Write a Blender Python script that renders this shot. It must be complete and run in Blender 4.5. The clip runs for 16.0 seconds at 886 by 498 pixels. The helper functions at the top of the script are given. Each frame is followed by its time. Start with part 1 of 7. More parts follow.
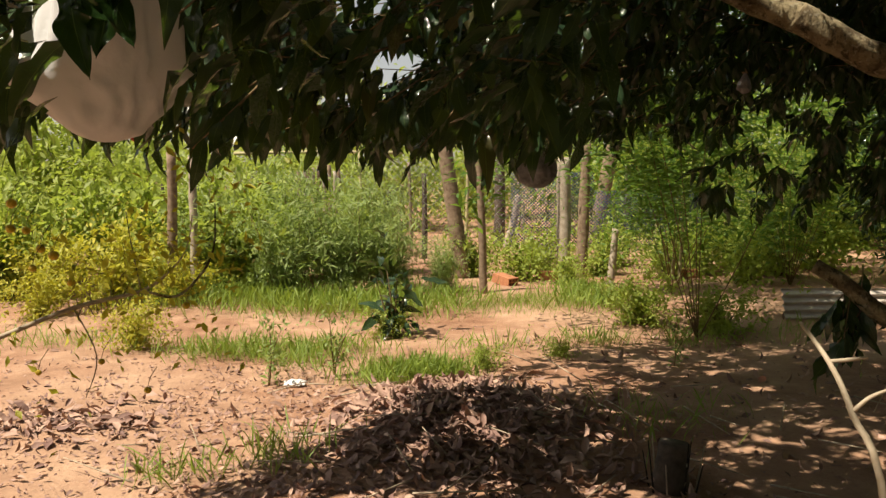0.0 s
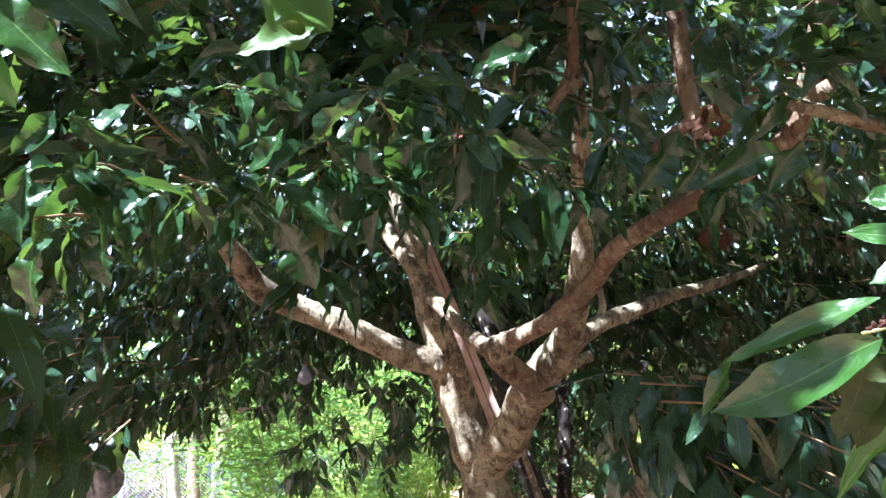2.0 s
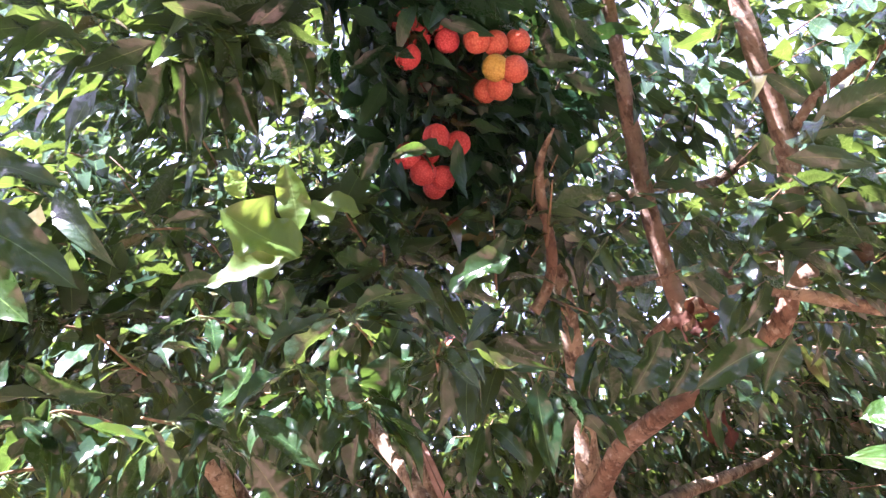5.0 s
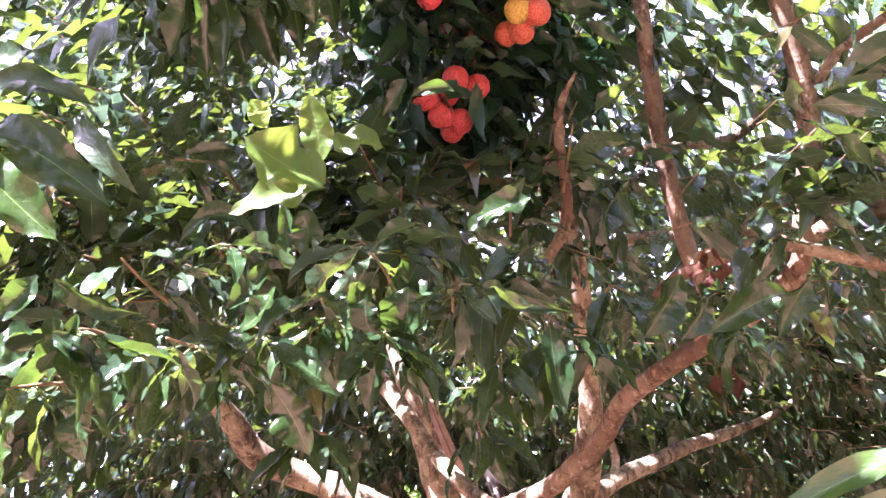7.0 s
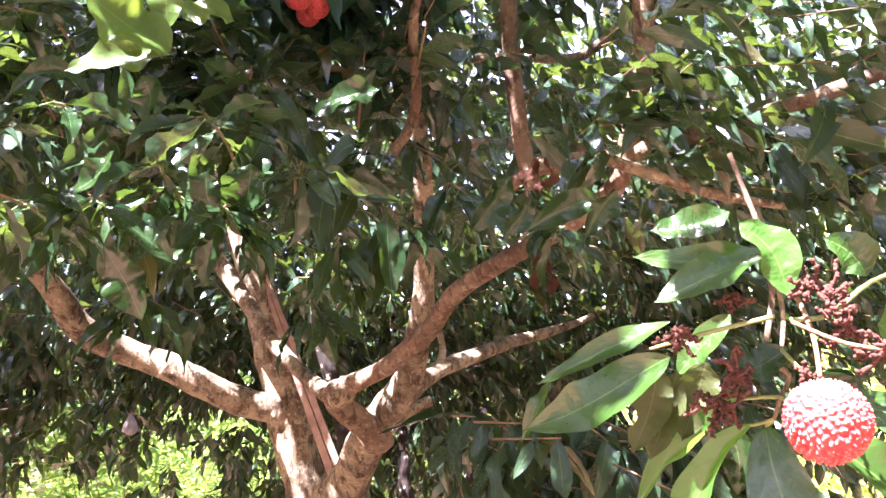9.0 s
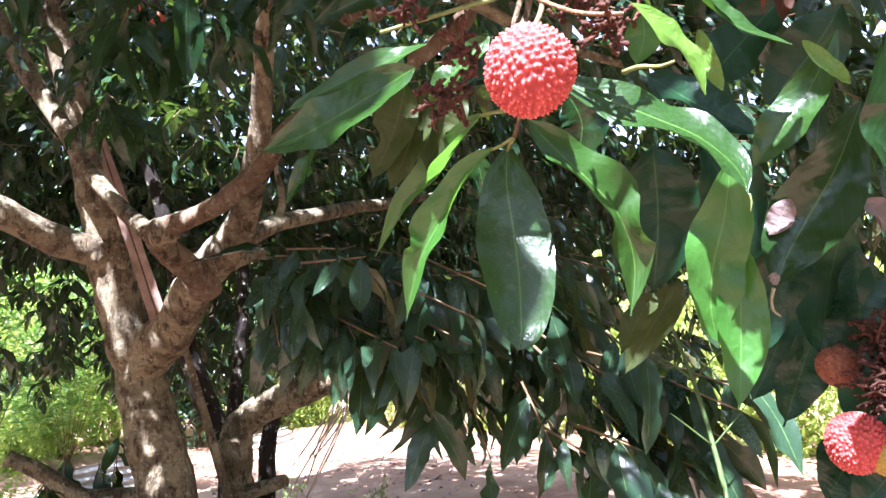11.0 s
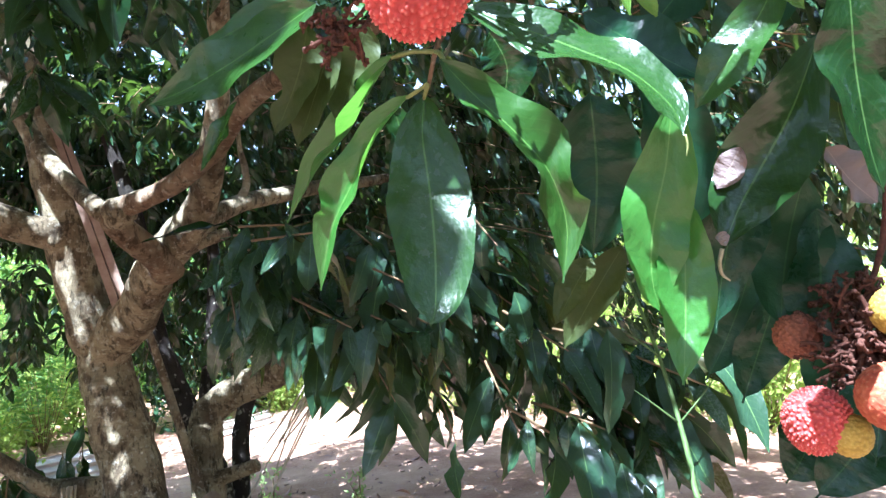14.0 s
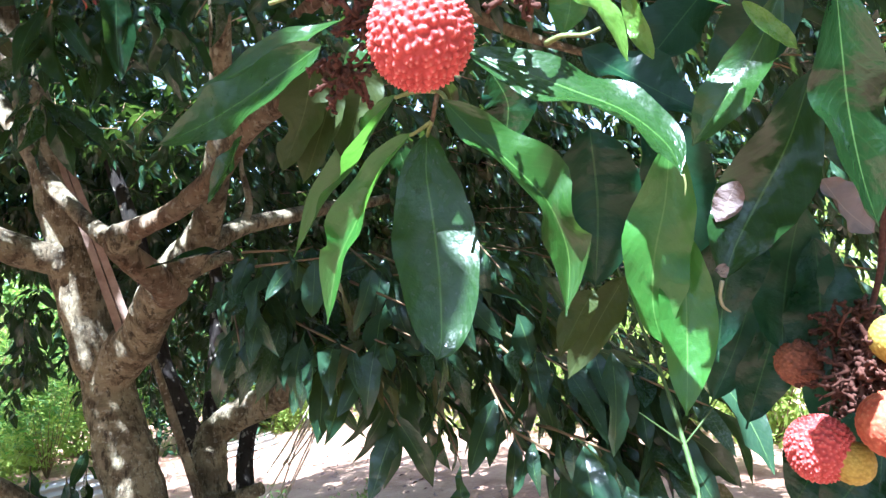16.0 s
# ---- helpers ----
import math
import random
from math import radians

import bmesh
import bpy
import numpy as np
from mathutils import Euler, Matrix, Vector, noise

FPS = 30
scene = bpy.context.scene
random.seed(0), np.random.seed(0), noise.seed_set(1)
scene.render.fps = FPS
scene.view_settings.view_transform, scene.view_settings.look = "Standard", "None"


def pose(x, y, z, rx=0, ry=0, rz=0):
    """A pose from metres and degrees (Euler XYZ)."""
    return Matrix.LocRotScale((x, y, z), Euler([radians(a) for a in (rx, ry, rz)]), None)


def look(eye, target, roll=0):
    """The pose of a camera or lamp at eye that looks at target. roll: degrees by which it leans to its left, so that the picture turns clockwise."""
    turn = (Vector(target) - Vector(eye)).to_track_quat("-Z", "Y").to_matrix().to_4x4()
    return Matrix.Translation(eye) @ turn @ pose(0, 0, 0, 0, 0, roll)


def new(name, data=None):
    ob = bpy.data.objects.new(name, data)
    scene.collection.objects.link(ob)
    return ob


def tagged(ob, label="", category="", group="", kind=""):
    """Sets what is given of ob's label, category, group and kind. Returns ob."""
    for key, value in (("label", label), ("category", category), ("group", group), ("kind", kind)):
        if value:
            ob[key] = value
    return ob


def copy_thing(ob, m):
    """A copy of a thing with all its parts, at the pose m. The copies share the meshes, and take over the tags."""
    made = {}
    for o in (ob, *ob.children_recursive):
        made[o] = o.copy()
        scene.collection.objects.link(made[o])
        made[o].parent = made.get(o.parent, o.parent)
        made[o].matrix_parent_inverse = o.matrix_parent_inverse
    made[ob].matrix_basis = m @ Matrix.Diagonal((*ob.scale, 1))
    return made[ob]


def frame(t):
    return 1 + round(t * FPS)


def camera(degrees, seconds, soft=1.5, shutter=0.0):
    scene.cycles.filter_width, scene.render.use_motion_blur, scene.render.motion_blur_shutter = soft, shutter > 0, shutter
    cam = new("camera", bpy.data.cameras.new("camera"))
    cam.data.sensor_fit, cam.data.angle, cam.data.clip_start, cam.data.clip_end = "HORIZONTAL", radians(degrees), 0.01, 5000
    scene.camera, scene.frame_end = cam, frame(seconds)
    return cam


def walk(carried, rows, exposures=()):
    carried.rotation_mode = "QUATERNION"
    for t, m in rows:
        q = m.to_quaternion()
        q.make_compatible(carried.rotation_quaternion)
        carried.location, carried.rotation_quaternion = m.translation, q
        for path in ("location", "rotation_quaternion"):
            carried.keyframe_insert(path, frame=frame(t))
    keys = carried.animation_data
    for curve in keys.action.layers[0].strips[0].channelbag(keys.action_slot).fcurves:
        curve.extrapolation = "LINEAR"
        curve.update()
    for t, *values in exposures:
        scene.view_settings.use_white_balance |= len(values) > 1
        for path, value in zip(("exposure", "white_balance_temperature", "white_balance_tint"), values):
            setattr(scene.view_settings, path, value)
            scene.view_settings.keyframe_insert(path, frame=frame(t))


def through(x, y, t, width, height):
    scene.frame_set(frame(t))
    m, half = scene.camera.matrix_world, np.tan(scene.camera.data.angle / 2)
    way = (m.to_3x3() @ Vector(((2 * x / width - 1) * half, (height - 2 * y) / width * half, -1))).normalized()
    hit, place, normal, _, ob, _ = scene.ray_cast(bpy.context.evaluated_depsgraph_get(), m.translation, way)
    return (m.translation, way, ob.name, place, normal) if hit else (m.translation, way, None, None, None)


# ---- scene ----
cam = camera(59.99, 16.0, soft=1.45)
ROWS = [
    (0, -0.0001, -0.0007, 1.1195, 84.7, 0, 0),
    (0.5, 0.1221, -0.0572, 1.1496, 86.4613, -0.0742, -12.7683),
    (1, 0.1742, -0.1077, 1.1864, 91.4739, 2.0617, -21.5906),
    (1.5, 0.1699, -0.0687, 1.2583, 95.5253, 5.9979, -25.6271),
    (2, 0.2328, -0.0494, 1.2787, 101.8845, 6.2093, -26.6008),
    (2.5, 0.2375, -0.072, 1.2884, 108.4399, 7.9903, -27.1744),
    (3, 0.249, -0.0604, 1.296, 114.0203, 9.2471, -26.3543),
    (5.3, 0.2747, -0.0338, 1.3057, 116.7133, 9.9245, -25.1543),
    (5.5, 0.2827, -0.0279, 1.2972, 116.4535, 10.1949, -25.0567),
    (6, 0.2672, -0.0281, 1.2996, 114.4021, 8.8938, -25.7504),
    (6.5, 0.2552, -0.0272, 1.2987, 113.9141, 8.2443, -26.024),
    (7, 0.2505, -0.026, 1.285, 113.5229, 8.0657, -25.839),
    (7.5, 0.2269, -0.0307, 1.2807, 112.4072, 6.969, -26.6059),
    (8, 0.207, -0.042, 1.2689, 111.3581, 7.5671, -27.2403),
    (8.5, 0.2053, -0.077, 1.2642, 108.1979, 7.6548, -31.5129),
    (9, 0.236, -0.0643, 1.255, 104.332, 7.2472, -38.0571),
    (9.5, 0.291, -0.0604, 1.2179, 99.8306, 5.79, -43.9772),
    (10, 0.3101, -0.0666, 1.1796, 97.3662, 4.8912, -47.0019),
    (10.2, 0.3126, -0.0654, 1.1643, 96.5409, 4.6679, -47.582),
    (12.5, 0.4009, -0.0524, 1.1297, 95.02, 3.95, -48.87),
    (13, 0.4032, -0.0472, 1.1281, 94.8, 4.09, -49.28),
    (13.5, 0.4057, -0.0537, 1.1262, 94.57, 4.67, -49.61),
    (14, 0.4059, -0.0537, 1.1316, 93.98, 5.12, -49.66),
    (14.5, 0.4045, -0.0591, 1.1508, 93.94, 6.37, -49.7),
    (15, 0.3988, -0.0629, 1.1471, 94.85, 6.02, -49.76),
    (15.5, 0.3994, -0.0593, 1.145, 94.96, 6.01, -49.67),
    (16, 0.3994, -0.0584, 1.1402, 95.31, 5.82, -49.47),
]
EXPOSURES = [
    (0.0, 0.73, 7700, 12), (0.5, 1.25, 7250, 8), (1.0, 1.84, 5600, 4), (1.5, 2.56, 5250, 14), (2.0, 3.2, 5050, 18), (2.5, 3.68, 4950, 12), (3.0, 3.9, 4850, 17),
    (5.5, 4.27, 5700, 54), (7.0, 4.38, 5800, 57), (8.0, 4.4, 5850, 56), (8.5, 4.3, 5900, 50), (9.0, 4.14, 5880, 44), (10.0, 3.27, 5680, 37),
    (12.5, 3.08, 4850, 11), (16.0, 3.08, 4800, 11),
]
walk(cam, [(t, pose(x, y, z, rx, ry, rz)) for t, x, y, z, rx, ry, rz in ROWS], EXPOSURES)

# ---- sky and sun ----
SUN = Vector((-0.47, -0.24, 0.85)).normalized()
world = bpy.data.worlds.new("sky")
scene.world = world
world.use_nodes = True
wn, wl = world.node_tree.nodes, world.node_tree.links
sky = wn.new("ShaderNodeTexSky")
sky.sky_type = "NISHITA"
sky.sun_disc = False
sky.sun_elevation = math.asin(SUN.z)
sky.sun_rotation = math.atan2(SUN.x, SUN.y)
sky.dust_density = 1.2
haze = wn.new("ShaderNodeHueSaturation")
haze.inputs["Saturation"].default_value = 0.5
wl.new(sky.outputs[0], haze.inputs["Color"])
wl.new(haze.outputs[0], wn["Background"].inputs[0])
wn["Background"].inputs[1].default_value = 0.07
sun = new("sun", bpy.data.lights.new("sun", "SUN"))
sun.data.energy = 5.0
sun.data.angle = radians(0.55)
sun.data.color = (1.0, 0.95, 0.86)
sun.matrix_world = look(SUN * 30, (0, 0, 0))


# ---- materials ----
class Nodes:
    """A material's node tree with short ways to add and join nodes."""

    def __init__(self, name):
        self.m = bpy.data.materials.new(name)
        self.m.use_nodes = True
        self.t = self.m.node_tree
        self.bsdf = self.t.nodes["Principled BSDF"]
        self.out = self.t.nodes["Material Output"]

    def add(self, kind, **values):
        n = self.t.nodes.new("ShaderNode" + kind)
        for k, v in values.items():
            n.inputs[k.replace("_", " ")].default_value = v
        return n

    def join(self, a, b):
        self.t.links.new(a, b)

    def noise(self, scale, detail=5, rough=0.6, vec=None):
        n = self.add("TexNoise", Scale=scale, Detail=detail, Roughness=rough)
        self.join(vec or self.add("TexCoord").outputs["Object"], n.inputs["Vector"])
        return n.outputs["Fac"]

    def ramp(self, fac, stops):
        n = self.t.nodes.new("ShaderNodeValToRGB")
        els = n.color_ramp.elements
        while len(els) < len(stops):
            els.new(0.5)
        for e, (p, c) in zip(els, stops):
            e.position, e.color = p, (*c, 1)
        self.join(fac, n.inputs[0])
        return n.outputs[0]

    def mix(self, fac, a, b, how="MIX"):
        n = self.t.nodes.new("ShaderNodeMix")
        n.data_type, n.blend_type = "RGBA", how
        for v, i in ((fac, 0), (a, 6), (b, 7)):
            if isinstance(v, (int, float)):
                n.inputs[i].default_value = v
            elif isinstance(v, tuple):
                n.inputs[i].default_value = (*v, 1)
            else:
                self.join(v, n.inputs[i])
        return n.outputs[2]

    def math(self, how, a, b=0.0):
        n = self.t.nodes.new("ShaderNodeMath")
        n.operation = how
        for v, i in ((a, 0), (b, 1)):
            if isinstance(v, (int, float)):
                n.inputs[i].default_value = v
            else:
                self.join(v, n.inputs[i])
        return n.outputs[0]

    def bump(self, height, strength, distance):
        n = self.add("Bump", Strength=strength, Distance=distance)
        self.join(height, n.inputs["Height"])
        self.join(n.outputs[0], self.bsdf.inputs["Normal"])
        return n.outputs[0]

    def base(self, colour, rough=0.8, spec=0.3):
        if isinstance(colour, tuple):
            self.bsdf.inputs["Base Color"].default_value = (*colour, 1)
        else:
            self.join(colour, self.bsdf.inputs["Base Color"])
        self.bsdf.inputs["Roughness"].default_value = rough
        self.bsdf.inputs["Specular IOR Level"].default_value = spec
        return self.m


def plain(name, dark, light, scale, rough=0.85, bump=0.4, depth=0.004, spec=0.25, patch=None):
    """A surface with a fine grain between two colours and broader stains."""
    n = Nodes(name)
    fine, broad = n.noise(scale), n.noise(scale * 0.13, 3)
    col = n.ramp(fine, [(0.3, dark), (0.7, light)])
    col = n.mix(n.math("MULTIPLY", broad, 0.5), col, patch or tuple(c * 0.55 for c in dark))
    n.bump(fine, bump, depth)
    return n.base(col, rough, spec)


def leaf_material(name, dark, light, through, gloss=0.32, vein=(0.16, 0.26, 0.07), thin=0.3, spots=0.0, odd=None, spec=0.5):
    """A leaf: paler midrib and side veins, gloss, and light that shines through."""
    n = Nodes(name)
    rnd = n.math("ADD", n.add("ObjectInfo").outputs["Random"], n.add("NewGeometry").outputs["Random Per Island"])
    rnd = n.math("FRACT", n.math("MULTIPLY", rnd, 3.7))
    uv = n.add("TexCoord").outputs["UV"]
    sep = n.add("SeparateXYZ")
    n.join(uv, sep.inputs[0])
    u = n.math("ABSOLUTE", n.math("SUBTRACT", sep.outputs[0], 0.5))
    v = sep.outputs[1]
    place = n.add("CombineXYZ")
    n.join(n.math("MULTIPLY", sep.outputs[0], 0.3), place.inputs[0])
    n.join(v, place.inputs[1])
    n.join(n.math("MULTIPLY", rnd, 60.0), place.inputs[2])
    flat = place.outputs[0]
    blotch = n.noise(4, 4, 0.6, flat)
    col = n.mix(rnd, dark, light)
    col = n.mix(n.math("MULTIPLY", blotch, 0.5), col, tuple(c * 0.6 for c in dark))
    if spots:
        mark = n.ramp(n.noise(16, 2, 0.6, flat), [(0.62, (0, 0, 0)), (0.68, (1, 1, 1))])
        col = n.mix(n.math("MULTIPLY", mark, spots), col, (0.28, 0.2, 0.07))
    if odd:
        col = n.mix(n.math("GREATER_THAN", n.math("FRACT", n.math("MULTIPLY", rnd, 7.3)), 0.96), col, odd)
    rib = n.math("LESS_THAN", u, 0.013)
    bow = n.math("POWER", u, 1.5)
    wander = n.math("MULTIPLY", n.math("SUBTRACT", n.noise(9, 2, 0.6, flat), 0.5), 0.03)
    side = n.math("SINE", n.math("MULTIPLY", n.math("ADD", n.math("SUBTRACT", v, n.math("MULTIPLY", bow, 0.62)), wander), 88.0))
    line = n.ramp(side, [(0.86, (0, 0, 0)), (1.0, (1, 1, 1))])
    col = n.mix(n.math("MULTIPLY", line, 0.07), col, vein)
    col = n.mix(n.math("MULTIPLY", rib, 0.55), col, vein)
    n.base(col, gloss, spec)
    dull = n.math("ADD", n.math("MULTIPLY", rnd, 0.12), n.math("MULTIPLY", n.noise(22, 3, 0.6, flat), 0.14))
    n.join(n.math("ADD", dull, gloss - 0.11), n.bsdf.inputs["Roughness"])
    nb = n.bump(n.math("ADD", n.math("MULTIPLY", side, 0.006), n.math("ADD", n.noise(5, 2, 0.5, flat), n.math("MULTIPLY", n.noise(30, 2, 0.6, flat), 0.12))), 0.7, 0.004)
    tr = n.add("BsdfTranslucent")
    n.join(n.mix(rnd, through, tuple(c * 0.6 for c in through)), tr.inputs[0])
    n.join(nb, tr.inputs[1])
    mixed = n.add("MixShader", Fac=thin)
    n.join(n.bsdf.outputs[0], mixed.inputs[1])
    n.join(tr.outputs[0], mixed.inputs[2])
    n.join(mixed.outputs[0], n.out.inputs[0])
    return n.m


def bark_material(name, dark, light, moss, scale=14, lichen=0.75):
    n = Nodes(name)
    tc = n.add("TexCoord").outputs["Object"]
    st = n.add("Mapping", Scale=(1.0, 1.0, 0.35))
    n.join(tc, st.inputs[0])
    grain = n.noise(scale, 8, 0.7, st.outputs[0])
    spots = n.noise(scale * 2.2, 3, 0.5)
    patch = n.noise(scale * 0.45, 4)
    col = n.ramp(grain, [(0.32, dark), (0.62, light)])
    col = n.mix(n.ramp(patch, [(0.45, (0, 0, 0)), (0.53, (0.85, 0.85, 0.85))]), col, moss)
    col = n.mix(n.ramp(spots, [(0.585, (0, 0, 0)), (0.64, (lichen, lichen, lichen))]), col, (0.42, 0.395, 0.30))
    band = n.add("Mapping", Scale=(0.25, 0.25, 1.6))
    n.join(tc, band.inputs[0])
    ring = n.noise(scale * 1.6, 4, 0.6, band.outputs[0])
    col = n.mix(n.math("MULTIPLY", n.ramp(ring, [(0.36, (1, 1, 1)), (0.46, (0, 0, 0))]), 0.22), col, tuple(c * 0.6 for c in dark))
    stain = n.noise(scale * 0.16, 5, 0.65)
    col = n.mix(n.math("MULTIPLY", n.ramp(stain, [(0.50, (0, 0, 0)), (0.62, (1, 1, 1))]), 0.6), col, tuple(c * 0.7 for c in dark))
    crack = n.noise(scale * 1.3, 6, 0.75, st.outputs[0])
    col = n.mix(n.math("MULTIPLY", n.ramp(crack, [(0.39, (1, 1, 1)), (0.47, (0, 0, 0))]), 0.75), col, tuple(c * 0.4 for c in dark))
    n.bump(n.math("ADD", n.math("ADD", grain, n.math("MULTIPLY", crack, 0.9)), n.math("MULTIPLY", spots, 0.4)), 1.0, 0.014)
    return n.base(col, 0.9, 0.15)


LEAF = leaf_material("lychee_leaf", (0.014, 0.034, 0.019), (0.033, 0.070, 0.034), (0.18, 0.30, 0.035), 0.2, thin=0.17, spec=0.5, odd=(0.06, 0.058, 0.026))
LEAF_NEAR = leaf_material("lychee_leaf_near", (0.011, 0.033, 0.006), (0.028, 0.078, 0.010), (0.17, 0.40, 0.03), 0.27, (0.12, 0.23, 0.05), 0.14, spec=0.55)
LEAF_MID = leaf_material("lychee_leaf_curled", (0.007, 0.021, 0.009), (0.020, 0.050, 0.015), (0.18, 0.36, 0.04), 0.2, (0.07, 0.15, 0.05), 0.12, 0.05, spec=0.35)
# darker copy for leaves in shade; the shade is put into the colour
LEAF_SHADED = leaf_material("lychee_leaf_shaded", (0.007, 0.026, 0.012), (0.014, 0.050, 0.018), (0.08, 0.22, 0.03), 0.3, (0.06, 0.12, 0.04), 0.08, spec=0.3)
LEAF_YOUNG = leaf_material("lychee_leaf_young", (0.045, 0.095, 0.014), (0.07, 0.14, 0.02), (0.26, 0.42, 0.04), 0.35, thin=0.36)
# another darkened copy: shade on hanging leaves painted into its colour
LEAF_DARK = leaf_material("lychee_leaf_in_shade", (0.008, 0.022, 0.006), (0.016, 0.042, 0.009), (0.11, 0.26, 0.025), 0.17, (0.08, 0.15, 0.04), 0.1, spec=0.42)
# brighter copy: sunlight on and through these leaves put into the colour
LEAF_SUNLIT = leaf_material("lychee_leaf_sunlit", (0.035, 0.115, 0.018), (0.055, 0.155, 0.024), (0.22, 0.5, 0.05), 0.32, (0.16, 0.28, 0.07), 0.28, spec=0.5)
LEAF_FRESH = leaf_material("lychee_leaf_fresh", (0.10, 0.21, 0.03), (0.15, 0.29, 0.04), (0.32, 0.5, 0.05), 0.3, thin=0.35)
LEAF_OLIVE = leaf_material("lychee_leaf_underside", (0.032, 0.046, 0.012), (0.048, 0.066, 0.018), (0.14, 0.2, 0.03), 0.5, (0.11, 0.14, 0.05), 0.3, spec=0.25)
LEAF_PALE = leaf_material("withered_leaf_patch", (0.16, 0.12, 0.11), (0.28, 0.23, 0.21), (0.2, 0.14, 0.1), 0.7, (0.34, 0.25, 0.2), 0.1, spec=0.2)
LEAF_DEAD = leaf_material("dead_leaf", (0.028, 0.011, 0.008), (0.115, 0.058, 0.03), (0.14, 0.06, 0.02), 0.8, (0.15, 0.06, 0.03), 0.2, spec=0.15)
LEAF_RUST = leaf_material("rust_leaf", (0.075, 0.022, 0.012), (0.17, 0.055, 0.026), (0.24, 0.075, 0.025), 0.6, (0.24, 0.10, 0.045), 0.2, spec=0.2)
LEAF_LITTER = leaf_material("fallen_leaf", (0.17, 0.09, 0.075), (0.58, 0.38, 0.29), (0.2, 0.1, 0.05), 0.7, (0.22, 0.15, 0.1), 0.05)
WEED = leaf_material("weed_leaf", (0.20, 0.28, 0.045), (0.40, 0.48, 0.10), (0.46, 0.58, 0.09), 0.55, thin=0.46)
WEED_BLUE = leaf_material("grey_weed_leaf", (0.16, 0.25, 0.07), (0.34, 0.42, 0.16), (0.38, 0.5, 0.12), 0.55, thin=0.44)
WEED_YELLOW = leaf_material("yellow_weed_leaf", (0.28, 0.32, 0.035), (0.62, 0.56, 0.07), (0.62, 0.6, 0.06), 0.55, thin=0.42)
FEATHER = leaf_material("feathery_leaf", (0.035, 0.105, 0.014), (0.10, 0.225, 0.028), (0.25, 0.45, 0.05), 0.5, thin=0.38)
GRASS = leaf_material("grass_blade", (0.12, 0.21, 0.03), (0.30, 0.40, 0.07), (0.4, 0.52, 0.07), 0.55, thin=0.35)
BARK = bark_material("lychee_bark", (0.058, 0.042, 0.025), (0.24, 0.190, 0.116), (0.32, 0.272, 0.17), 34, 0.65)
BARK_RED = bark_material("young_bark", (0.095, 0.062, 0.037), (0.225, 0.154, 0.094), (0.215, 0.165, 0.105), 30, 0.4)
BARK_DARK = bark_material("dark_bark", (0.012, 0.01, 0.009), (0.04, 0.032, 0.027), (0.03, 0.026, 0.02))
TWIG = plain("green_twig", (0.13, 0.085, 0.045), (0.28, 0.19, 0.09), 90, 0.7)
TWIG_TAN = plain("tan_fruit_twig", (0.16, 0.085, 0.045), (0.34, 0.21, 0.11), 240, 0.8, 0.8)
STALK = plain("leaf_stalk", (0.16, 0.19, 0.06), (0.26, 0.29, 0.10), 300, 0.5, 0.3)
PALE_STALK = plain("curled_dry_tip", (0.30, 0.26, 0.16), (0.45, 0.40, 0.28), 300, 0.6, 0.3)
DRY_STALK = plain("dry_fruit_stalk", (0.042, 0.017, 0.012), (0.14, 0.058, 0.036), 400, 0.95)
DEAD_WOOD = plain("dead_white_branch", (0.30, 0.24, 0.17), (0.55, 0.47, 0.36), 40, 0.8)
SPLIT_WOOD = plain("split_board", (0.22, 0.14, 0.10), (0.42, 0.31, 0.24), 25, 0.85)
POST = plain("weathered_post", (0.13, 0.085, 0.055), (0.33, 0.25, 0.18), 22, 0.9, 0.7)
POST_PALE = plain("pale_post", (0.26, 0.21, 0.16), (0.50, 0.44, 0.36), 22, 0.9, 0.7)
POST_DARK = plain("dark_post", (0.05, 0.04, 0.033), (0.14, 0.11, 0.09), 22, 0.9, 0.7)
GREEN_STEM = plain("green_stem", (0.05, 0.09, 0.025), (0.11, 0.17, 0.05), 60, 0.6)
BERRY = plain("yellow_berry", (0.5, 0.34, 0.03), (0.66, 0.48, 0.06), 30, 0.4, 0.15)
BAMBOO = plain("bamboo_pole", (0.34, 0.30, 0.16), (0.52, 0.46, 0.27), 12, 0.6)
WIRE = plain("galvanised_wire", (0.25, 0.25, 0.25), (0.4, 0.4, 0.4), 50, 0.5)
WIRE.node_tree.nodes["Principled BSDF"].inputs["Metallic"].default_value = 0.7
BLUE_NET = plain("blue_shade_net", (0.05, 0.07, 0.13), (0.10, 0.13, 0.2), 60, 0.9)
BRICK = plain("hollow_brick", (0.36, 0.15, 0.08), (0.52, 0.24, 0.13), 30, 0.9)
SHEET = plain("faded_cement_sheet", (0.42, 0.37, 0.32), (0.62, 0.57, 0.51), 16, 0.85, 0.3)
PLASTIC = plain("crumpled_white_plastic", (0.7, 0.7, 0.7), (0.82, 0.82, 0.82), 30, 0.4)


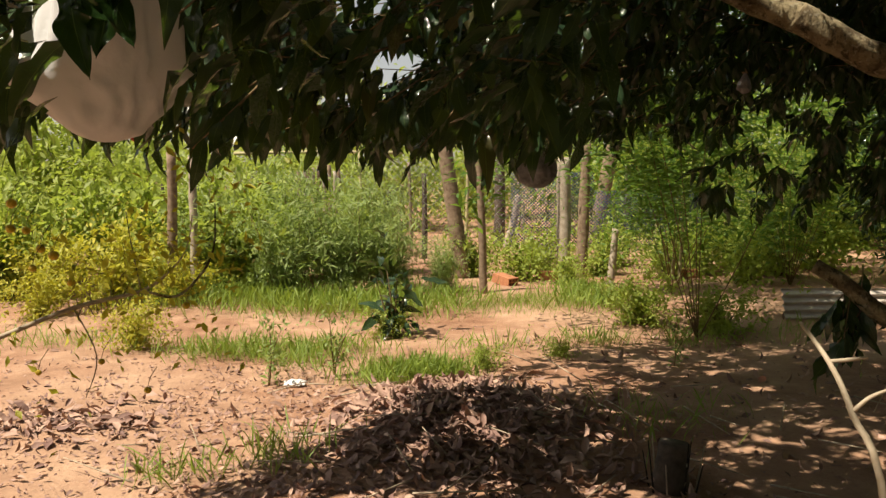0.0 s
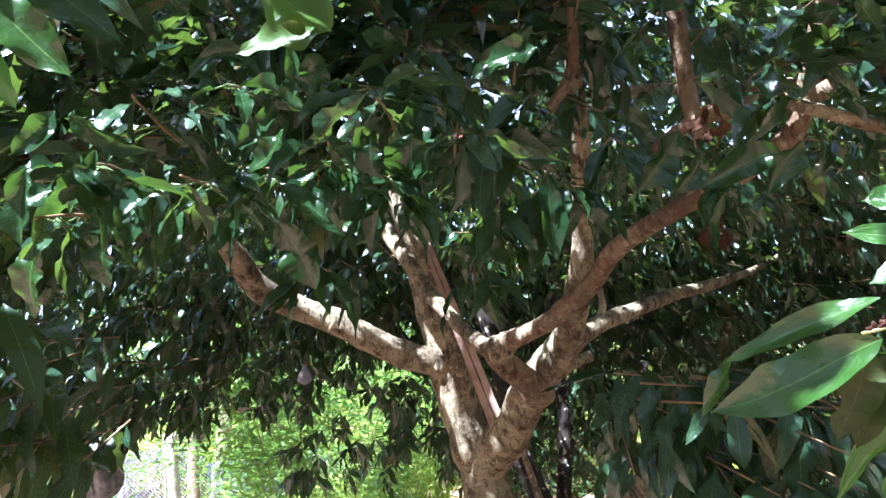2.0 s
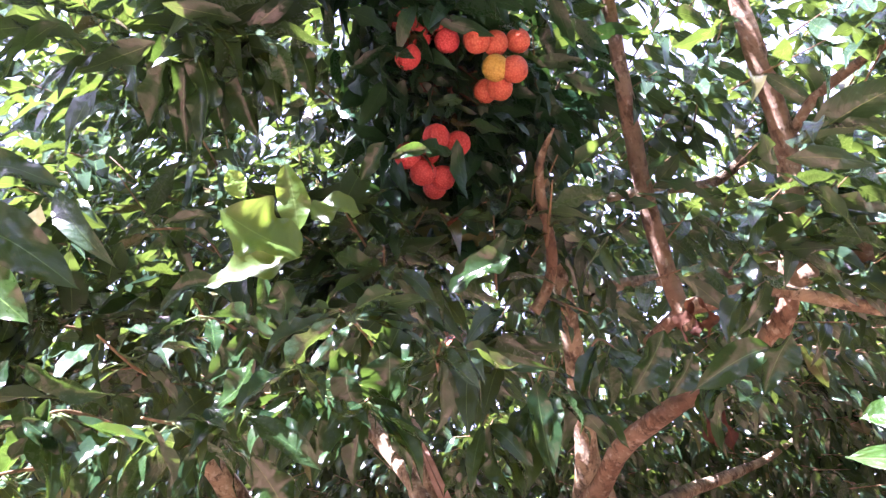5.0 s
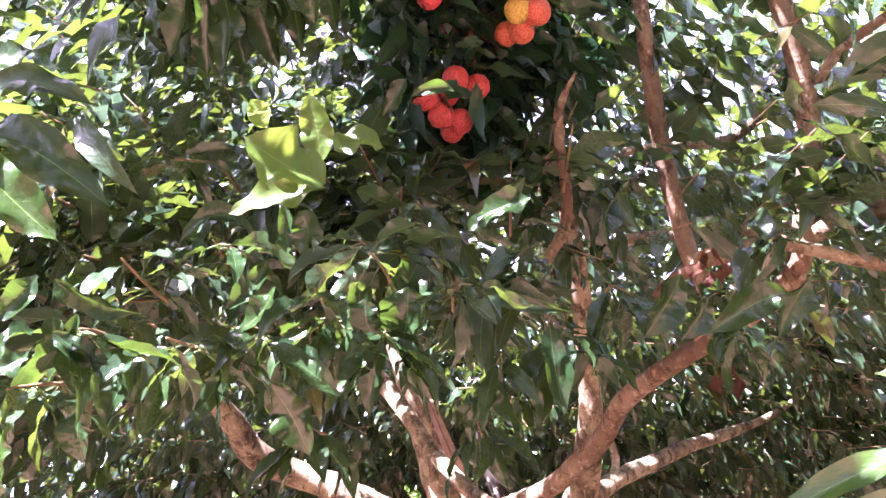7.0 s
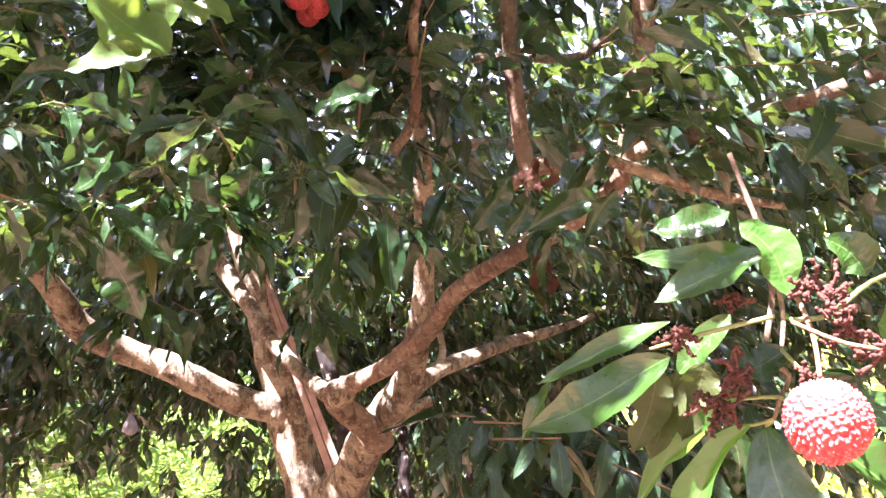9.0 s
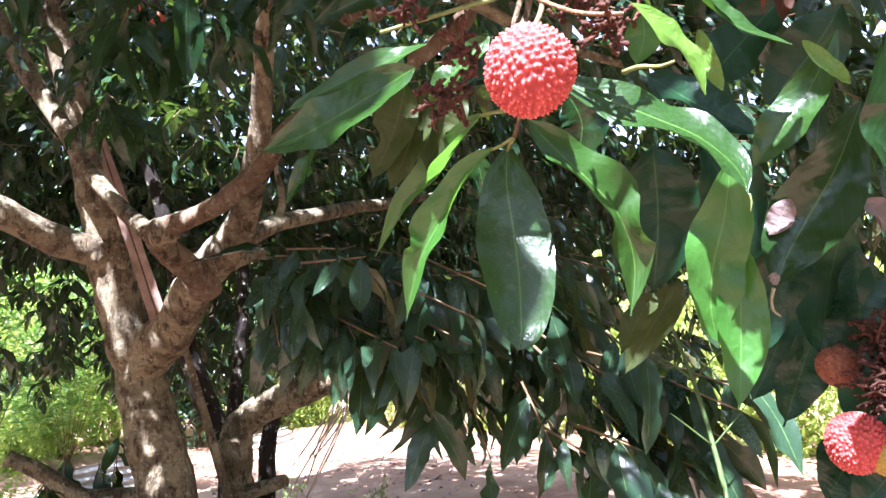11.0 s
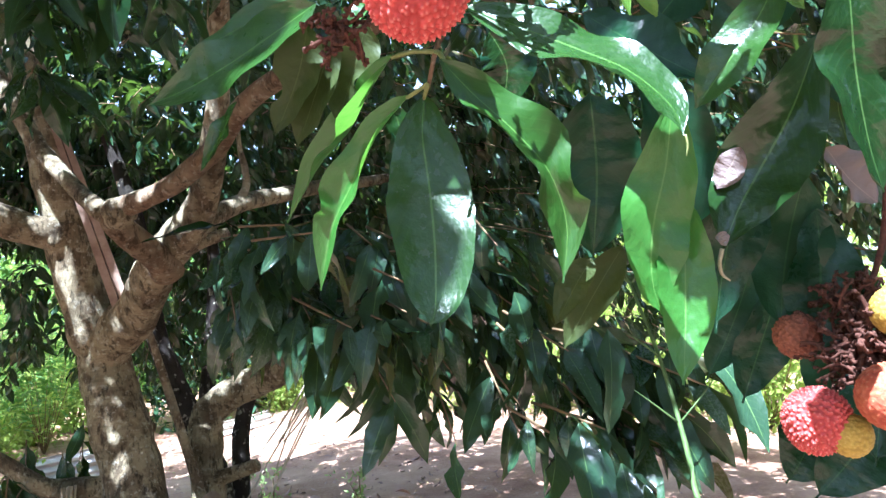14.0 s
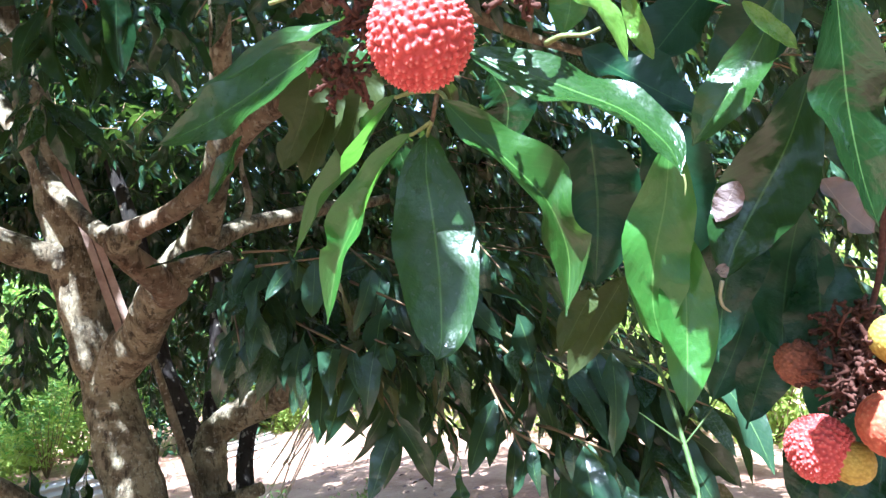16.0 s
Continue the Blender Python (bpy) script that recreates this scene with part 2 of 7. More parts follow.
def earth_material():
    n = Nodes("red_earth")
    fine, mid, broad, grit = n.noise(38, 8, 0.7), n.noise(5, 6), n.noise(0.9, 4), n.noise(160, 3)
    col = n.ramp(mid, [(0.3, (0.19, 0.095, 0.058)), (0.55, (0.32, 0.18, 0.115)), (0.75, (0.44, 0.285, 0.195))])
    col = n.mix(n.math("MULTIPLY", n.ramp(fine, [(0.35, (1, 1, 1)), (0.55, (0, 0, 0))]), 0.55), col, (0.17, 0.08, 0.05))
    col = n.mix(n.math("MULTIPLY", n.ramp(broad, [(0.4, (0, 0, 0)), (0.65, (1, 1, 1))]), 0.45), col, (0.56, 0.39, 0.27))
    col = n.mix(n.math("MULTIPLY", n.ramp(grit, [(0.62, (0, 0, 0)), (0.7, (1, 1, 1))]), 0.4), col, (0.6, 0.48, 0.36))
    # unseen ground behind the camera is tinted green to cut warm bounced light
    spot = n.add("SeparateXYZ")
    n.join(n.add("TexCoord").outputs["Object"], spot.inputs[0])
    edge = n.math("ADD", spot.outputs[1], n.math("MULTIPLY", broad, 2.0))
    unseen_green = n.ramp(n.math("ADD", n.math("MULTIPLY", edge, -0.25), 0.0), [(0.2, (0, 0, 0)), (0.6, (0.9, 0.9, 0.9))])
    col = n.mix(unseen_green, col, n.ramp(fine, [(0.3, (0.035, 0.06, 0.016)), (0.7, (0.09, 0.12, 0.035))]))
    n.bump(n.math("ADD", n.math("MULTIPLY", fine, 0.6), n.math("MULTIPLY", mid, 1.0)), 0.8, 0.02)
    return n.base(col, 0.95, 0.15)


def fruit_material(name, low, high, top):
    """A knobbly rind, paler on the tip of each knob."""
    n = Nodes(name)
    tip = n.add("Attribute")
    tip.attribute_name = "tip"
    col = n.ramp(n.noise(2.2, 4), [(0.3, low), (0.7, high)])
    # shade in the crevices between knobs is painted into the rind colour
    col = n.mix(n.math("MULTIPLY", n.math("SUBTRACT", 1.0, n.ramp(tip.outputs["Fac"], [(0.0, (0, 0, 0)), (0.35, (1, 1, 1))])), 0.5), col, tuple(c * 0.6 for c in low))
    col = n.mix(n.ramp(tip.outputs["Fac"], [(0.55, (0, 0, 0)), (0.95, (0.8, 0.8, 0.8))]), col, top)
    n.bump(n.noise(14, 4), 0.6, 0.0005)
    n.bsdf.inputs["Subsurface Weight"].default_value = 0.03
    n.bsdf.inputs["Subsurface Radius"].default_value = (0.2, 0.06, 0.05)
    n.bsdf.inputs["Subsurface Scale"].default_value = 0.003
    return n.base(col, 0.62, 0.3)


EARTH = earth_material()
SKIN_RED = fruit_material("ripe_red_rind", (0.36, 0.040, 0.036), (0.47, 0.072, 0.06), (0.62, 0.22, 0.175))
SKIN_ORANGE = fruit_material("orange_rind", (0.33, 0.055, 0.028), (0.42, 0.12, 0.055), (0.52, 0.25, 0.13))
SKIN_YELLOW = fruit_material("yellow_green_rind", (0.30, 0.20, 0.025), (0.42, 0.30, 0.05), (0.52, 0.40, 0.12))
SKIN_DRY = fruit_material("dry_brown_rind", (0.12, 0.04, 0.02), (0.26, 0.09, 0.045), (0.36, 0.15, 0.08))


def sack_material():
    n = Nodes("white_cloth_bag")
    col = n.ramp(n.noise(9, 4), [(0.3, (0.60, 0.61, 0.63)), (0.7, (0.78, 0.79, 0.81))])
    n.base(col, 0.8, 0.2)
    n.bump(n.noise(28, 5, 0.5), 0.5, 0.008)
    tr = n.add("BsdfTranslucent", Color=(0.7, 0.66, 0.6, 1))
    mx = n.add("MixShader", Fac=0.25)
    n.join(n.bsdf.outputs[0], mx.inputs[1])
    n.join(tr.outputs[0], mx.inputs[2])
    n.join(mx.outputs[0], n.out.inputs[0])
    return n.m


SACK = sack_material()
RAG = plain("grey_net_bag", (0.15, 0.15, 0.16), (0.36, 0.36, 0.37), 40, 0.8, 0.6)


# ---- builders ----
rng = random.Random(7)
npr = np.random.RandomState(11)


def empty(name, at, label, category, group=""):
    ob = tagged(new(name), label, category, group)
    ob.empty_display_size = 0.1
    ob.location = at
    return ob


def under(ob, parent):
    """Make ob, built in world metres, a part of parent."""
    if parent:
        ob.parent = parent
        at = Vector((0, 0, 0)) if parent.parent else parent.location.copy()
        ob.matrix_parent_inverse = Matrix.Translation(-at)
    return ob


def from_arrays(name, verts, faces, material, parent=None, smooth=True, uvs=None, label="", kind=""):
    me = bpy.data.meshes.new(name)
    me.from_pydata([tuple(v) for v in verts] if not isinstance(verts, np.ndarray) else verts.tolist(), [], faces if isinstance(faces, list) else faces.tolist())
    if smooth:
        me.polygons.foreach_set("use_smooth", [True] * len(me.polygons))
    if uvs is not None:
        lay = me.uv_layers.new(name="UVMap")
        idx = np.empty(len(me.loops), dtype=np.int32)
        me.loops.foreach_get("vertex_index", idx)
        lay.data.foreach_set("uv", np.asarray(uvs, dtype=np.float32)[idx].ravel())
    me.materials.append(material)
    return tagged(under(new(name, me), parent), label, "", "", kind)


def part(name, bm, material, parent, label="", smooth=True):
    """Link a bmesh as one mesh object under a thing or a part."""
    me = bpy.data.meshes.new(name)
    bm.to_mesh(me)
    bm.free()
    if smooth:
        me.polygons.foreach_set("use_smooth", [True] * len(me.polygons))
    me.materials.append(material)
    return tagged(under(new(name, me), parent), label)


def tube_arrays(path, sides=10, rough=0.0, seed=0, steps=5, close=True):
    """A tapered, knotty tube along points (x, y, z, radius), smoothed between them."""
    pts = [Vector(p[:3]) for p in path]
    rad = [p[3] for p in path]
    line, rr = [], []
    for i in range(len(pts) - 1):
        a, b, c, d = pts[max(i - 1, 0)], pts[i], pts[i + 1], pts[min(i + 2, len(pts) - 1)]
        for k in range(steps):
            t = k / steps
            line.append(0.5 * (2 * b + (c - a) * t + (2 * a - 5 * b + 4 * c - d) * t * t + (3 * b - a - 3 * c + d) * t ** 3))
            rr.append(rad[i] + (rad[i + 1] - rad[i]) * t)
    line.append(pts[-1])
    rr.append(rad[-1])
    verts, faces = [], []
    ref = Vector((0.3, 0.2, 1)).normalized()
    for i, p in enumerate(line):
        d = (line[min(i + 1, len(line) - 1)] - line[max(i - 1, 0)]).normalized()
        x = d.cross(ref)
        x = (x if x.length > 0.05 else d.cross(Vector((1, 0, 0)))).normalized()
        y = d.cross(x)
        for s in range(sides):
            a = 2 * math.pi * s / sides
            off = x * math.cos(a) + y * math.sin(a)
            r = rr[i]
            if rough:
                q = p * 9 + off * 0.7 + Vector((seed, 0, 0))
                r *= 1 + rough * (noise.noise(q) + 0.5 * noise.noise(q * 2.7))
            verts.append(p + off * r)
    for i in range(len(line) - 1):
        for s in range(sides):
            a, b = i * sides + s, i * sides + (s + 1) % sides
            faces.append((a, b, b + sides, a + sides))
    if close:
        faces.append(tuple(range(sides - 1, -1, -1)))
        faces.append(tuple(range(len(verts) - sides, len(verts))))
    return verts, faces


def tube(name, path, material, parent=None, sides=10, rough=0.0, seed=0, steps=5, label=""):
    v, f = tube_arrays(path, sides, rough, seed, steps)
    return from_arrays(name, v, f, material, parent, label=label)


def joined(pieces):
    """Several (verts, faces) in one."""
    verts, faces = [], []
    for v, f in pieces:
        k = len(verts)
        verts += list(v)
        faces += [tuple(i + k for i in q) for q in f]
    return verts, faces


def leaf_template(segs=5, width=0.34, fold=0.22, droop=0.16, wave=0.0, across=1, bend=0.0, curl=0.0, twist=0.0, hook=0.0, pitch=13.0):
    """A leaf of length 1 along y, with verts, faces and uvs."""
    if segs == 2 and across == 1:
        # a small leaf: two halves folded along the midrib
        w = 0.48 * width
        side = fold * w - droop * 0.25
        verts = [(0, 0, 0), (-w, 0.48, side), (0, 0.5, -droop * 0.25), (w, 0.48, side), (0, 1, -droop)]
        return np.array(verts), np.array([(0, 2, 4, 1), (0, 3, 4, 2)]), np.array([(0.5, 0), (0, 0.48), (0.5, 0.5), (1, 0.48), (0.5, 1)])
    verts, uvs, faces = [], [], []
    cols = 2 * across + 1
    for i in range(segs + 1):
        v = i / segs
        w = 0.5 * width * (math.sin(math.pi * min(1, v ** 0.95)) ** 0.75 if 0 < v < 1 else 0.02)
        w *= 1 - 0.4 * max(0.0, (v - 0.75) / 0.25) ** 1.5
        for j in range(cols):
            u = (j - across) / across
            phase = 1.9 if u > 0 else 0.0
            x = u * w
            z = abs(u) * w * fold + wave * (math.sin(v * pitch + phase) + 0.45 * math.sin(v * pitch * 2.3 + 2 * phase)) * abs(u) ** 1.4 * w
            a = twist * v
            x, z = x * math.cos(a) - z * math.sin(a), x * math.sin(a) + z * math.cos(a)
            z += -droop * v * v + curl * math.sin(v * 5.5) * v - hook * max(0.0, v - 0.7) ** 2 * 3
            verts.append((x + bend * v * v, v - 0.25 * abs(droop) * v ** 3, z))
            uvs.append((0.5 + 0.5 * u, v))
    for i in range(segs):
        for j in range(cols - 1):
            a = i * cols + j
            faces.append((a, a + 1, a + 1 + cols, a + cols))
    return np.array(verts), np.array(faces), np.array(uvs)


def leaf_kinds(n, segs, across, wave, seed):
    """Leaves of one kind that fold, twist and ripple differently."""
    g = random.Random(seed)
    kinds = []
    for _ in range(n):
        kinds.append(leaf_template(segs, g.uniform(0.23, 0.31), g.uniform(0.05, 0.75), g.choice((-0.1, 0.12, 0.25, 0.4)), g.uniform(0.4, 1.0) * wave, across,
                                   g.uniform(-0.14, 0.14), g.uniform(-0.08, 0.12), g.uniform(-0.9, 0.9), g.uniform(-0.3, 0.6), g.uniform(9, 15)))
    return kinds


TEMPLATES = leaf_kinds(8, 6, 1, 0.55, 3)
WAVY = leaf_kinds(12, 16, 3, 0.5, 8)
SMALL = [leaf_template(2, 0.5, 0.3, 0.2), leaf_template(2, 0.4, 0.5, -0.1)]
BLADE = [leaf_template(3, 0.05, 0.3, 0.25), leaf_template(3, 0.04, 0.3, 0.6)]
LITTER = [leaf_template(3, 0.4, 0.8, 0.25), leaf_template(3, 0.34, -0.9, -0.3), leaf_template(3, 0.42, 0.3, 0.45)]


def axes(direction, up):
    """Columns x, y, z of leaves that point along direction with faces towards up."""
    y = direction / np.linalg.norm(direction, axis=1, keepdims=True)
    x = np.cross(y, up)
    x /= np.linalg.norm(x, axis=1, keepdims=True) + 1e-9
    return np.stack([x, y, np.cross(x, y)], axis=2)


def leaf_cloud(name, at, turn, size, material, parent=None, templates=None, label="", kind="stuff", category=""):
    """Many leaves in one mesh: places, turns (N x 3 x 3) and lengths."""
    templates = templates or TEMPLATES
    vs, fs, us, k = [], [], [], 0
    which = npr.randint(0, len(templates), len(at))
    for i, (tv, tf, tu) in enumerate(templates):
        sel = np.where(which == i)[0]
        if not len(sel):
            continue
        v = np.einsum("nij,vj->nvi", turn[sel], tv) * size[sel][:, None, None] + at[sel][:, None, :]
        f = tf[None] + (np.arange(len(sel)) * len(tv))[:, None, None] + k
        k += v.shape[0] * v.shape[1]
        vs.append(v.reshape(-1, 3))
        fs.append(f.reshape(-1, 4))
        us.append(np.tile(tu, (len(sel), 1)))
    ob = from_arrays(name, np.concatenate(vs), np.concatenate(fs), material, parent, True, np.concatenate(us), label, kind)
    return tagged(ob, category=category)


def unit(n):
    v = npr.normal(size=(n, 3))
    return v / np.linalg.norm(v, axis=1, keepdims=True)


def sprigs(points, outward, length=(0.065, 0.15), per=8, droop=0.9):
    """Drooping compound sprigs at points, heading outward: places, turns, lengths of their leaves, and the stalks."""
    n = len(points)
    head = outward + 0.45 * unit(n)
    head[:, 2] -= 0.25
    head /= np.linalg.norm(head, axis=1, keepdims=True)
    span = npr.uniform(0.10, 0.2, (n, 1))
    side = np.cross(head, [0, 0, 1.0])
    side /= np.linalg.norm(side, axis=1, keepdims=True) + 1e-9
    at, way = [], []
    for k in range(per):
        f = (k + 0.6) / per
        s = 1 if k % 2 else -1
        at.append(points + head * span * f)
        w = head * (0.35 + 0.5 * f) + side * s * npr.uniform(0.4, 1.0, (n, 1)) + 0.35 * unit(n)
        w[:, 2] -= droop * npr.uniform(0.3, 1.3, n)
        way.append(w)
    at, way = np.concatenate(at), np.concatenate(way)
    up = 0.6 * unit(len(at)) + np.array([0.0, 0.0, 1.0])
    ends = points + head * span
    return at, axes(way, up), npr.uniform(*length, len(at)), list(zip(points, ends))


def stalks(name, lines, r0, r1, material, parent):
    pieces = [tube_arrays([(*a, r0), (*b, r1)], 4, steps=1) for a, b in lines]
    v, f = joined(pieces)
    return from_arrays(name, v, f, material, parent, kind="stuff")


# ---- ground ----
def ground_height(x, y):
    h = 0.05 * noise.noise(Vector((x * 0.7, y * 0.7, 0))) + 0.015 * noise.noise(Vector((x * 3, y * 3, 2)))
    h += 0.12 * math.exp(-(((x - 0.05) / 0.5) ** 2 + ((y - 3.35) / 0.5) ** 2))
    h -= 0.04 * math.exp(-(((y - 5.6) / 0.7) ** 2))
    return h


def build_ground():
    bm = bmesh.new()
    xs = [-400, -120, -40, -15] + [-8 + 0.16 * i for i in range(126)] + [15, 40, 120, 400]
    ys = [-400, -120, -40, -10] + [-3 + 0.16 * i for i in range(120)] + [20, 40, 120, 400, 1500]
    grid = [[bm.verts.new((x, y, ground_height(x, y) if abs(x) < 14 and -9 < y < 19 else 0)) for x in xs] for y in ys]
    for j in range(len(ys) - 1):
        for i in range(len(xs) - 1):
            bm.faces.new((grid[j][i], grid[j][i + 1], grid[j + 1][i + 1], grid[j + 1][i]))
    ob = part("ground", bm, EARTH, None)
    return tagged(ob, "dry reddish earth yard with a worn path", "ground", kind="structure")


build_ground()


# ---- the lychee tree ----
TREE_BASE = Vector((1.70, 2.40, 0.0))
tree = empty("lychee_tree", TREE_BASE, "spreading lychee tree with mottled bark, glossy leaves and ripe fruit", "tree")
LIMB = {}
LIMB['trunk'] = [(1.559, 2.129, 0.171, 0.108675), (1.607, 2.223, 0.383, 0.10143), (1.602, 2.305, 0.723, 0.09108), (1.591, 2.385, 1.003, 0.08487), (1.585, 2.407, 1.149, 0.08073)]
LIMB['stem'] = [(1.594, 2.413, 1.085, 0.0725), (1.566, 2.382, 1.125, 0.0797), (1.528, 2.386, 1.269, 0.0778), (1.495, 2.377, 1.44, 0.074), (1.46, 2.371, 1.611, 0.0683), (1.419, 2.365, 1.801, 0.0588), (1.382, 2.353, 1.942, 0.0548), (1.335, 2.35, 2.091, 0.044), (1.3, 2.33, 2.3, 0.034), (1.28, 2.3, 2.6, 0.016)]
LIMB['knob_limb'] = [(1.575, 1.965, 1.295, 0.0500), (1.546, 1.93, 1.312, 0.0453), (1.484, 1.89, 1.344, 0.0399), (1.408, 1.865, 1.386, 0.0349), (1.361, 1.838, 1.421, 0.0307), (1.376, 1.801, 1.443, 0.0283), (1.399, 1.727, 1.458, 0.0269), (1.422, 1.651, 1.477, 0.0254), (1.442, 1.562, 1.51, 0.0239)]
LIMB['side_limb'] = [(1.590, 1.909, 1.346, 0.0360), (1.679, 1.925, 1.424, 0.0330), (1.838, 1.962, 1.498, 0.0300), (2.063, 2.039, 1.548, 0.0275), (2.347, 2.139, 1.612, 0.0270), (2.613, 2.207, 1.656, 0.0230), (2.923, 2.237, 1.719, 0.0150), (3.204, 2.238, 1.818, 0.0080)]
LIMB['brace_limb'] = [(1.13, 2.46, 2.42, 0.016), (1.18, 2.42, 2.18, 0.026), (1.23, 2.356, 2.01, 0.031), (1.287, 2.239, 1.813, 0.0284), (1.321, 2.116, 1.636, 0.0237), (1.341, 1.971, 1.511, 0.0227), (1.357, 1.871, 1.437, 0.028)]
LIMB['left_limb'] = [(1.47, 2.36, 1.44, 0.056), (1.424, 2.37, 1.45, 0.05), (1.308, 2.40, 1.492, 0.0475), (1.194, 2.425, 1.56, 0.0465), (1.1, 2.45, 1.62, 0.046)]
LIMB['low_limb'] = [(1.907, 2.354, 0.498, 0.0596), (1.936, 2.394, 0.768, 0.0596), (1.986, 2.369, 0.849, 0.0556), (2.07, 2.207, 0.924, 0.053), (2.121, 2.03, 0.992, 0.0477), (2.193, 1.82, 1.109, 0.0331)]
LIMB['low_stub'] = [(1.899, 2.38, 0.579, 0.03105), (1.944, 2.277, 0.609, 0.02691), (1.983, 2.174, 0.639, 0.02277)]
LIMB['low_arm'] = [(1.585, 2.301, 0.655, 0.03519), (1.473, 2.344, 0.669, 0.03519), (1.377, 2.375, 0.693, 0.03105), (1.294, 2.429, 0.774, 0.02691), (1.206, 2.476, 0.836, 0.02484)]
LIMB['left_limb2'] = [(1.15, 2.44, 1.6, 0.046), (1.008, 2.50, 1.672, 0.0455), (0.863, 2.46, 1.735, 0.0432), (0.795, 2.42, 1.81, 0.0388), (0.715, 2.347, 1.889, 0.0348), (0.651, 2.275, 1.943, 0.0281), (0.59, 2.2, 2.02, 0.018)]
LIMB['knob_limb2'] = [(1.43, 1.6, 1.497, 0.0265), (1.442, 1.46, 1.548, 0.0246), (1.415, 1.318, 1.604, 0.0229), (1.411, 1.156, 1.631, 0.0211), (1.408, 1.02, 1.644, 0.0191), (1.45, 0.92, 1.676, 0.0175), (1.486, 0.84, 1.74, 0.0164), (1.49, 0.805, 1.8, 0.0156)]
LIMB['cross_branch'] = [(1.399, 1.124, 1.776, 0.014), (1.384, 0.995, 1.789, 0.016), (1.418, 0.918, 1.783, 0.018), (1.49, 0.819, 1.778, 0.021), (1.558, 0.7, 1.782, 0.0195), (1.676, 0.565, 1.804, 0.018), (1.78, 0.47, 1.835, 0.016), (1.95, 0.34, 1.89, 0.012)]
LIMB['riser_a'] = [(1.396, 0.997, 1.754, 0.01356), (1.376, 0.99, 1.823, 0.01808), (1.345, 0.96, 1.944, 0.01808), (1.308, 0.91, 2.079, 0.01808), (1.267, 0.829, 2.283, 0.01582), (1.224, 0.747, 2.481, 0.0113)]
LIMB['riser_b'] = [(1.478, 0.877, 1.687, 0.01582), (1.49, 0.819, 1.778, 0.02147), (1.472, 0.711, 1.979, 0.02147), (1.418, 0.651, 2.176, 0.02034), (1.389, 0.611, 2.401, 0.01356)]
LIMB['riser_c'] = [(1.469, 0.686, 2.012, 0.01017), (1.464, 0.613, 2.039, 0.01017), (1.471, 0.531, 2.045, 0.00904), (1.506, 0.42, 2.056, 0.00565)]
LIMB['broken_twig'] = [(1.007, 0.963, 1.767, 0.01017), (1.026, 0.93, 1.804, 0.01017), (1.016, 0.885, 1.846, 0.009605), (0.966, 0.816, 1.898, 0.00904), (0.939, 0.762, 1.934, 0.00678), (0.937, 0.708, 1.959, 0.001695)]
LIMB['far_branch'] = [(1.667, 1.414, 2.335, 0.01243), (1.756, 1.327, 2.32, 0.01356), (1.84, 1.245, 2.291, 0.01469), (1.892, 1.182, 2.282, 0.01469), (1.924, 1.11, 2.311, 0.01356)]
LIMB['far_branch2'] = [(1.582, 1.492, 2.045, 0.01808), (1.686, 1.456, 2.086, 0.01808), (1.885, 1.335, 2.059, 0.01695), (2.127, 1.205, 2.049, 0.01469)]
LIMB['side_riser'] = [(1.816, 1.954, 1.485, 0.0160), (1.858, 1.951, 1.546, 0.0125), (1.858, 1.948, 1.608, 0.0110), (1.845, 1.951, 1.676, 0.0080), (1.837, 1.938, 1.750, 0.0050)]
LIMB['side_stub'] = [(1.603, 1.940, 1.336, 0.0240), (1.671, 1.919, 1.371, 0.0200), (1.743, 1.898, 1.395, 0.0180)]
LIMB['pale_branch'] = [(1.332, 0.944, 1.774, 0.0135), (1.385, 0.874, 1.774, 0.0135), (1.437, 0.824, 1.761, 0.0135), (1.547, 0.757, 1.701, 0.0125), (1.619, 0.705, 1.663, 0.011), (1.75, 0.62, 1.62, 0.006)]
LIMB['hero_twig'] = [(0.713, 0.182, 1.375, 0.0022), (0.709, 0.18, 1.325, 0.002), (0.69, 0.183, 1.285, 0.0018), (0.6976, 0.1765, 1.2697, 0.0016), (0.6984, 0.1850, 1.2571, 0.0014), (0.7040, 0.1955, 1.2451, 0.0012), (0.7115, 0.2058, 1.2412, 0.001)]
LIMB['fruit_twig'] = [(0.699, 0.181, 1.351, 0.0012), (0.679, 0.164, 1.334, 0.0019), (0.662, 0.144, 1.313, 0.0016), (0.643, 0.13, 1.287, 0.0014), (0.615, 0.118, 1.264, 0.0012)]
LIMB['right_limb'] = [(1.575, 2.375, 1.059, 0.0652), (1.589, 2.305, 1.117, 0.0715), (1.601, 2.19, 1.189, 0.068), (1.579, 2.015, 1.307, 0.0596), (1.589, 1.868, 1.401, 0.0543), (1.595, 1.79, 1.468, 0.0455), (1.57, 1.702, 1.541, 0.0394), (1.534, 1.61, 1.619, 0.0321), (1.506, 1.548, 1.718, 0.027), (1.419, 1.394, 1.91, 0.024), (1.35, 1.297, 2.03, 0.02), (1.296, 1.211, 2.159, 0.017), (1.246, 1.101, 2.309, 0.014), (1.2, 1.0, 2.5, 0.008)]
LIMB["trunk"][0] = (1.72, 2.38, -0.06, 0.145)
LIMB["trunk"].insert(1, (1.72, 2.36, 0.12, 0.112))
RED_BARK = ("knob_limb", "knob_limb2", "cross_branch", "riser_a", "riser_b", "riser_c", "broken_twig")
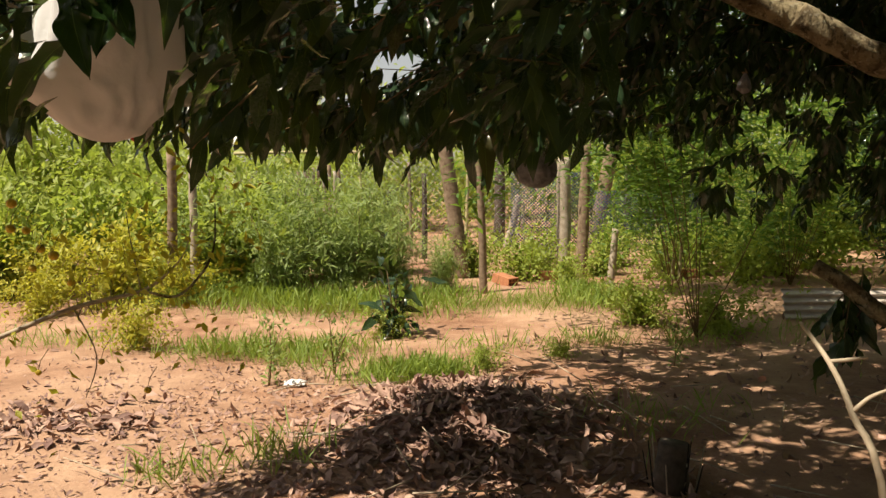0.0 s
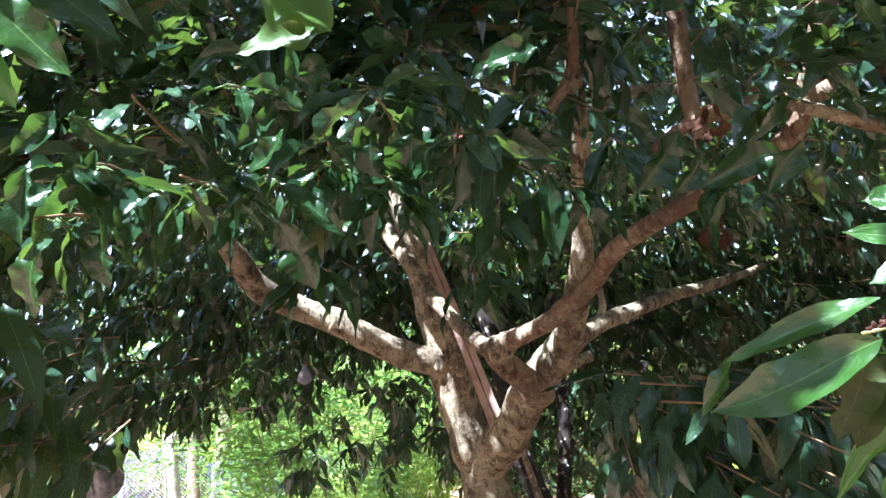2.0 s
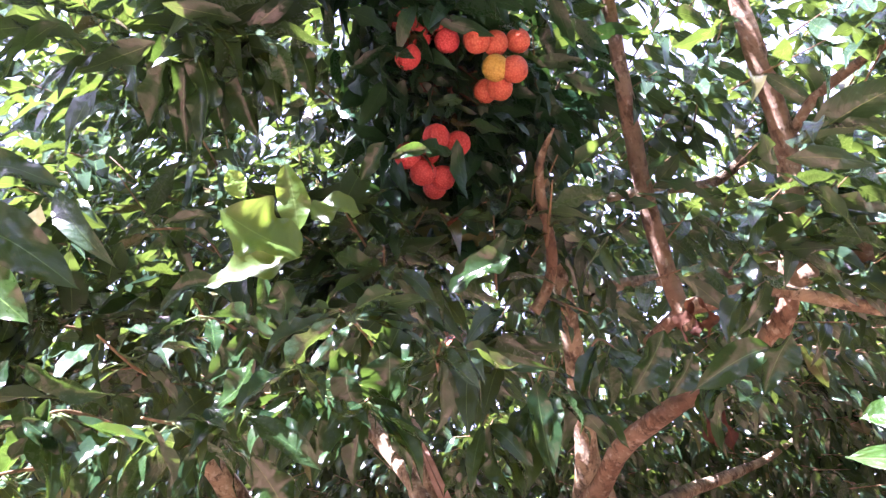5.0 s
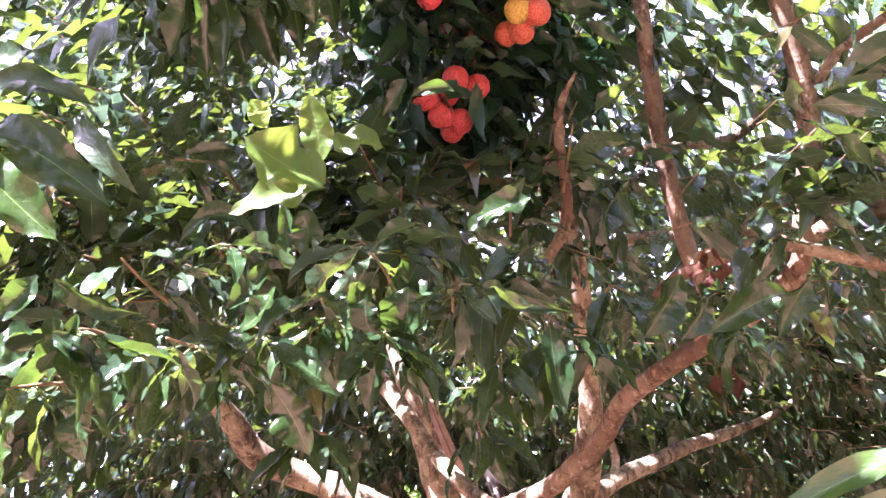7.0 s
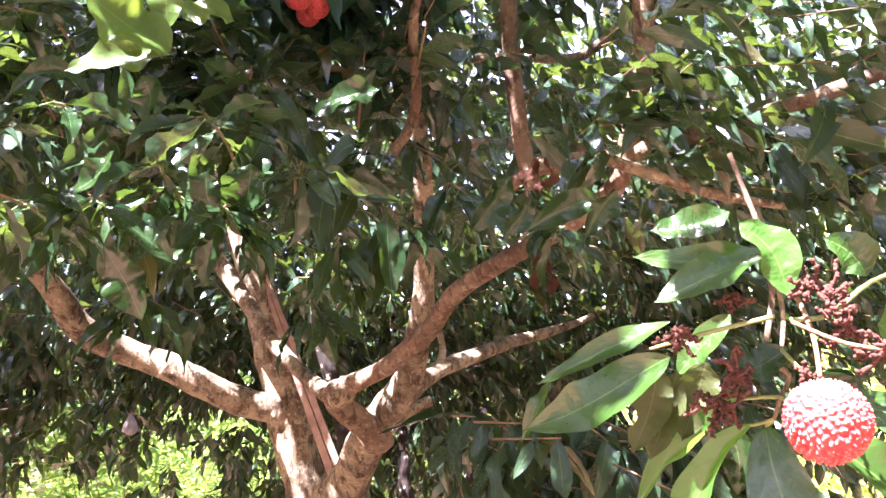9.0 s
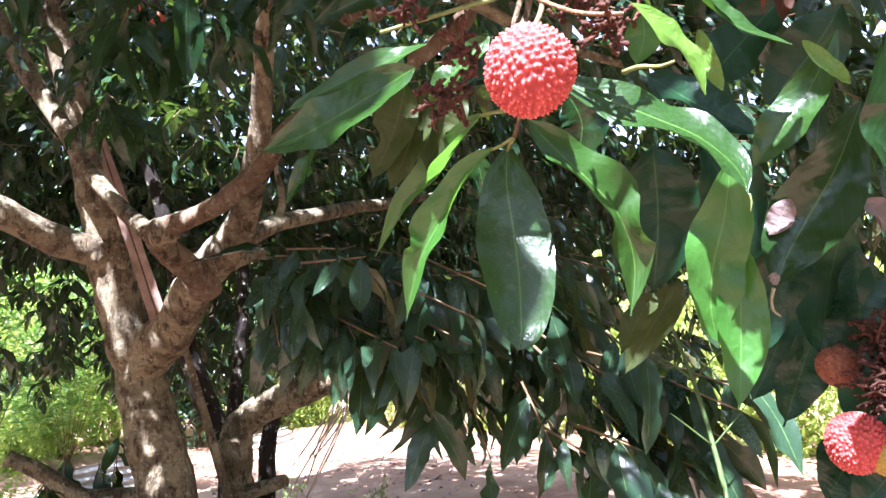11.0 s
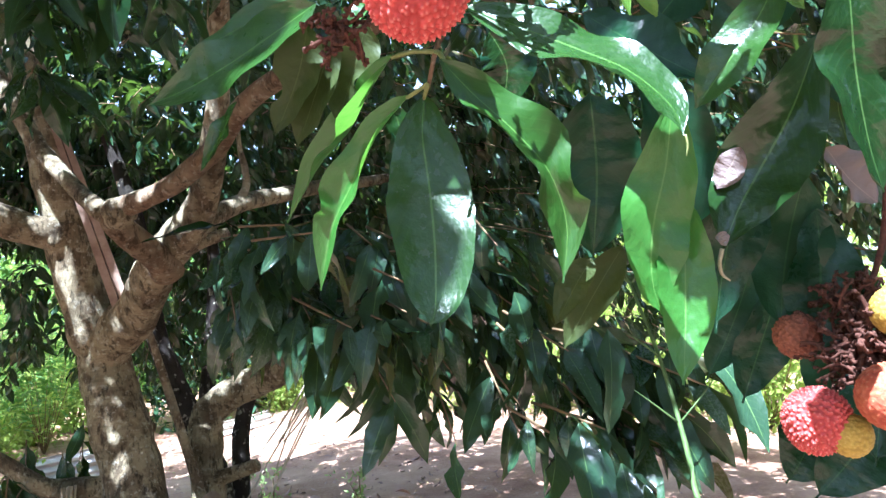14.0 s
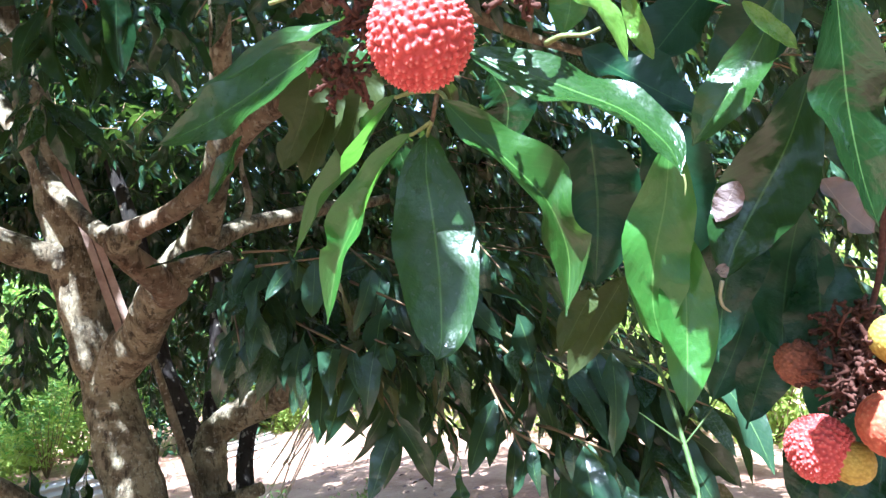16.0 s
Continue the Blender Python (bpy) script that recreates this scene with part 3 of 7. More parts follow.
for i, (key, path) in enumerate(LIMB.items()):
    thick = max(p[3] for p in path)
    name = "trunk" if key == "trunk" else "branch" if thick < 0.02 else "limb"
    mat = BARK_RED if key == "hero_twig" else TWIG_TAN if key == "fruit_twig" else BARK_RED if key in RED_BARK else BARK
    tube(name, path, mat, tree, 18 if thick > 0.04 else 10 if thick > 0.012 else 7, 0.16 if thick > 0.012 else 0.1, i * 5.3, 7 if thick > 0.04 else 5)

# knobs and cut ends on the limbs
def lump(at, r, squash=(1, 1, 1), name="knob", material=BARK):
    bm = bmesh.new()
    bmesh.ops.create_icosphere(bm, subdivisions=3, radius=r)
    for v in bm.verts:
        v.co *= 1 + 0.25 * noise.noise(v.co * (2.2 / r) + Vector(at))
        v.co = Vector((v.co.x * squash[0], v.co.y * squash[1], v.co.z * squash[2])) + Vector(at)
    return part(name, bm, material, tree)


kx, ky, kz, _ = LIMB["knob_limb"][4]
lump((kx + 0.01, ky - 0.015, kz + 0.01), 0.044, (1, 1, 0.95))
lump((kx + 0.03, ky - 0.02, kz + 0.035), 0.024)
lump(LIMB["trunk"][-1][:3], 0.088, (1, 1, 1.2), "fork")
lump(LIMB["right_limb"][3][:3], 0.052, (1, 1, 0.9), "fork")
lump((1.46, 2.365, 1.45), 0.062, (1, 1, 1), "fork")
tube("cut_stub", [(1.752, 2.19, 0.5, 0.03), (1.757, 2.13, 0.56, 0.03), (1.758, 2.09, 0.59, 0.028)], SPLIT_WOOD, tree, 10, 0.12, 3)


# a split board leaning in the fork and a pole along the trunk
def board(name, a, b, width, thick, label):
    a, b = Vector(a), Vector(b)
    d = (b - a).normalized()
    x = d.cross(Vector((0.5, 0.85, 0))).normalized()
    z = x.cross(d)
    bm = bmesh.new()
    n = 10
    rings = []
    for i in range(n + 1):
        p = a + (b - a) * (i / n)
        w = width * (1 - 0.55 * (i / n) ** 3) * (1 + 0.12 * noise.noise(p * 8))
        rings.append([bm.verts.new(p + x * (sx * w / 2) + z * (sz * thick / 2)) for sx, sz in ((-1, -1), (-0.1, -1), (0, -0.2), (0.1, -1), (1, -1), (1, 1), (-1, 1))])
    for r0, r1 in zip(rings, rings[1:]):
        for k in range(7):
            bm.faces.new((r0[k], r0[(k + 1) % 7], r1[(k + 1) % 7], r1[k]))
    bm.faces.new(rings[0][::-1])
    bm.faces.new(rings[-1])
    bmesh.ops.recalc_face_normals(bm, faces=bm.faces)
    return tagged(part(name, bm, SPLIT_WOOD, None, smooth=False), label, "board")


board("split_board", (1.569, 2.222, 1.205), (1.409, 2.318, 1.9), 0.05, 0.022, "long split wooden board wedged in the tree fork")
pole = tube("prop_pole", [(1.87, 2.10, 0.0, 0.02), (1.80, 2.17, 0.45, 0.018), (1.735, 2.24, 0.85, 0.015), (1.68, 2.27, 1.12, 0.01)], BARK, None, 9, 0.08, 4)
tagged(pole, "rough wooden pole leaning against the tree trunk", "pole")

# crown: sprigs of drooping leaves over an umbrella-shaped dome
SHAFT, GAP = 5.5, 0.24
CAMERA_SPOT = np.array([0.27, -0.04, 1.24])


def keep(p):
    """Room cut to fit the camera's view: round the path, under the skirts, at the fork of the limbs."""
    # bearing and rise are taken from the camera
    d = p - CAMERA_SPOT
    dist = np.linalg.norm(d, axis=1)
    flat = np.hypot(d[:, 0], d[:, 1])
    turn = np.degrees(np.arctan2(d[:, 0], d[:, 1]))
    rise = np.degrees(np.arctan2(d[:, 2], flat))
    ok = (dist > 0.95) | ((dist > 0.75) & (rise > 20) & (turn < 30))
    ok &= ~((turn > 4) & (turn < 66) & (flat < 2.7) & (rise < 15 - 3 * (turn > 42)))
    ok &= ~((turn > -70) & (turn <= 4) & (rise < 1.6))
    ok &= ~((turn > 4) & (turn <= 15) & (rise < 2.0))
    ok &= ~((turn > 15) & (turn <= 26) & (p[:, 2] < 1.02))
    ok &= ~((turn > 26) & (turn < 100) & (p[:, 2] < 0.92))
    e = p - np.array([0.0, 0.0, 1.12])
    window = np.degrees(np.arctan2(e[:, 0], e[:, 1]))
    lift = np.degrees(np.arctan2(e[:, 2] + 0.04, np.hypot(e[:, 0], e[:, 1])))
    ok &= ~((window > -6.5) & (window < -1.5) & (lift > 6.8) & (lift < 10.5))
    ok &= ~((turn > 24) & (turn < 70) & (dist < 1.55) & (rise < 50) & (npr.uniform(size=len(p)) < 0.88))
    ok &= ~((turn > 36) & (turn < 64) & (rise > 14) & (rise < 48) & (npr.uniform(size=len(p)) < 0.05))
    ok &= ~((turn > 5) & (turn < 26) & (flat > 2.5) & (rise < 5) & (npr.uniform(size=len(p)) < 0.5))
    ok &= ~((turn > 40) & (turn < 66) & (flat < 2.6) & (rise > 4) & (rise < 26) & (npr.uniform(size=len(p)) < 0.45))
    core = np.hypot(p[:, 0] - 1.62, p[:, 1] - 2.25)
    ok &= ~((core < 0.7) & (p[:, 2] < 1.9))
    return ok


def crown_points(n):
    a = npr.uniform(0, 2 * math.pi, n)
    r = 2.95 * np.sqrt(npr.uniform(0.0, 1.0, n))
    top = 1.55 + 2.2 * np.sqrt(np.clip(1 - (r / 3.05) ** 2, 0, 1))
    low = 1.15 + 0.75 * (1 - (r / 2.95) ** 2)
    mode = npr.uniform(size=n)
    t = np.where(mode < 0.2, npr.uniform(0.7, 1.0, n), np.where(mode < 0.8, npr.uniform(0.0, 0.38, n), npr.uniform(0, 1, n)))
    z = low + (top - low) * t
    p = np.stack([1.68 + r * np.cos(a), 2.4 + r * np.sin(a), z], 1)
    # clumps with gaps between, and thinner towards the open sunny side
    k = np.array([noise.noise(Vector(q) * 1.3) + 0.4 * noise.noise(Vector(q) * 3.1) for q in p])
    sunny = ((p[:, 1] < 0.55) & (p[:, 0] < 0.75)) | ((p[:, 0] < -0.3) & (p[:, 1] < 1.5))
    back_left = (p[:, 1] - 3.5) > 0.55 * (p[:, 0] - 0.2)
    high = (p[:, 2] > 1.95) & (npr.uniform(size=len(p)) < 0.2)
    return p[(k > -0.16) & ~high & ~back_left & (~sunny | (npr.uniform(size=len(p)) < 0.9))]


def ring(n, a0, a1, r0, r1, z0, z1):
    """Points low in the skirts of the crown, by angle and distance from the trunk."""
    a, r = np.radians(npr.uniform(a0, a1, n)), npr.uniform(r0, r1, n)
    return np.stack([1.68 + r * np.cos(a), 2.4 + r * np.sin(a), npr.uniform(z0, z1, n)], 1)


pts = crown_points(8500)
roof = np.stack([npr.uniform(0.3, 1.9, 620), npr.uniform(0.85, 2.6, 620), npr.uniform(2.15, 3.3, 620)], 1)
roof = roof[(roof[:, 2] - 1.3) > 0.55 * np.hypot(roof[:, 0] - 0.2, roof[:, 1])]
behind = ring(1800, -35, 150, 1.2, 2.6, 0.95, 2.1)
upper = ring(900, -60, 150, 0.6, 2.7, 1.9, 3.1)
# leaves added behind the camera, never in view, to block skylight
unseen_canopy = ring(1300, 200, 288, 2.2, 4.3, 1.05, 2.8)
back_high = ring(300, 50, 115, 0.8, 2.3, 1.9, 2.9)
leftward = ring(500, 120, 225, 1.2, 2.7, 1.2, 1.55)
leftward = leftward[(leftward[:, 1] - 3.5) < 0.55 * (leftward[:, 0] - 0.2)]
rim = ring(420, 140, 205, 1.5, 3.1, 1.22, 1.6)
rim = rim[(rim[:, 1] - 3.5) < 0.55 * (rim[:, 0] - 0.2)]
# west: leaves added high up to shade the rim below
west = np.stack([npr.uniform(-1.9, -0.3, 260), npr.uniform(0.9, 2.4, 260), npr.uniform(1.9, 2.7, 260)], 1)
pts = np.concatenate([pts, behind, upper, leftward, roof, back_high, unseen_canopy, rim, west])
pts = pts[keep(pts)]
# skirts that hang behind the single fruit: bearing, least and greatest rise in degrees
SKIRTS = [(35.5, 38.5, 0, 4, 10), (38, 42.5, -2, 4, 22), (44.5, 48, -6, 2, 24), (49.5, 55, -7.5, 2, 22), (55, 63, -7.5, -4, 14), (43, 50, 0, 4, 9), (50, 58, 0, 4, 12), (66, 74, -3, 5, 20)]
skirt = []
for a0, a1, r0, r1, n in SKIRTS:
    sa, sd, sr = np.radians(npr.uniform(a0, a1, n)), npr.uniform(1.25, 2.0, n), np.radians(npr.uniform(r0, r1, n))
    skirt.append(np.stack([0.35 + np.sin(sa) * sd, -0.05 + np.cos(sa) * sd, 1.2 + sd * np.tan(sr)], 1))
skirt = np.concatenate(skirt)
# over and shade: leaves added overhead to cast shade on what lies below
over = np.concatenate([np.array([0.75, 0.35, 2.4]) + npr.uniform(-1, 1, (60, 3)) * [0.32, 0.25, 0.2], np.array([0.35, 2.5, 2.75]) + npr.uniform(-1, 1, (210, 3)) * [0.8, 0.75, 0.3]])
ca = np.radians(np.concatenate([npr.uniform(0, 21, 44), npr.uniform(18, 39, 30)]))
cd = npr.uniform(1.08, 1.4, 74)
cz = np.concatenate([npr.uniform(20, 32, 44), npr.uniform(21, 32, 30)])
curtain = np.stack([CAMERA_SPOT[0] + np.sin(ca) * cd, CAMERA_SPOT[1] + np.cos(ca) * cd, CAMERA_SPOT[2] + cd * np.tan(np.radians(cz))], 1)
low_a, low_d = np.radians(npr.uniform(53, 63, 12)), npr.uniform(0.95, 1.3, 12)
low_skirt = np.stack([0.4 + np.sin(low_a) * low_d, -0.05 + np.cos(low_a) * low_d, 1.13 - low_d * np.tan(np.radians(npr.uniform(2, 10, 12)))], 1)
shade = np.concatenate([np.array([0.28, -0.1, 2.05]) + npr.uniform(-1, 1, (46, 3)) * [0.3, 0.26, 0.16], np.array([0.27, -0.02, 1.97]) + npr.uniform(-1, 1, (16, 3)) * [0.08, 0.08, 0.08]])
over = np.concatenate([over, np.array([0.12, 0.42, 2.35]) + npr.uniform(-1, 1, (60, 3)) * [0.32, 0.28, 0.2]])
over = np.concatenate([over, np.array([0.58, 0.74, 2.55]) + npr.uniform(-1, 1, (50, 3)) * [0.22, 0.2, 0.13]])
over = np.concatenate([over, np.array([0.22, 0.545, 2.17]) + npr.normal(size=(34, 3)) * [0.12, 0.1, 0.05]])
over = np.concatenate([over, np.array([0.28, 0.70, 2.38]) + npr.normal(size=(22, 3)) * [0.11, 0.09, 0.05]])
arm = np.array(LIMB["low_arm"][3][:3]) + npr.normal(size=(9, 3)) * [0.07, 0.06, 0.05] + [0.12, 0.05, -0.02]
tassel = np.array([0.415, 0.75, 2.04]) + npr.uniform(-1, 1, (16, 3)) * [0.12, 0.1, 0.1]
ends = np.concatenate([np.array(LIMB[k][-1][:3]) + npr.normal(size=(16, 3)) * 0.1 for k in ("left_limb2", "stem", "side_limb", "knob_limb2", "far_branch", "right_limb")])
pts = np.concatenate([pts, ends, skirt, low_skirt, over, curtain, shade, tassel, arm])
outward = pts - np.array([1.68, 2.4, 1.6])
outward /= np.linalg.norm(outward, axis=1, keepdims=True)
# leaves near the camera curl every way, those further off hang
hang = np.where(np.linalg.norm(pts - CAMERA_SPOT, axis=1) < 1.65, npr.uniform(0.1, 0.75, len(pts)), 0.9)
hang = np.where((pts[:, 2] < 1.45) & (pts[:, 0] > 0.9), 0.9, hang)
L_at, L_turn, L_size, L_lines = sprigs(pts, outward, droop=hang)
# light shafts: narrow gaps that line up towards the sun
side_a = SUN.cross(Vector((0, 0, 1))).normalized()
side_b = SUN.cross(side_a)
mid_at = L_at + L_turn[:, :, 1] * L_size[:, None] * 0.5
q2 = np.stack([mid_at @ np.array(side_a), mid_at @ np.array(side_b)], 1)
shaft = np.array([noise.noise(Vector((u * SHAFT, v * SHAFT, 7.0))) + 0.5 * noise.noise(Vector((u * SHAFT * 2.3, v * SHAFT * 2.3, 1.0))) for u, v in q2])
fall = mid_at - np.outer(mid_at[:, 2] / SUN.z, np.array(SUN))
deep_shade = (fall[:, 0] > 0.8) & (fall[:, 0] < 3.4) & (fall[:, 1] > 1.9) & (fall[:, 1] < 4.5)
ok = (np.linalg.norm(L_at - CAMERA_SPOT, axis=1) > 0.6) & (shaft < np.where((mid_at[:, 1] > 2.9) | (mid_at[:, 0] > 2.0), 0.55, np.where(deep_shade, 0.9, GAP)))
# gaps through which the sun reaches bark, near leaves and the far yard: place and radius
GAPS = [((0.685, 0.095, 1.245), 0.024), ((0.72, 0.14, 1.235), -0.004), ((0.74, 0.14, 1.2), 0.024), ((0.76, 0.11, 1.16), 0.024), ((0.8, 0.07, 1.18), 0.0), ((0.75, 0.01, 1.22), 0.0),
        ((0.78, 0.1, 1.13), 0.02), ((0.6, 0.1, 1.25), 0.03), ((0.212, 0.365, 1.505), 0.04), ((0.209, 0.616, 1.468), 0.04), ((0.223, 0.577, 1.388), 0.03), ((0.417, 0.657, 1.718), 0.032),
        ((0.855, 0.728, 1.508), 0.04), ((1.73, 1.11, 2.02), 0.06), ((0.147, 0.714, 1.466), 0.05), ((0.227, 0.787, 1.421), 0.03), ((1.18, 1.08, 1.66), 0.04),
        ((-0.52, 1.03, 1.28), 0.09), ((4.5, 5.3, 0), 0.22), ((5.5, 5.5, 0), 0.3), ((5.0, 6.2, 0), 0.3)]
for key, each, r in (("trunk", 1, 0.008), ("left_limb", 2, 0.02), ("left_limb2", 1, 0.035), ("right_limb", 2, 0.014), ("knob_limb", 3, 0.02), ("stem", 2, 0.012), ("side_limb", 3, 0.02), ("low_limb", 2, 0.03)):
    GAPS += [(Vector(q[:3]), r) for q in LIMB[key][::each]]
    GAPS += [(Vector(a[:3]).lerp(Vector(b[:3]), 0.6), r * 0.6) for a, b in list(zip(LIMB[key], LIMB[key][1:]))[::2]]
GAPS += [((0.221, 0.657, 1.410), 0.030), ((0.210, 0.634, 1.472), 0.030), ((0.275, 0.663, 1.437), 0.020), ((0.667, 0.123, 1.244), 0.020), ((0.690, 0.078, 1.217), 0.020), ((0.702, 0.162, 1.232), 0.015), ((0.745, 0.150, 1.165), 0.020), ((0.796, 0.077, 1.158), 0.020), ((0.752, 0.017, 1.216), 0.020), ((0.760, 0.112, 1.144), 0.030), ((0.767, 0.102, 1.105), 0.030), ((0.699, 0.232, 1.242), 0.015), ((0.705, 0.271, 1.185), 0.020), ((0.701, 0.185, 1.174), 0.008)]
GAPS += [(Vector(q[:3]), 0.03) for q in LIMB["right_limb"][7:12]] + [(Vector(q[:3]), 0.02) for q in LIMB["broken_twig"][1:]]
GAPS += [((0.164, 0.652, 1.698), 0.045), ((0.208, 0.652, 1.647), 0.04), ((0.252, 0.648, 1.601), 0.03)]
for at, r in GAPS:
    d = mid_at - np.array(at)
    along = d @ np.array(SUN)
    off = np.linalg.norm(d - along[:, None] * np.array(SUN), axis=1)
    ok &= ~((along > 0.15) & (off < r + 0.28 * L_size))


def hides(p, size):
    """Leaves between the camera and the broken twig, the bare risers and the end of the long limb."""
    out = np.zeros(len(p), bool)
    for q, r in FREE:
        d = np.array(q) - EYE
        far = np.linalg.norm(d)
        along = (p - EYE) @ (d / far)
        off = np.linalg.norm(p - EYE - along[:, None] * (d / far), axis=1)
        out |= (along > 0) & (along < far - 0.02) & (off < r + 0.3 * size * along / far)
    return out


# camera place; leaves in its line to FREE are cut to fit the view
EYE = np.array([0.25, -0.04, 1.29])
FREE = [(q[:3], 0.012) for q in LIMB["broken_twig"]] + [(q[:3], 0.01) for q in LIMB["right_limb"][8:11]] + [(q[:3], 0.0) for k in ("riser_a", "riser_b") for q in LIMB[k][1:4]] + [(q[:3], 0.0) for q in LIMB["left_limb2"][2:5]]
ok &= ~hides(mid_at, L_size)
# a patch of sky and the near air, cut open by angle from the camera
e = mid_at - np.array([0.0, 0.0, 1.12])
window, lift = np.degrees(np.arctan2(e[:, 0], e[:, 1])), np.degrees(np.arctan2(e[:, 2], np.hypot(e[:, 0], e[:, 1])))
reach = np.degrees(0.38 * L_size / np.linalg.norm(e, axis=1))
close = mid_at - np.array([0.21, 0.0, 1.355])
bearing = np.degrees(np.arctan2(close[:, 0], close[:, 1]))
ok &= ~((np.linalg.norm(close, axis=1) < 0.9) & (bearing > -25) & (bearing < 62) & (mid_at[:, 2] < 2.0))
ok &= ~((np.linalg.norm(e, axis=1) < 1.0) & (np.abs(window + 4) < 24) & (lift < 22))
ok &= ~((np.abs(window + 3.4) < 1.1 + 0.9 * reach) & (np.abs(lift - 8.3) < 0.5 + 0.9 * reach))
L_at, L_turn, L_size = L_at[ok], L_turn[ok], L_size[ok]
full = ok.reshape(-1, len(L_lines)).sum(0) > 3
L_lines = [(a, b) for k, (a, b) in enumerate(L_lines) if full[k] and np.linalg.norm(a - CAMERA_SPOT) > 1.25]
near = np.argsort(np.linalg.norm(L_at - CAMERA_SPOT, axis=1))[:420]
far = np.ones(len(L_at), bool)
far[near] = False
leaf_cloud("crown", L_at[far], L_turn[far], L_size[far], LEAF, tree, label="dense glossy dark green drooping leaves")
stalks("twig_mass", L_lines, 0.0025, 0.0012, TWIG, tree)
leaf_meshes = []
for i, (tv, tf, tu) in enumerate(WAVY):
    ob = from_arrays("leaf", tv, tf, LEAF, tree, True, tu)
    leaf_meshes.append(ob.data)
    bpy.data.objects.remove(ob)
for q in near:
    ob = new("leaf", leaf_meshes[q % len(leaf_meshes)])
    under(ob, tree)
    m = Matrix(L_turn[q].tolist()).to_4x4()
    ob.matrix_basis = Matrix.Translation(Vector(L_at[q])) @ m @ Matrix.Scale(L_size[q], 4)


def blade(base, mid, tip, width, roll=0, material=None, front=(-0.72, -0.55, 0.42), wave=0.16, torn=0.0, fold=0.3):
    """One large leaf through three points, with a folded midrib, wavy rim and a drawn-out tip."""
    base, mid, tip = Vector(base), Vector(mid), Vector(tip)
    ctrl = mid * 2 - (base + tip) * 0.5
    front = Vector(front).normalized()
    segs, across = 16, 3
    verts, uvs, faces = [], [], []
    seed = base.x * 91 + tip.y * 57
    for i in range(segs + 1):
        v = i / segs
        p = base * (1 - v) ** 2 + ctrl * 2 * v * (1 - v) + tip * v * v
        d = ((ctrl - base) * (1 - v) + (tip - ctrl) * v).normalized()
        x = d.cross(front).normalized()
        x = Matrix.Rotation(radians(roll + 14 * math.sin(v * 5 + seed)), 3, d) @ x
        z = x.cross(d)
        s = min(1.0, max(0.0, (v - 0.03) / 0.9))
        w = 0.5 * width * (math.sin(math.pi * s ** 0.9) ** 0.6 if 0 < s < 1 else 0.0) + 0.0008
        if torn and v > 0.45:
            w *= 1 - torn * max(0.0, noise.noise(Vector((v * 16, seed, 3)))) * 1.6
        for j in range(-across, across + 1):
            u = j / across
            lift = abs(u) ** 1.6 * w * fold + abs(u) ** 2 * w * wave * 2.2 * math.sin(v * 11 + seed + (2.1 if u > 0 else 0)) + 0.05 * w * math.sin(v * 60) * abs(u)
            edge = 1 + 0.05 * noise.noise(Vector((v * 7, u * 2, seed)))
            verts.append(p + x * (u * w * edge) + z * lift)
            uvs.append((0.5 + 0.5 * u, v))
    cols = 2 * across + 1
    for i in range(segs):
        for j in range(cols - 1):
            a = i * cols + j
            faces.append((a, a + 1, a + 1 + cols, a + cols))
    return from_arrays("leaf", verts, faces, material or LEAF_NEAR, tree, True, uvs)


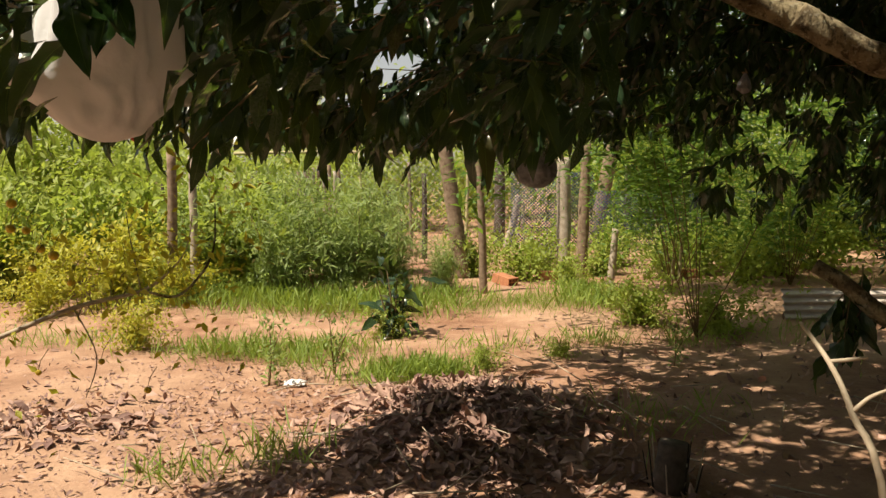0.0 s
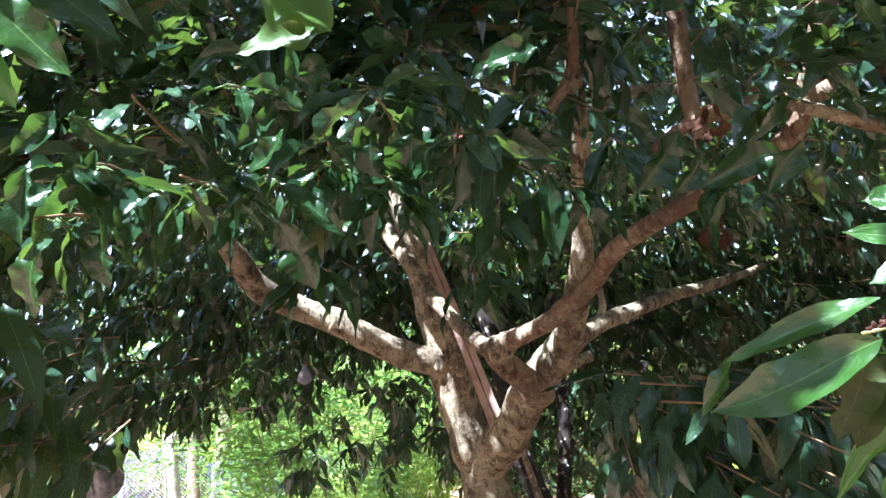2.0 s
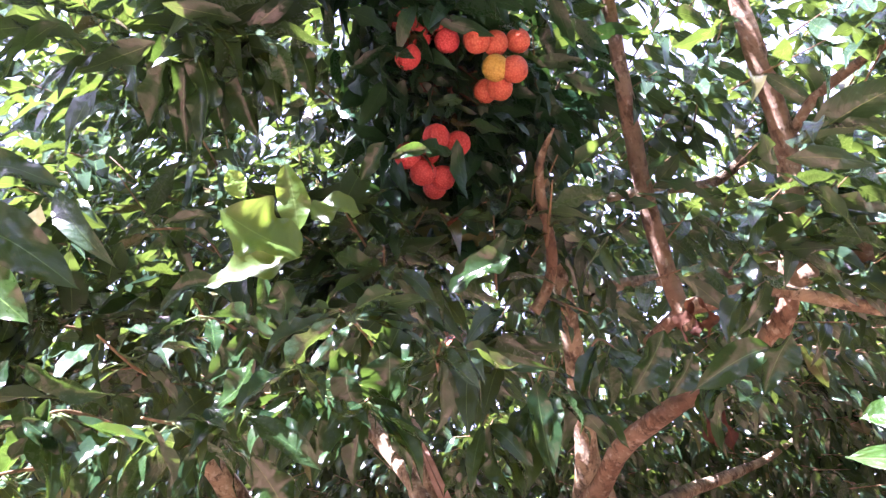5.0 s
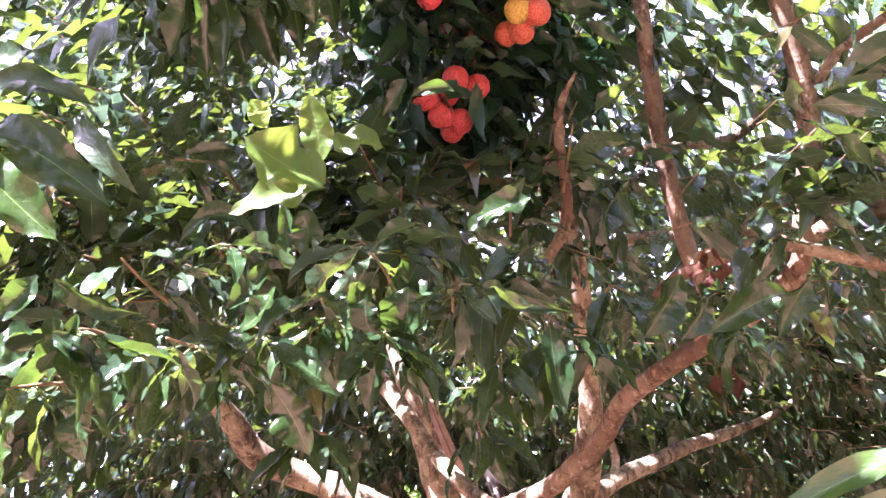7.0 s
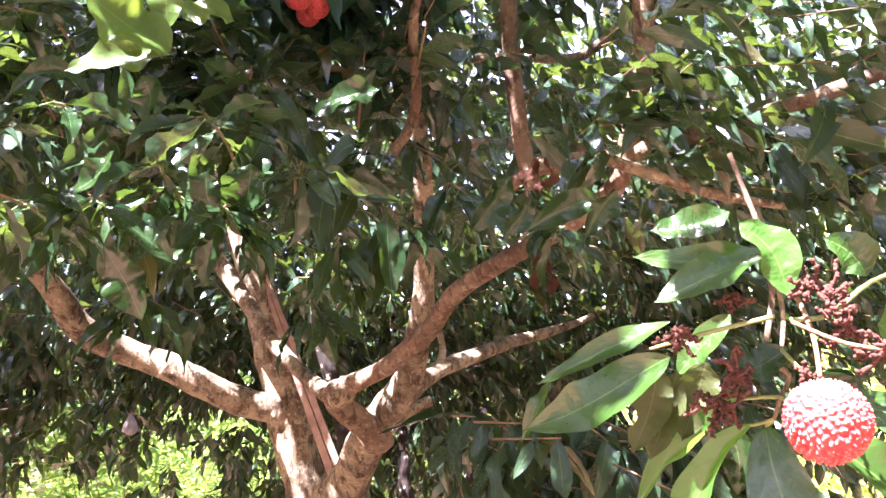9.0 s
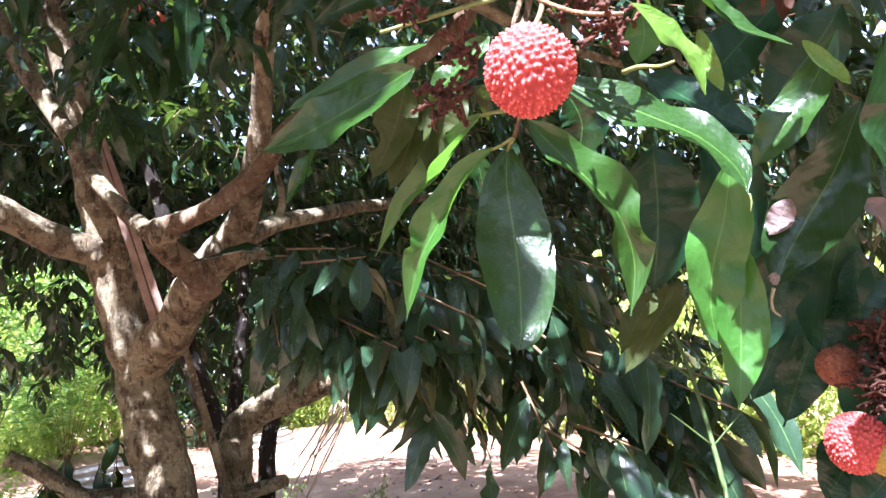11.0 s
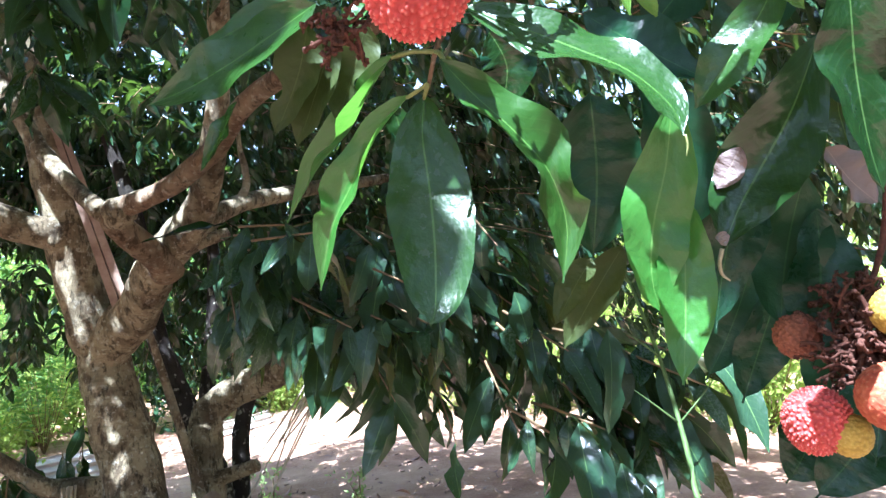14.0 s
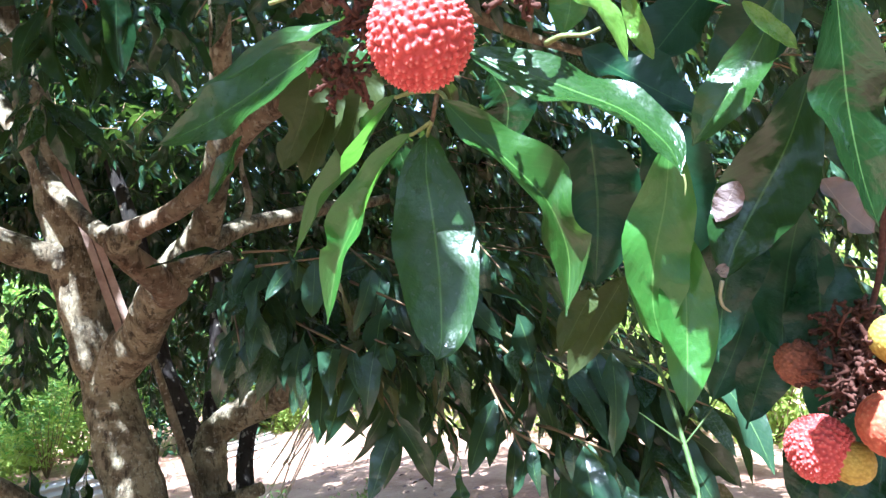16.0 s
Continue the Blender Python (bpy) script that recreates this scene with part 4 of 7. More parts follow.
def long_leaf(mid, width, roll=0, material=None, front=(-0.72, -0.55, 0.42), wave=0.14, fold=0.35, bite=None):
    """One leaf along a bent midrib, with a rippled rim, a drawn-out tip and, where it is eaten, a bite (from, to, side, depth)."""
    mid = [Vector(p) for p in mid]
    front = Vector(front).normalized()
    segs, across = 30, 4
    verts, uvs, faces = [], [], []
    seed = mid[0].x * 91 + mid[-1].y * 57
    n = len(mid) - 1

    def along(v):
        f = min(v * n, n - 1e-6)
        k, t = int(f), f - int(f)
        a, b, c, d = mid[max(k - 1, 0)], mid[k], mid[k + 1], mid[min(k + 2, n)]
        return 0.5 * (2 * b + (c - a) * t + (2 * a - 5 * b + 4 * c - d) * t * t + (3 * b - a - 3 * c + d) * t ** 3)

    for i in range(segs + 1):
        v = i / segs
        p = along(v)
        d = (along(min(v + 0.02, 1)) - along(max(v - 0.02, 0))).normalized()
        x = d.cross(front).normalized()
        x = Matrix.Rotation(radians(roll + 12 * math.sin(v * 5 + seed)), 3, d) @ x
        z = x.cross(d)
        s = min(1.0, max(0.0, (v - 0.02) / 0.93))
        w = 0.5 * width * (math.sin(math.pi * s ** 0.94) ** 0.84 if 0 < s < 1 else 0.0) + 0.0006
        for j in range(-across, across + 1):
            u = j / across
            side = 1 if u > 0 else -1
            reach = 1 + 0.05 * noise.noise(Vector((v * 9, side * 2, seed))) + 0.02 * noise.noise(Vector((v * 40, side * 3, seed)))
            if bite and side == bite[2] and bite[0] < v < bite[1]:
                reach *= 1 - bite[3] * math.sin(math.pi * (v - bite[0]) / (bite[1] - bite[0])) ** 0.5
            h = abs(u) ** 1.5 * w * fold + abs(u) ** 2 * w * wave * (1.7 * math.sin(v * 10 + seed + 2.1 * (u > 0)) + 0.7 * math.sin(v * 23 + seed * 2 + 3 * (u > 0)))
            h += 0.03 * w * math.sin(v * 62 - 7 * abs(u)) * min(1.0, 3 * abs(u)) * (1 - abs(u))
            verts.append(p + x * (u * w * reach) + z * h)
            uvs.append((0.5 + 0.5 * u, v))
    cols = 2 * across + 1
    for i in range(segs):
        for j in range(cols - 1):
            a = i * cols + j
            faces.append((a, a + 1, a + 1 + cols, a + cols))
    return from_arrays("leaf", verts, faces, material or LEAF_NEAR, tree, True, uvs)


def rosette(at, n, size, droop, material, seed):
    """A shoot tip: wavy leaves on short stalks round the end of a twig."""
    g = random.Random(seed)
    at = Vector(at)
    back = at + Vector((g.uniform(0.02, 0.07), g.uniform(0.05, 0.1), g.uniform(-0.02, 0.05)))
    tube("twig", [(*(back + Vector((0.05, 0.09, 0.01))), 0.0024), (*back, 0.002), (*at, 0.0012)], TWIG, tree, 6, 0.1, seed, 3)
    for k in range(n):
        a = k * 2.4 + g.uniform(-0.4, 0.4)
        way = Vector((math.cos(a), 0.75 * math.sin(a) - 0.15, g.uniform(-0.3, 0.55) - droop)).normalized()
        root = at.lerp(back, g.uniform(0, 0.9))
        start = root + way * g.uniform(0.008, 0.018)
        tube("leaf_stalk", [(*root, 0.0009), (*start, 0.0008)], GREEN_STEM, tree, 5, 0, 0, 1)
        up = Vector((g.uniform(-0.6, 0.6), g.uniform(-0.9, 0.3), 0.9))
        x = way.cross(up).normalized()
        m = Matrix((x, way, x.cross(way))).transposed().to_4x4()
        ob = new("leaf", rosette_meshes[material][g.randrange(len(WAVY))])
        under(ob, tree)
        ob.matrix_basis = Matrix.Translation(start) @ m @ Matrix.Scale(size * g.uniform(0.7, 1.15), 4)


rosette_meshes = {}
for m in (LEAF_MID, LEAF):
    rosette_meshes[m] = []
    for tv, tf, tu in WAVY:
        ob = from_arrays("leaf", tv, tf, m, tree, True, tu)
        rosette_meshes[m].append(ob.data)
        bpy.data.objects.remove(ob)
SHOOTS = [(0.535, 0.652, 1.623, 14, 0.085, 0.35), (0.262, 0.656, 1.521, 13, 0.075, 0.55), (0.489, 0.675, 1.576, 12, 0.085, 0.6), (0.675, 0.704, 1.607, 13, 0.095, 0.5), (0.867, 0.773, 1.572, 11, 0.1, 0.8), (0.573, 0.707, 1.540, 11, 0.09, 0.9), (0.346, 0.682, 1.525, 12, 0.08, 0.6), (0.438, 0.721, 1.540, 11, 0.085, 0.8), (0.777, 0.799, 1.546, 11, 0.1, 1.0), (0.311, 0.749, 1.633, 11, 0.075, 0.3), (0.410, 0.745, 1.654, 10, 0.08, 0.4), (0.973, 0.754, 1.620, 9, 0.1, 0.8), (0.223, 0.652, 1.472, 10, 0.07, 0.8), (1.046, 0.630, 1.530, 10, 0.1, 0.6), (0.639, 0.712, 1.713, 10, 0.085, 0.5), (0.376, 0.869, 1.829, 10, 0.085, 0.2), (0.534, 0.881, 1.480, 9, 0.1, 1.1), (0.825, 0.967, 1.476, 9, 0.11, 1.2), (0.807, 0.840, 2.088, 9, 0.08, 0.5), (0.905, 0.731, 2.181, 9, 0.08, 0.5), (0.753, 0.757, 2.225, 9, 0.085, 0.6), (0.846, 0.941, 2.071, 8, 0.08, 0.7)]
for k, (x, y, z, n, size, droop) in enumerate(SHOOTS):
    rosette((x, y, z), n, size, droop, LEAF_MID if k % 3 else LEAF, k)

# large leaves round the single fruit and over the path
# a young shoot with a broad wavy leaf, and sunlit leaves beside the path
long_leaf([(0.493, 0.628, 1.674), (0.451, 0.630, 1.693), (0.411, 0.627, 1.718)], 0.0727, front=(-0.64, -0.69, 0.35), material=LEAF_YOUNG, wave=0.2)
long_leaf([(0.493, 0.629, 1.670), (0.447, 0.652, 1.664), (0.404, 0.674, 1.654)], 0.0422, front=(-0.64, -0.69, 0.35), material=LEAF_YOUNG, wave=0.22, fold=0.5)
long_leaf([(0.500, 0.653, 1.713), (0.494, 0.641, 1.750), (0.484, 0.629, 1.785)], 0.0359, front=(-0.64, -0.69, 0.35), material=LEAF_YOUNG, wave=0.16)
long_leaf([(0.512, 0.642, 1.724), (0.539, 0.635, 1.734), (0.567, 0.633, 1.730)], 0.0463, front=(-0.64, -0.69, 0.35), material=LEAF_YOUNG, wave=0.16)
long_leaf([(0.451, 0.681, 1.769), (0.442, 0.678, 1.785), (0.433, 0.676, 1.800)], 0.0241, front=(-0.64, -0.69, 0.35), material=LEAF_FRESH)
long_leaf([(0.470, 0.650, 1.651), (0.480, 0.655, 1.631), (0.476, 0.668, 1.607)], 0.0353, front=(-0.64, -0.69, 0.35), material=LEAF_MID, wave=0.25)
long_leaf([(0.164, 0.652, 1.698), (0.208, 0.652, 1.647), (0.252, 0.648, 1.601)], 0.046, front=(-0.64, -0.69, 0.35), wave=0.25)
long_leaf([(0.167, 0.589, 1.671), (0.230, 0.568, 1.641), (0.287, 0.559, 1.592)], 0.0411, front=(-0.64, -0.69, 0.35), material=LEAF_MID, wave=0.25)
long_leaf([(0.189, 0.588, 1.700), (0.226, 0.565, 1.705), (0.271, 0.551, 1.680)], 0.0264, front=(-0.64, -0.69, 0.35), material=LEAF_MID, wave=0.3)
long_leaf([(0.183, 0.503, 1.572), (0.201, 0.508, 1.538), (0.214, 0.514, 1.511)], 0.0191, front=(-0.64, -0.69, 0.35), material=LEAF_SUNLIT, wave=0.3)
long_leaf([(0.163, 0.604, 1.749), (0.203, 0.587, 1.738), (0.236, 0.565, 1.745)], 0.0292, front=(-0.64, -0.69, 0.35), material=LEAF_MID, wave=0.3)
long_leaf([(0.237, 0.634, 1.491), (0.216, 0.639, 1.482), (0.192, 0.649, 1.460)], 0.0234, front=(-0.64, -0.69, 0.35), material=LEAF_MID, wave=0.28)
long_leaf([(0.224, 0.640, 1.442), (0.220, 0.653, 1.418), (0.224, 0.665, 1.389)], 0.0256, front=(-0.64, -0.69, 0.35), material=LEAF_NEAR, wave=0.25)
long_leaf([(0.252, 0.639, 1.515), (0.273, 0.636, 1.497), (0.295, 0.630, 1.484)], 0.0189, front=(-0.64, -0.69, 0.35), material=LEAF_MID, wave=0.3)
long_leaf([(0.277, 0.650, 1.462), (0.275, 0.663, 1.437), (0.281, 0.671, 1.414)], 0.0259, front=(-0.64, -0.69, 0.35), material=LEAF_MID, wave=0.25)
long_leaf([(0.465, 0.782, 1.509), (0.489, 0.785, 1.472), (0.509, 0.794, 1.429)], 0.0438, front=(-0.64, -0.69, 0.35), material=LEAF_DARK, wave=0.3)
long_leaf([(0.607, 0.700, 1.594), (0.607, 0.716, 1.558), (0.602, 0.735, 1.524)], 0.0570, front=(-0.64, -0.69, 0.35), material=LEAF_MID, wave=0.35)
long_leaf([(0.553, 0.700, 1.577), (0.556, 0.709, 1.553), (0.568, 0.715, 1.530)], 0.0325, front=(-0.64, -0.69, 0.35), material=LEAF_MID, wave=0.25)
long_leaf([(0.555, 0.740, 1.544), (0.552, 0.755, 1.516), (0.546, 0.773, 1.485)], 0.0384, front=(-0.64, -0.69, 0.35), material=LEAF_MID, wave=0.35)
long_leaf([(0.454, 0.691, 1.584), (0.441, 0.709, 1.561), (0.416, 0.732, 1.544)], 0.0283, front=(-0.64, -0.69, 0.35), material=LEAF_DARK, wave=0.3)
long_leaf([(0.763, 0.650, 1.696), (0.727, 0.674, 1.689), (0.695, 0.702, 1.668)], 0.0364, front=(-0.64, -0.69, 0.35), material=LEAF_DARK, wave=0.3)
# leaves above the single fruit
long_leaf([(0.656, 0.153, 1.339), (0.631, 0.179, 1.339), (0.604, 0.204, 1.347)], 0.0184)
long_leaf([(0.647, 0.149, 1.334), (0.625, 0.173, 1.327), (0.605, 0.196, 1.318)], 0.0235, roll=10)
long_leaf([(0.661, 0.170, 1.369), (0.643, 0.189, 1.364), (0.627, 0.205, 1.365)], 0.0212)
long_leaf([(0.629, 0.148, 1.353), (0.642, 0.140, 1.334), (0.648, 0.140, 1.309)], 0.0242, material=LEAF_SUNLIT)
long_leaf([(0.697, 0.117, 1.317), (0.691, 0.120, 1.331), (0.680, 0.128, 1.342)], 0.0241)
long_leaf([(0.782, 0.128, 1.335), (0.788, 0.115, 1.360), (0.801, 0.095, 1.389)], 0.0434, material=LEAF_DARK)
long_leaf([(0.688, 0.086, 1.303), (0.702, 0.076, 1.287), (0.717, 0.064, 1.273), (0.737, 0.047, 1.264)], 0.0177, roll=-20)
long_leaf([(0.641, 0.084, 1.272), (0.652, 0.076, 1.260), (0.661, 0.069, 1.248), (0.668, 0.066, 1.231)], 0.0127, material=LEAF_FRESH, roll=-20)
long_leaf([(0.867, 0.115, 1.334), (0.877, 0.097, 1.364), (0.896, 0.072, 1.389)], 0.0527, material=LEAF_DARK)
long_leaf([(0.694, 0.172, 1.285), (0.682, 0.185, 1.277), (0.666, 0.203, 1.272)], 0.0237, material=LEAF_DARK)
long_leaf([(0.726, 0.120, 1.307), (0.729, 0.120, 1.290), (0.728, 0.126, 1.274)], 0.0199, material=LEAF_SUNLIT)
# withered leaves hanging from a broken shoot
long_leaf([(0.689, 0.018, 1.344), (0.667, 0.041, 1.343), (0.650, 0.058, 1.342)], 0.0186, material=LEAF_RUST, wave=0.5, fold=0.9)
long_leaf([(0.683, 0.032, 1.340), (0.675, 0.045, 1.332), (0.672, 0.058, 1.308)], 0.0162, material=LEAF_DEAD, wave=0.6, fold=1.2, roll=30)
long_leaf([(0.684, 0.025, 1.337), (0.676, 0.039, 1.311), (0.680, 0.042, 1.282), (0.684, 0.043, 1.265)], 0.0196, material=LEAF_RUST, wave=0.6, fold=1.0, roll=-25)
long_leaf([(0.689, 0.035, 1.332), (0.683, 0.046, 1.311), (0.678, 0.056, 1.292)], 0.0136, material=LEAF_DEAD, wave=0.6, fold=1.2)
long_leaf([(0.698, 0.030, 1.317), (0.697, 0.036, 1.293), (0.701, 0.040, 1.264)], 0.0191, material=LEAF_DEAD, wave=0.5, fold=0.9)
tube("twig", [(0.6697, 0.1661, 1.4070, 0.0016), (0.6663, 0.1611, 1.3827, 0.0016), (0.6576, 0.1507, 1.3431, 0.0016), (0.6546, 0.1484, 1.3062, 0.0014), (0.6453, 0.1490, 1.2834, 0.0012)], BARK_RED, tree, 7, 0.15, 3, 4)
tube("twig", [(0.6482, 0.1427, 1.2971, 0.0015), (0.6575, 0.1263, 1.2962, 0.0015), (0.6892, 0.1118, 1.3128, 0.0013), (0.7097, 0.0898, 1.3180, 0.0009)], STALK, tree, 7, 0.15, 5, 4)
tube("twig", [(0.6192, 0.2159, 1.2944, 0.0010), (0.6326, 0.1871, 1.2979, 0.0012), (0.6471, 0.1501, 1.3007, 0.0014)], STALK, tree, 7, 0.15, 7, 4)
tube("twig", [(0.6393, 0.1377, 1.2950, 0.0012), (0.6447, 0.1146, 1.2788, 0.0012), (0.6482, 0.0913, 1.2711, 0.0010)], TWIG_TAN, tree, 7, 0.15, 8, 4)
long_leaf([(0.401, 0.717, 2.032), (0.428, 0.739, 1.959), (0.423, 0.777, 1.891)], 0.0434, front=(-0.64, -0.69, 0.35), material=LEAF_DARK, wave=0.3)
long_leaf([(0.469, 0.727, 2.060), (0.488, 0.748, 1.998), (0.484, 0.784, 1.932)], 0.0383, front=(-0.64, -0.69, 0.35), material=LEAF_DARK, wave=0.3)
long_leaf([(0.504, 0.711, 2.051), (0.513, 0.736, 1.994), (0.524, 0.756, 1.942)], 0.0339, front=(-0.64, -0.69, 0.35), material=LEAF_DARK, wave=0.3)
long_leaf([(0.386, 0.811, 2.111), (0.384, 0.844, 2.049), (0.392, 0.872, 1.986)], 0.0325, front=(-0.64, -0.69, 0.35), material=LEAF_DARK, wave=0.3)
long_leaf([(0.529, 0.684, 2.027), (0.547, 0.695, 1.986), (0.556, 0.710, 1.947)], 0.0303, front=(-0.64, -0.69, 0.35), material=LEAF_DARK, wave=0.3)
long_leaf([(0.461, 0.795, 2.132), (0.470, 0.820, 2.074), (0.470, 0.849, 2.018)], 0.0445, front=(-0.64, -0.69, 0.35), material=LEAF_DARK, wave=0.3)
long_leaf([(0.361, 0.864, 2.159), (0.355, 0.893, 2.109), (0.364, 0.915, 2.057)], 0.0324, front=(-0.64, -0.69, 0.35), material=LEAF_DARK, wave=0.3)
# leaves hanging before the near bag
long_leaf([(-0.440, 0.926, 1.367), (-0.433, 0.920, 1.301), (-0.414, 0.914, 1.234)], 0.0384, front=(0.0, -0.9, 0.3), material=LEAF_DARK, wave=0.25)
long_leaf([(-0.397, 0.927, 1.374), (-0.394, 0.922, 1.321), (-0.407, 0.916, 1.258)], 0.0398, front=(0.0, -0.9, 0.3), material=LEAF_DARK, wave=0.25)
long_leaf([(-0.420, 0.927, 1.374), (-0.384, 0.922, 1.321), (-0.362, 0.917, 1.271)], 0.0331, front=(0.0, -0.9, 0.3), material=LEAF_DARK, wave=0.25)
long_leaf([(-0.457, 0.927, 1.380), (-0.420, 0.924, 1.341), (-0.387, 0.920, 1.301)], 0.0530, front=(0.0, -0.9, 0.3), material=LEAF_DARK, wave=0.25)
# leaves added overhead out of view to shade those below, one notched for sun
long_leaf([(0.347, 0.019, 1.917), (0.335, 0.012, 1.859), (0.318, 0.001, 1.792)], 0.062, front=(0.3, 0.2, 0.9), bite=(0.45, 0.75, 1, 0.8))
long_leaf([(0.331, 0.055, 1.929), (0.306, 0.118, 1.903), (0.283, 0.170, 1.885)], 0.060, front=(0.3, 0.2, 0.9))
long_leaf([(0.460, -0.025, 1.837), (0.465, -0.014, 1.788), (0.464, -0.006, 1.737)], 0.070, front=(0.3, 0.2, 0.9))
long_leaf([(0.493, -0.131, 1.831), (0.488, -0.110, 1.790), (0.480, -0.093, 1.758)], 0.065, front=(0.3, 0.2, 0.9))
long_leaf([(0.545, -0.112, 1.753), (0.542, -0.102, 1.709), (0.530, -0.096, 1.648)], 0.080, front=(0.3, 0.2, 0.9))
long_leaf([(0.669, 0.238, 1.292), (0.663, 0.261, 1.284), (0.651, 0.292, 1.271), (0.642, 0.318, 1.263), (0.632, 0.346, 1.258)], 0.0351, roll=-12, fold=0.25)
long_leaf([(0.699, 0.253, 1.318), (0.679, 0.301, 1.306), (0.658, 0.350, 1.290)], 0.0184, roll=10)
long_leaf([(0.691, 0.208, 1.260), (0.697, 0.234, 1.246), (0.706, 0.260, 1.233), (0.709, 0.293, 1.218), (0.707, 0.322, 1.189)], 0.0215, roll=10, fold=0.9, material=LEAF_SUNLIT)
long_leaf([(0.708, 0.214, 1.243), (0.706, 0.238, 1.227), (0.706, 0.261, 1.203), (0.705, 0.281, 1.178), (0.708, 0.297, 1.145)], 0.0240, roll=8, fold=0.7, bite=(0.62, 0.7, 1, 0.5), material=LEAF_SUNLIT)
long_leaf([(0.714, 0.208, 1.243), (0.706, 0.205, 1.219), (0.702, 0.200, 1.190), (0.694, 0.193, 1.160), (0.686, 0.189, 1.131), (0.681, 0.189, 1.121)], 0.0424, wave=0.08, fold=0.18)
long_leaf([(0.660, 0.136, 1.255), (0.671, 0.117, 1.243), (0.682, 0.097, 1.230), (0.691, 0.080, 1.218), (0.697, 0.067, 1.202), (0.696, 0.062, 1.188)], 0.0295, roll=-15, fold=0.22)
long_leaf([(0.688, 0.174, 1.248), (0.701, 0.165, 1.230), (0.717, 0.154, 1.211), (0.735, 0.148, 1.191), (0.746, 0.148, 1.165), (0.745, 0.153, 1.136)], 0.0349, roll=-8, bite=(0.56, 0.72, -1, 0.85), fold=0.45)
long_leaf([(0.785, 0.148, 1.240), (0.791, 0.152, 1.196), (0.793, 0.161, 1.149)], 0.0494, material=LEAF_SHADED, roll=5)
long_leaf([(0.761, 0.092, 1.218), (0.762, 0.099, 1.188), (0.761, 0.108, 1.161), (0.761, 0.112, 1.136), (0.765, 0.111, 1.116)], 0.0340, roll=-10, wave=0.2, material=LEAF_SUNLIT)
long_leaf([(0.778, 0.097, 1.171), (0.773, 0.099, 1.143), (0.769, 0.101, 1.110), (0.761, 0.102, 1.082)], 0.0271, roll=8, material=LEAF_SUNLIT)
long_leaf([(0.768, 0.033, 1.275), (0.760, 0.046, 1.248), (0.752, 0.057, 1.231), (0.749, 0.068, 1.218), (0.747, 0.076, 1.209)], 0.0224)
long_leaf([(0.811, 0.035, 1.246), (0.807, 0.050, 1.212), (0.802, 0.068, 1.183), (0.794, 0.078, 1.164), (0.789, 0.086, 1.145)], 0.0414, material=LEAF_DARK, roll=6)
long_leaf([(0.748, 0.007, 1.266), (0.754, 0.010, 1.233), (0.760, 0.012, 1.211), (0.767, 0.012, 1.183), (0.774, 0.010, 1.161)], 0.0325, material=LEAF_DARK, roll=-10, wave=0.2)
long_leaf([(0.704, 0.080, 1.274), (0.707, 0.077, 1.256), (0.711, 0.074, 1.243)], 0.0077, material=LEAF_FRESH, roll=25)
long_leaf([(0.748, 0.045, 1.268), (0.755, 0.035, 1.253), (0.758, 0.028, 1.243)], 0.0074, material=LEAF_FRESH, roll=20)
long_leaf([(0.676, 0.253, 1.289), (0.678, 0.267, 1.263), (0.675, 0.287, 1.233)], 0.0265, material=LEAF_OLIVE, bite=(0.55, 0.75, 1, 0.5))
long_leaf([(0.698, 0.231, 1.286), (0.700, 0.245, 1.265), (0.700, 0.263, 1.237)], 0.0292, material=LEAF_OLIVE, bite=(0.5, 0.66, -1, 0.6))
long_leaf([(0.689, 0.248, 1.283), (0.688, 0.265, 1.254), (0.687, 0.283, 1.227)], 0.0236, material=LEAF_OLIVE)
long_leaf([(0.793, 0.073, 1.195), (0.791, 0.079, 1.185), (0.788, 0.085, 1.176)], 0.0136, material=LEAF_PALE, fold=0.1)
long_leaf([(0.840, 0.045, 1.194), (0.848, 0.038, 1.177), (0.858, 0.028, 1.163)], 0.0271, material=LEAF_PALE, fold=0.5)
long_leaf([(0.787, 0.086, 1.154), (0.788, 0.085, 1.151), (0.789, 0.084, 1.147)], 0.0062, material=LEAF_PALE, fold=0.1)
long_leaf([(0.751, 0.426, 1.297), (0.746, 0.442, 1.275), (0.739, 0.462, 1.249)], 0.0184, roll=15)
long_leaf([(0.775, 0.152, 1.148), (0.770, 0.160, 1.135), (0.762, 0.171, 1.114)], 0.0178, material=LEAF_OLIVE, roll=10)
long_leaf([(0.817, 0.154, 1.155), (0.808, 0.170, 1.130), (0.798, 0.189, 1.098)], 0.0220, material=LEAF_OLIVE)
long_leaf([(1.277, 1.212, 1.320), (1.211, 1.251, 1.309), (1.136, 1.302, 1.292)], 0.0391, material=LEAF_DARK, roll=50)
long_leaf([(0.728, 0.244, 1.248), (0.735, 0.245, 1.220), (0.735, 0.252, 1.196)], 0.0200, material=LEAF_DARK)
long_leaf([(0.724, 0.169, 1.268), (0.734, 0.167, 1.251), (0.737, 0.175, 1.230)], 0.0268, material=LEAF_DARK)
long_leaf([(0.717, 0.217, 1.316), (0.707, 0.239, 1.297), (0.700, 0.257, 1.281)], 0.0199)
tube("leaf_stalk", [(0.6984, 0.1850, 1.2571, 0.0013), (0.6920, 0.1953, 1.2586, 0.0012), (0.6912, 0.2085, 1.2590, 0.0010)], STALK, tree, 7, 0.1, 0, 4)
tube("leaf_stalk", [(0.6984, 0.1850, 1.2571, 0.0013), (0.6926, 0.1770, 1.2519, 0.0013), (0.6915, 0.1732, 1.2444, 0.0010)], STALK, tree, 7, 0.1, 1, 4)
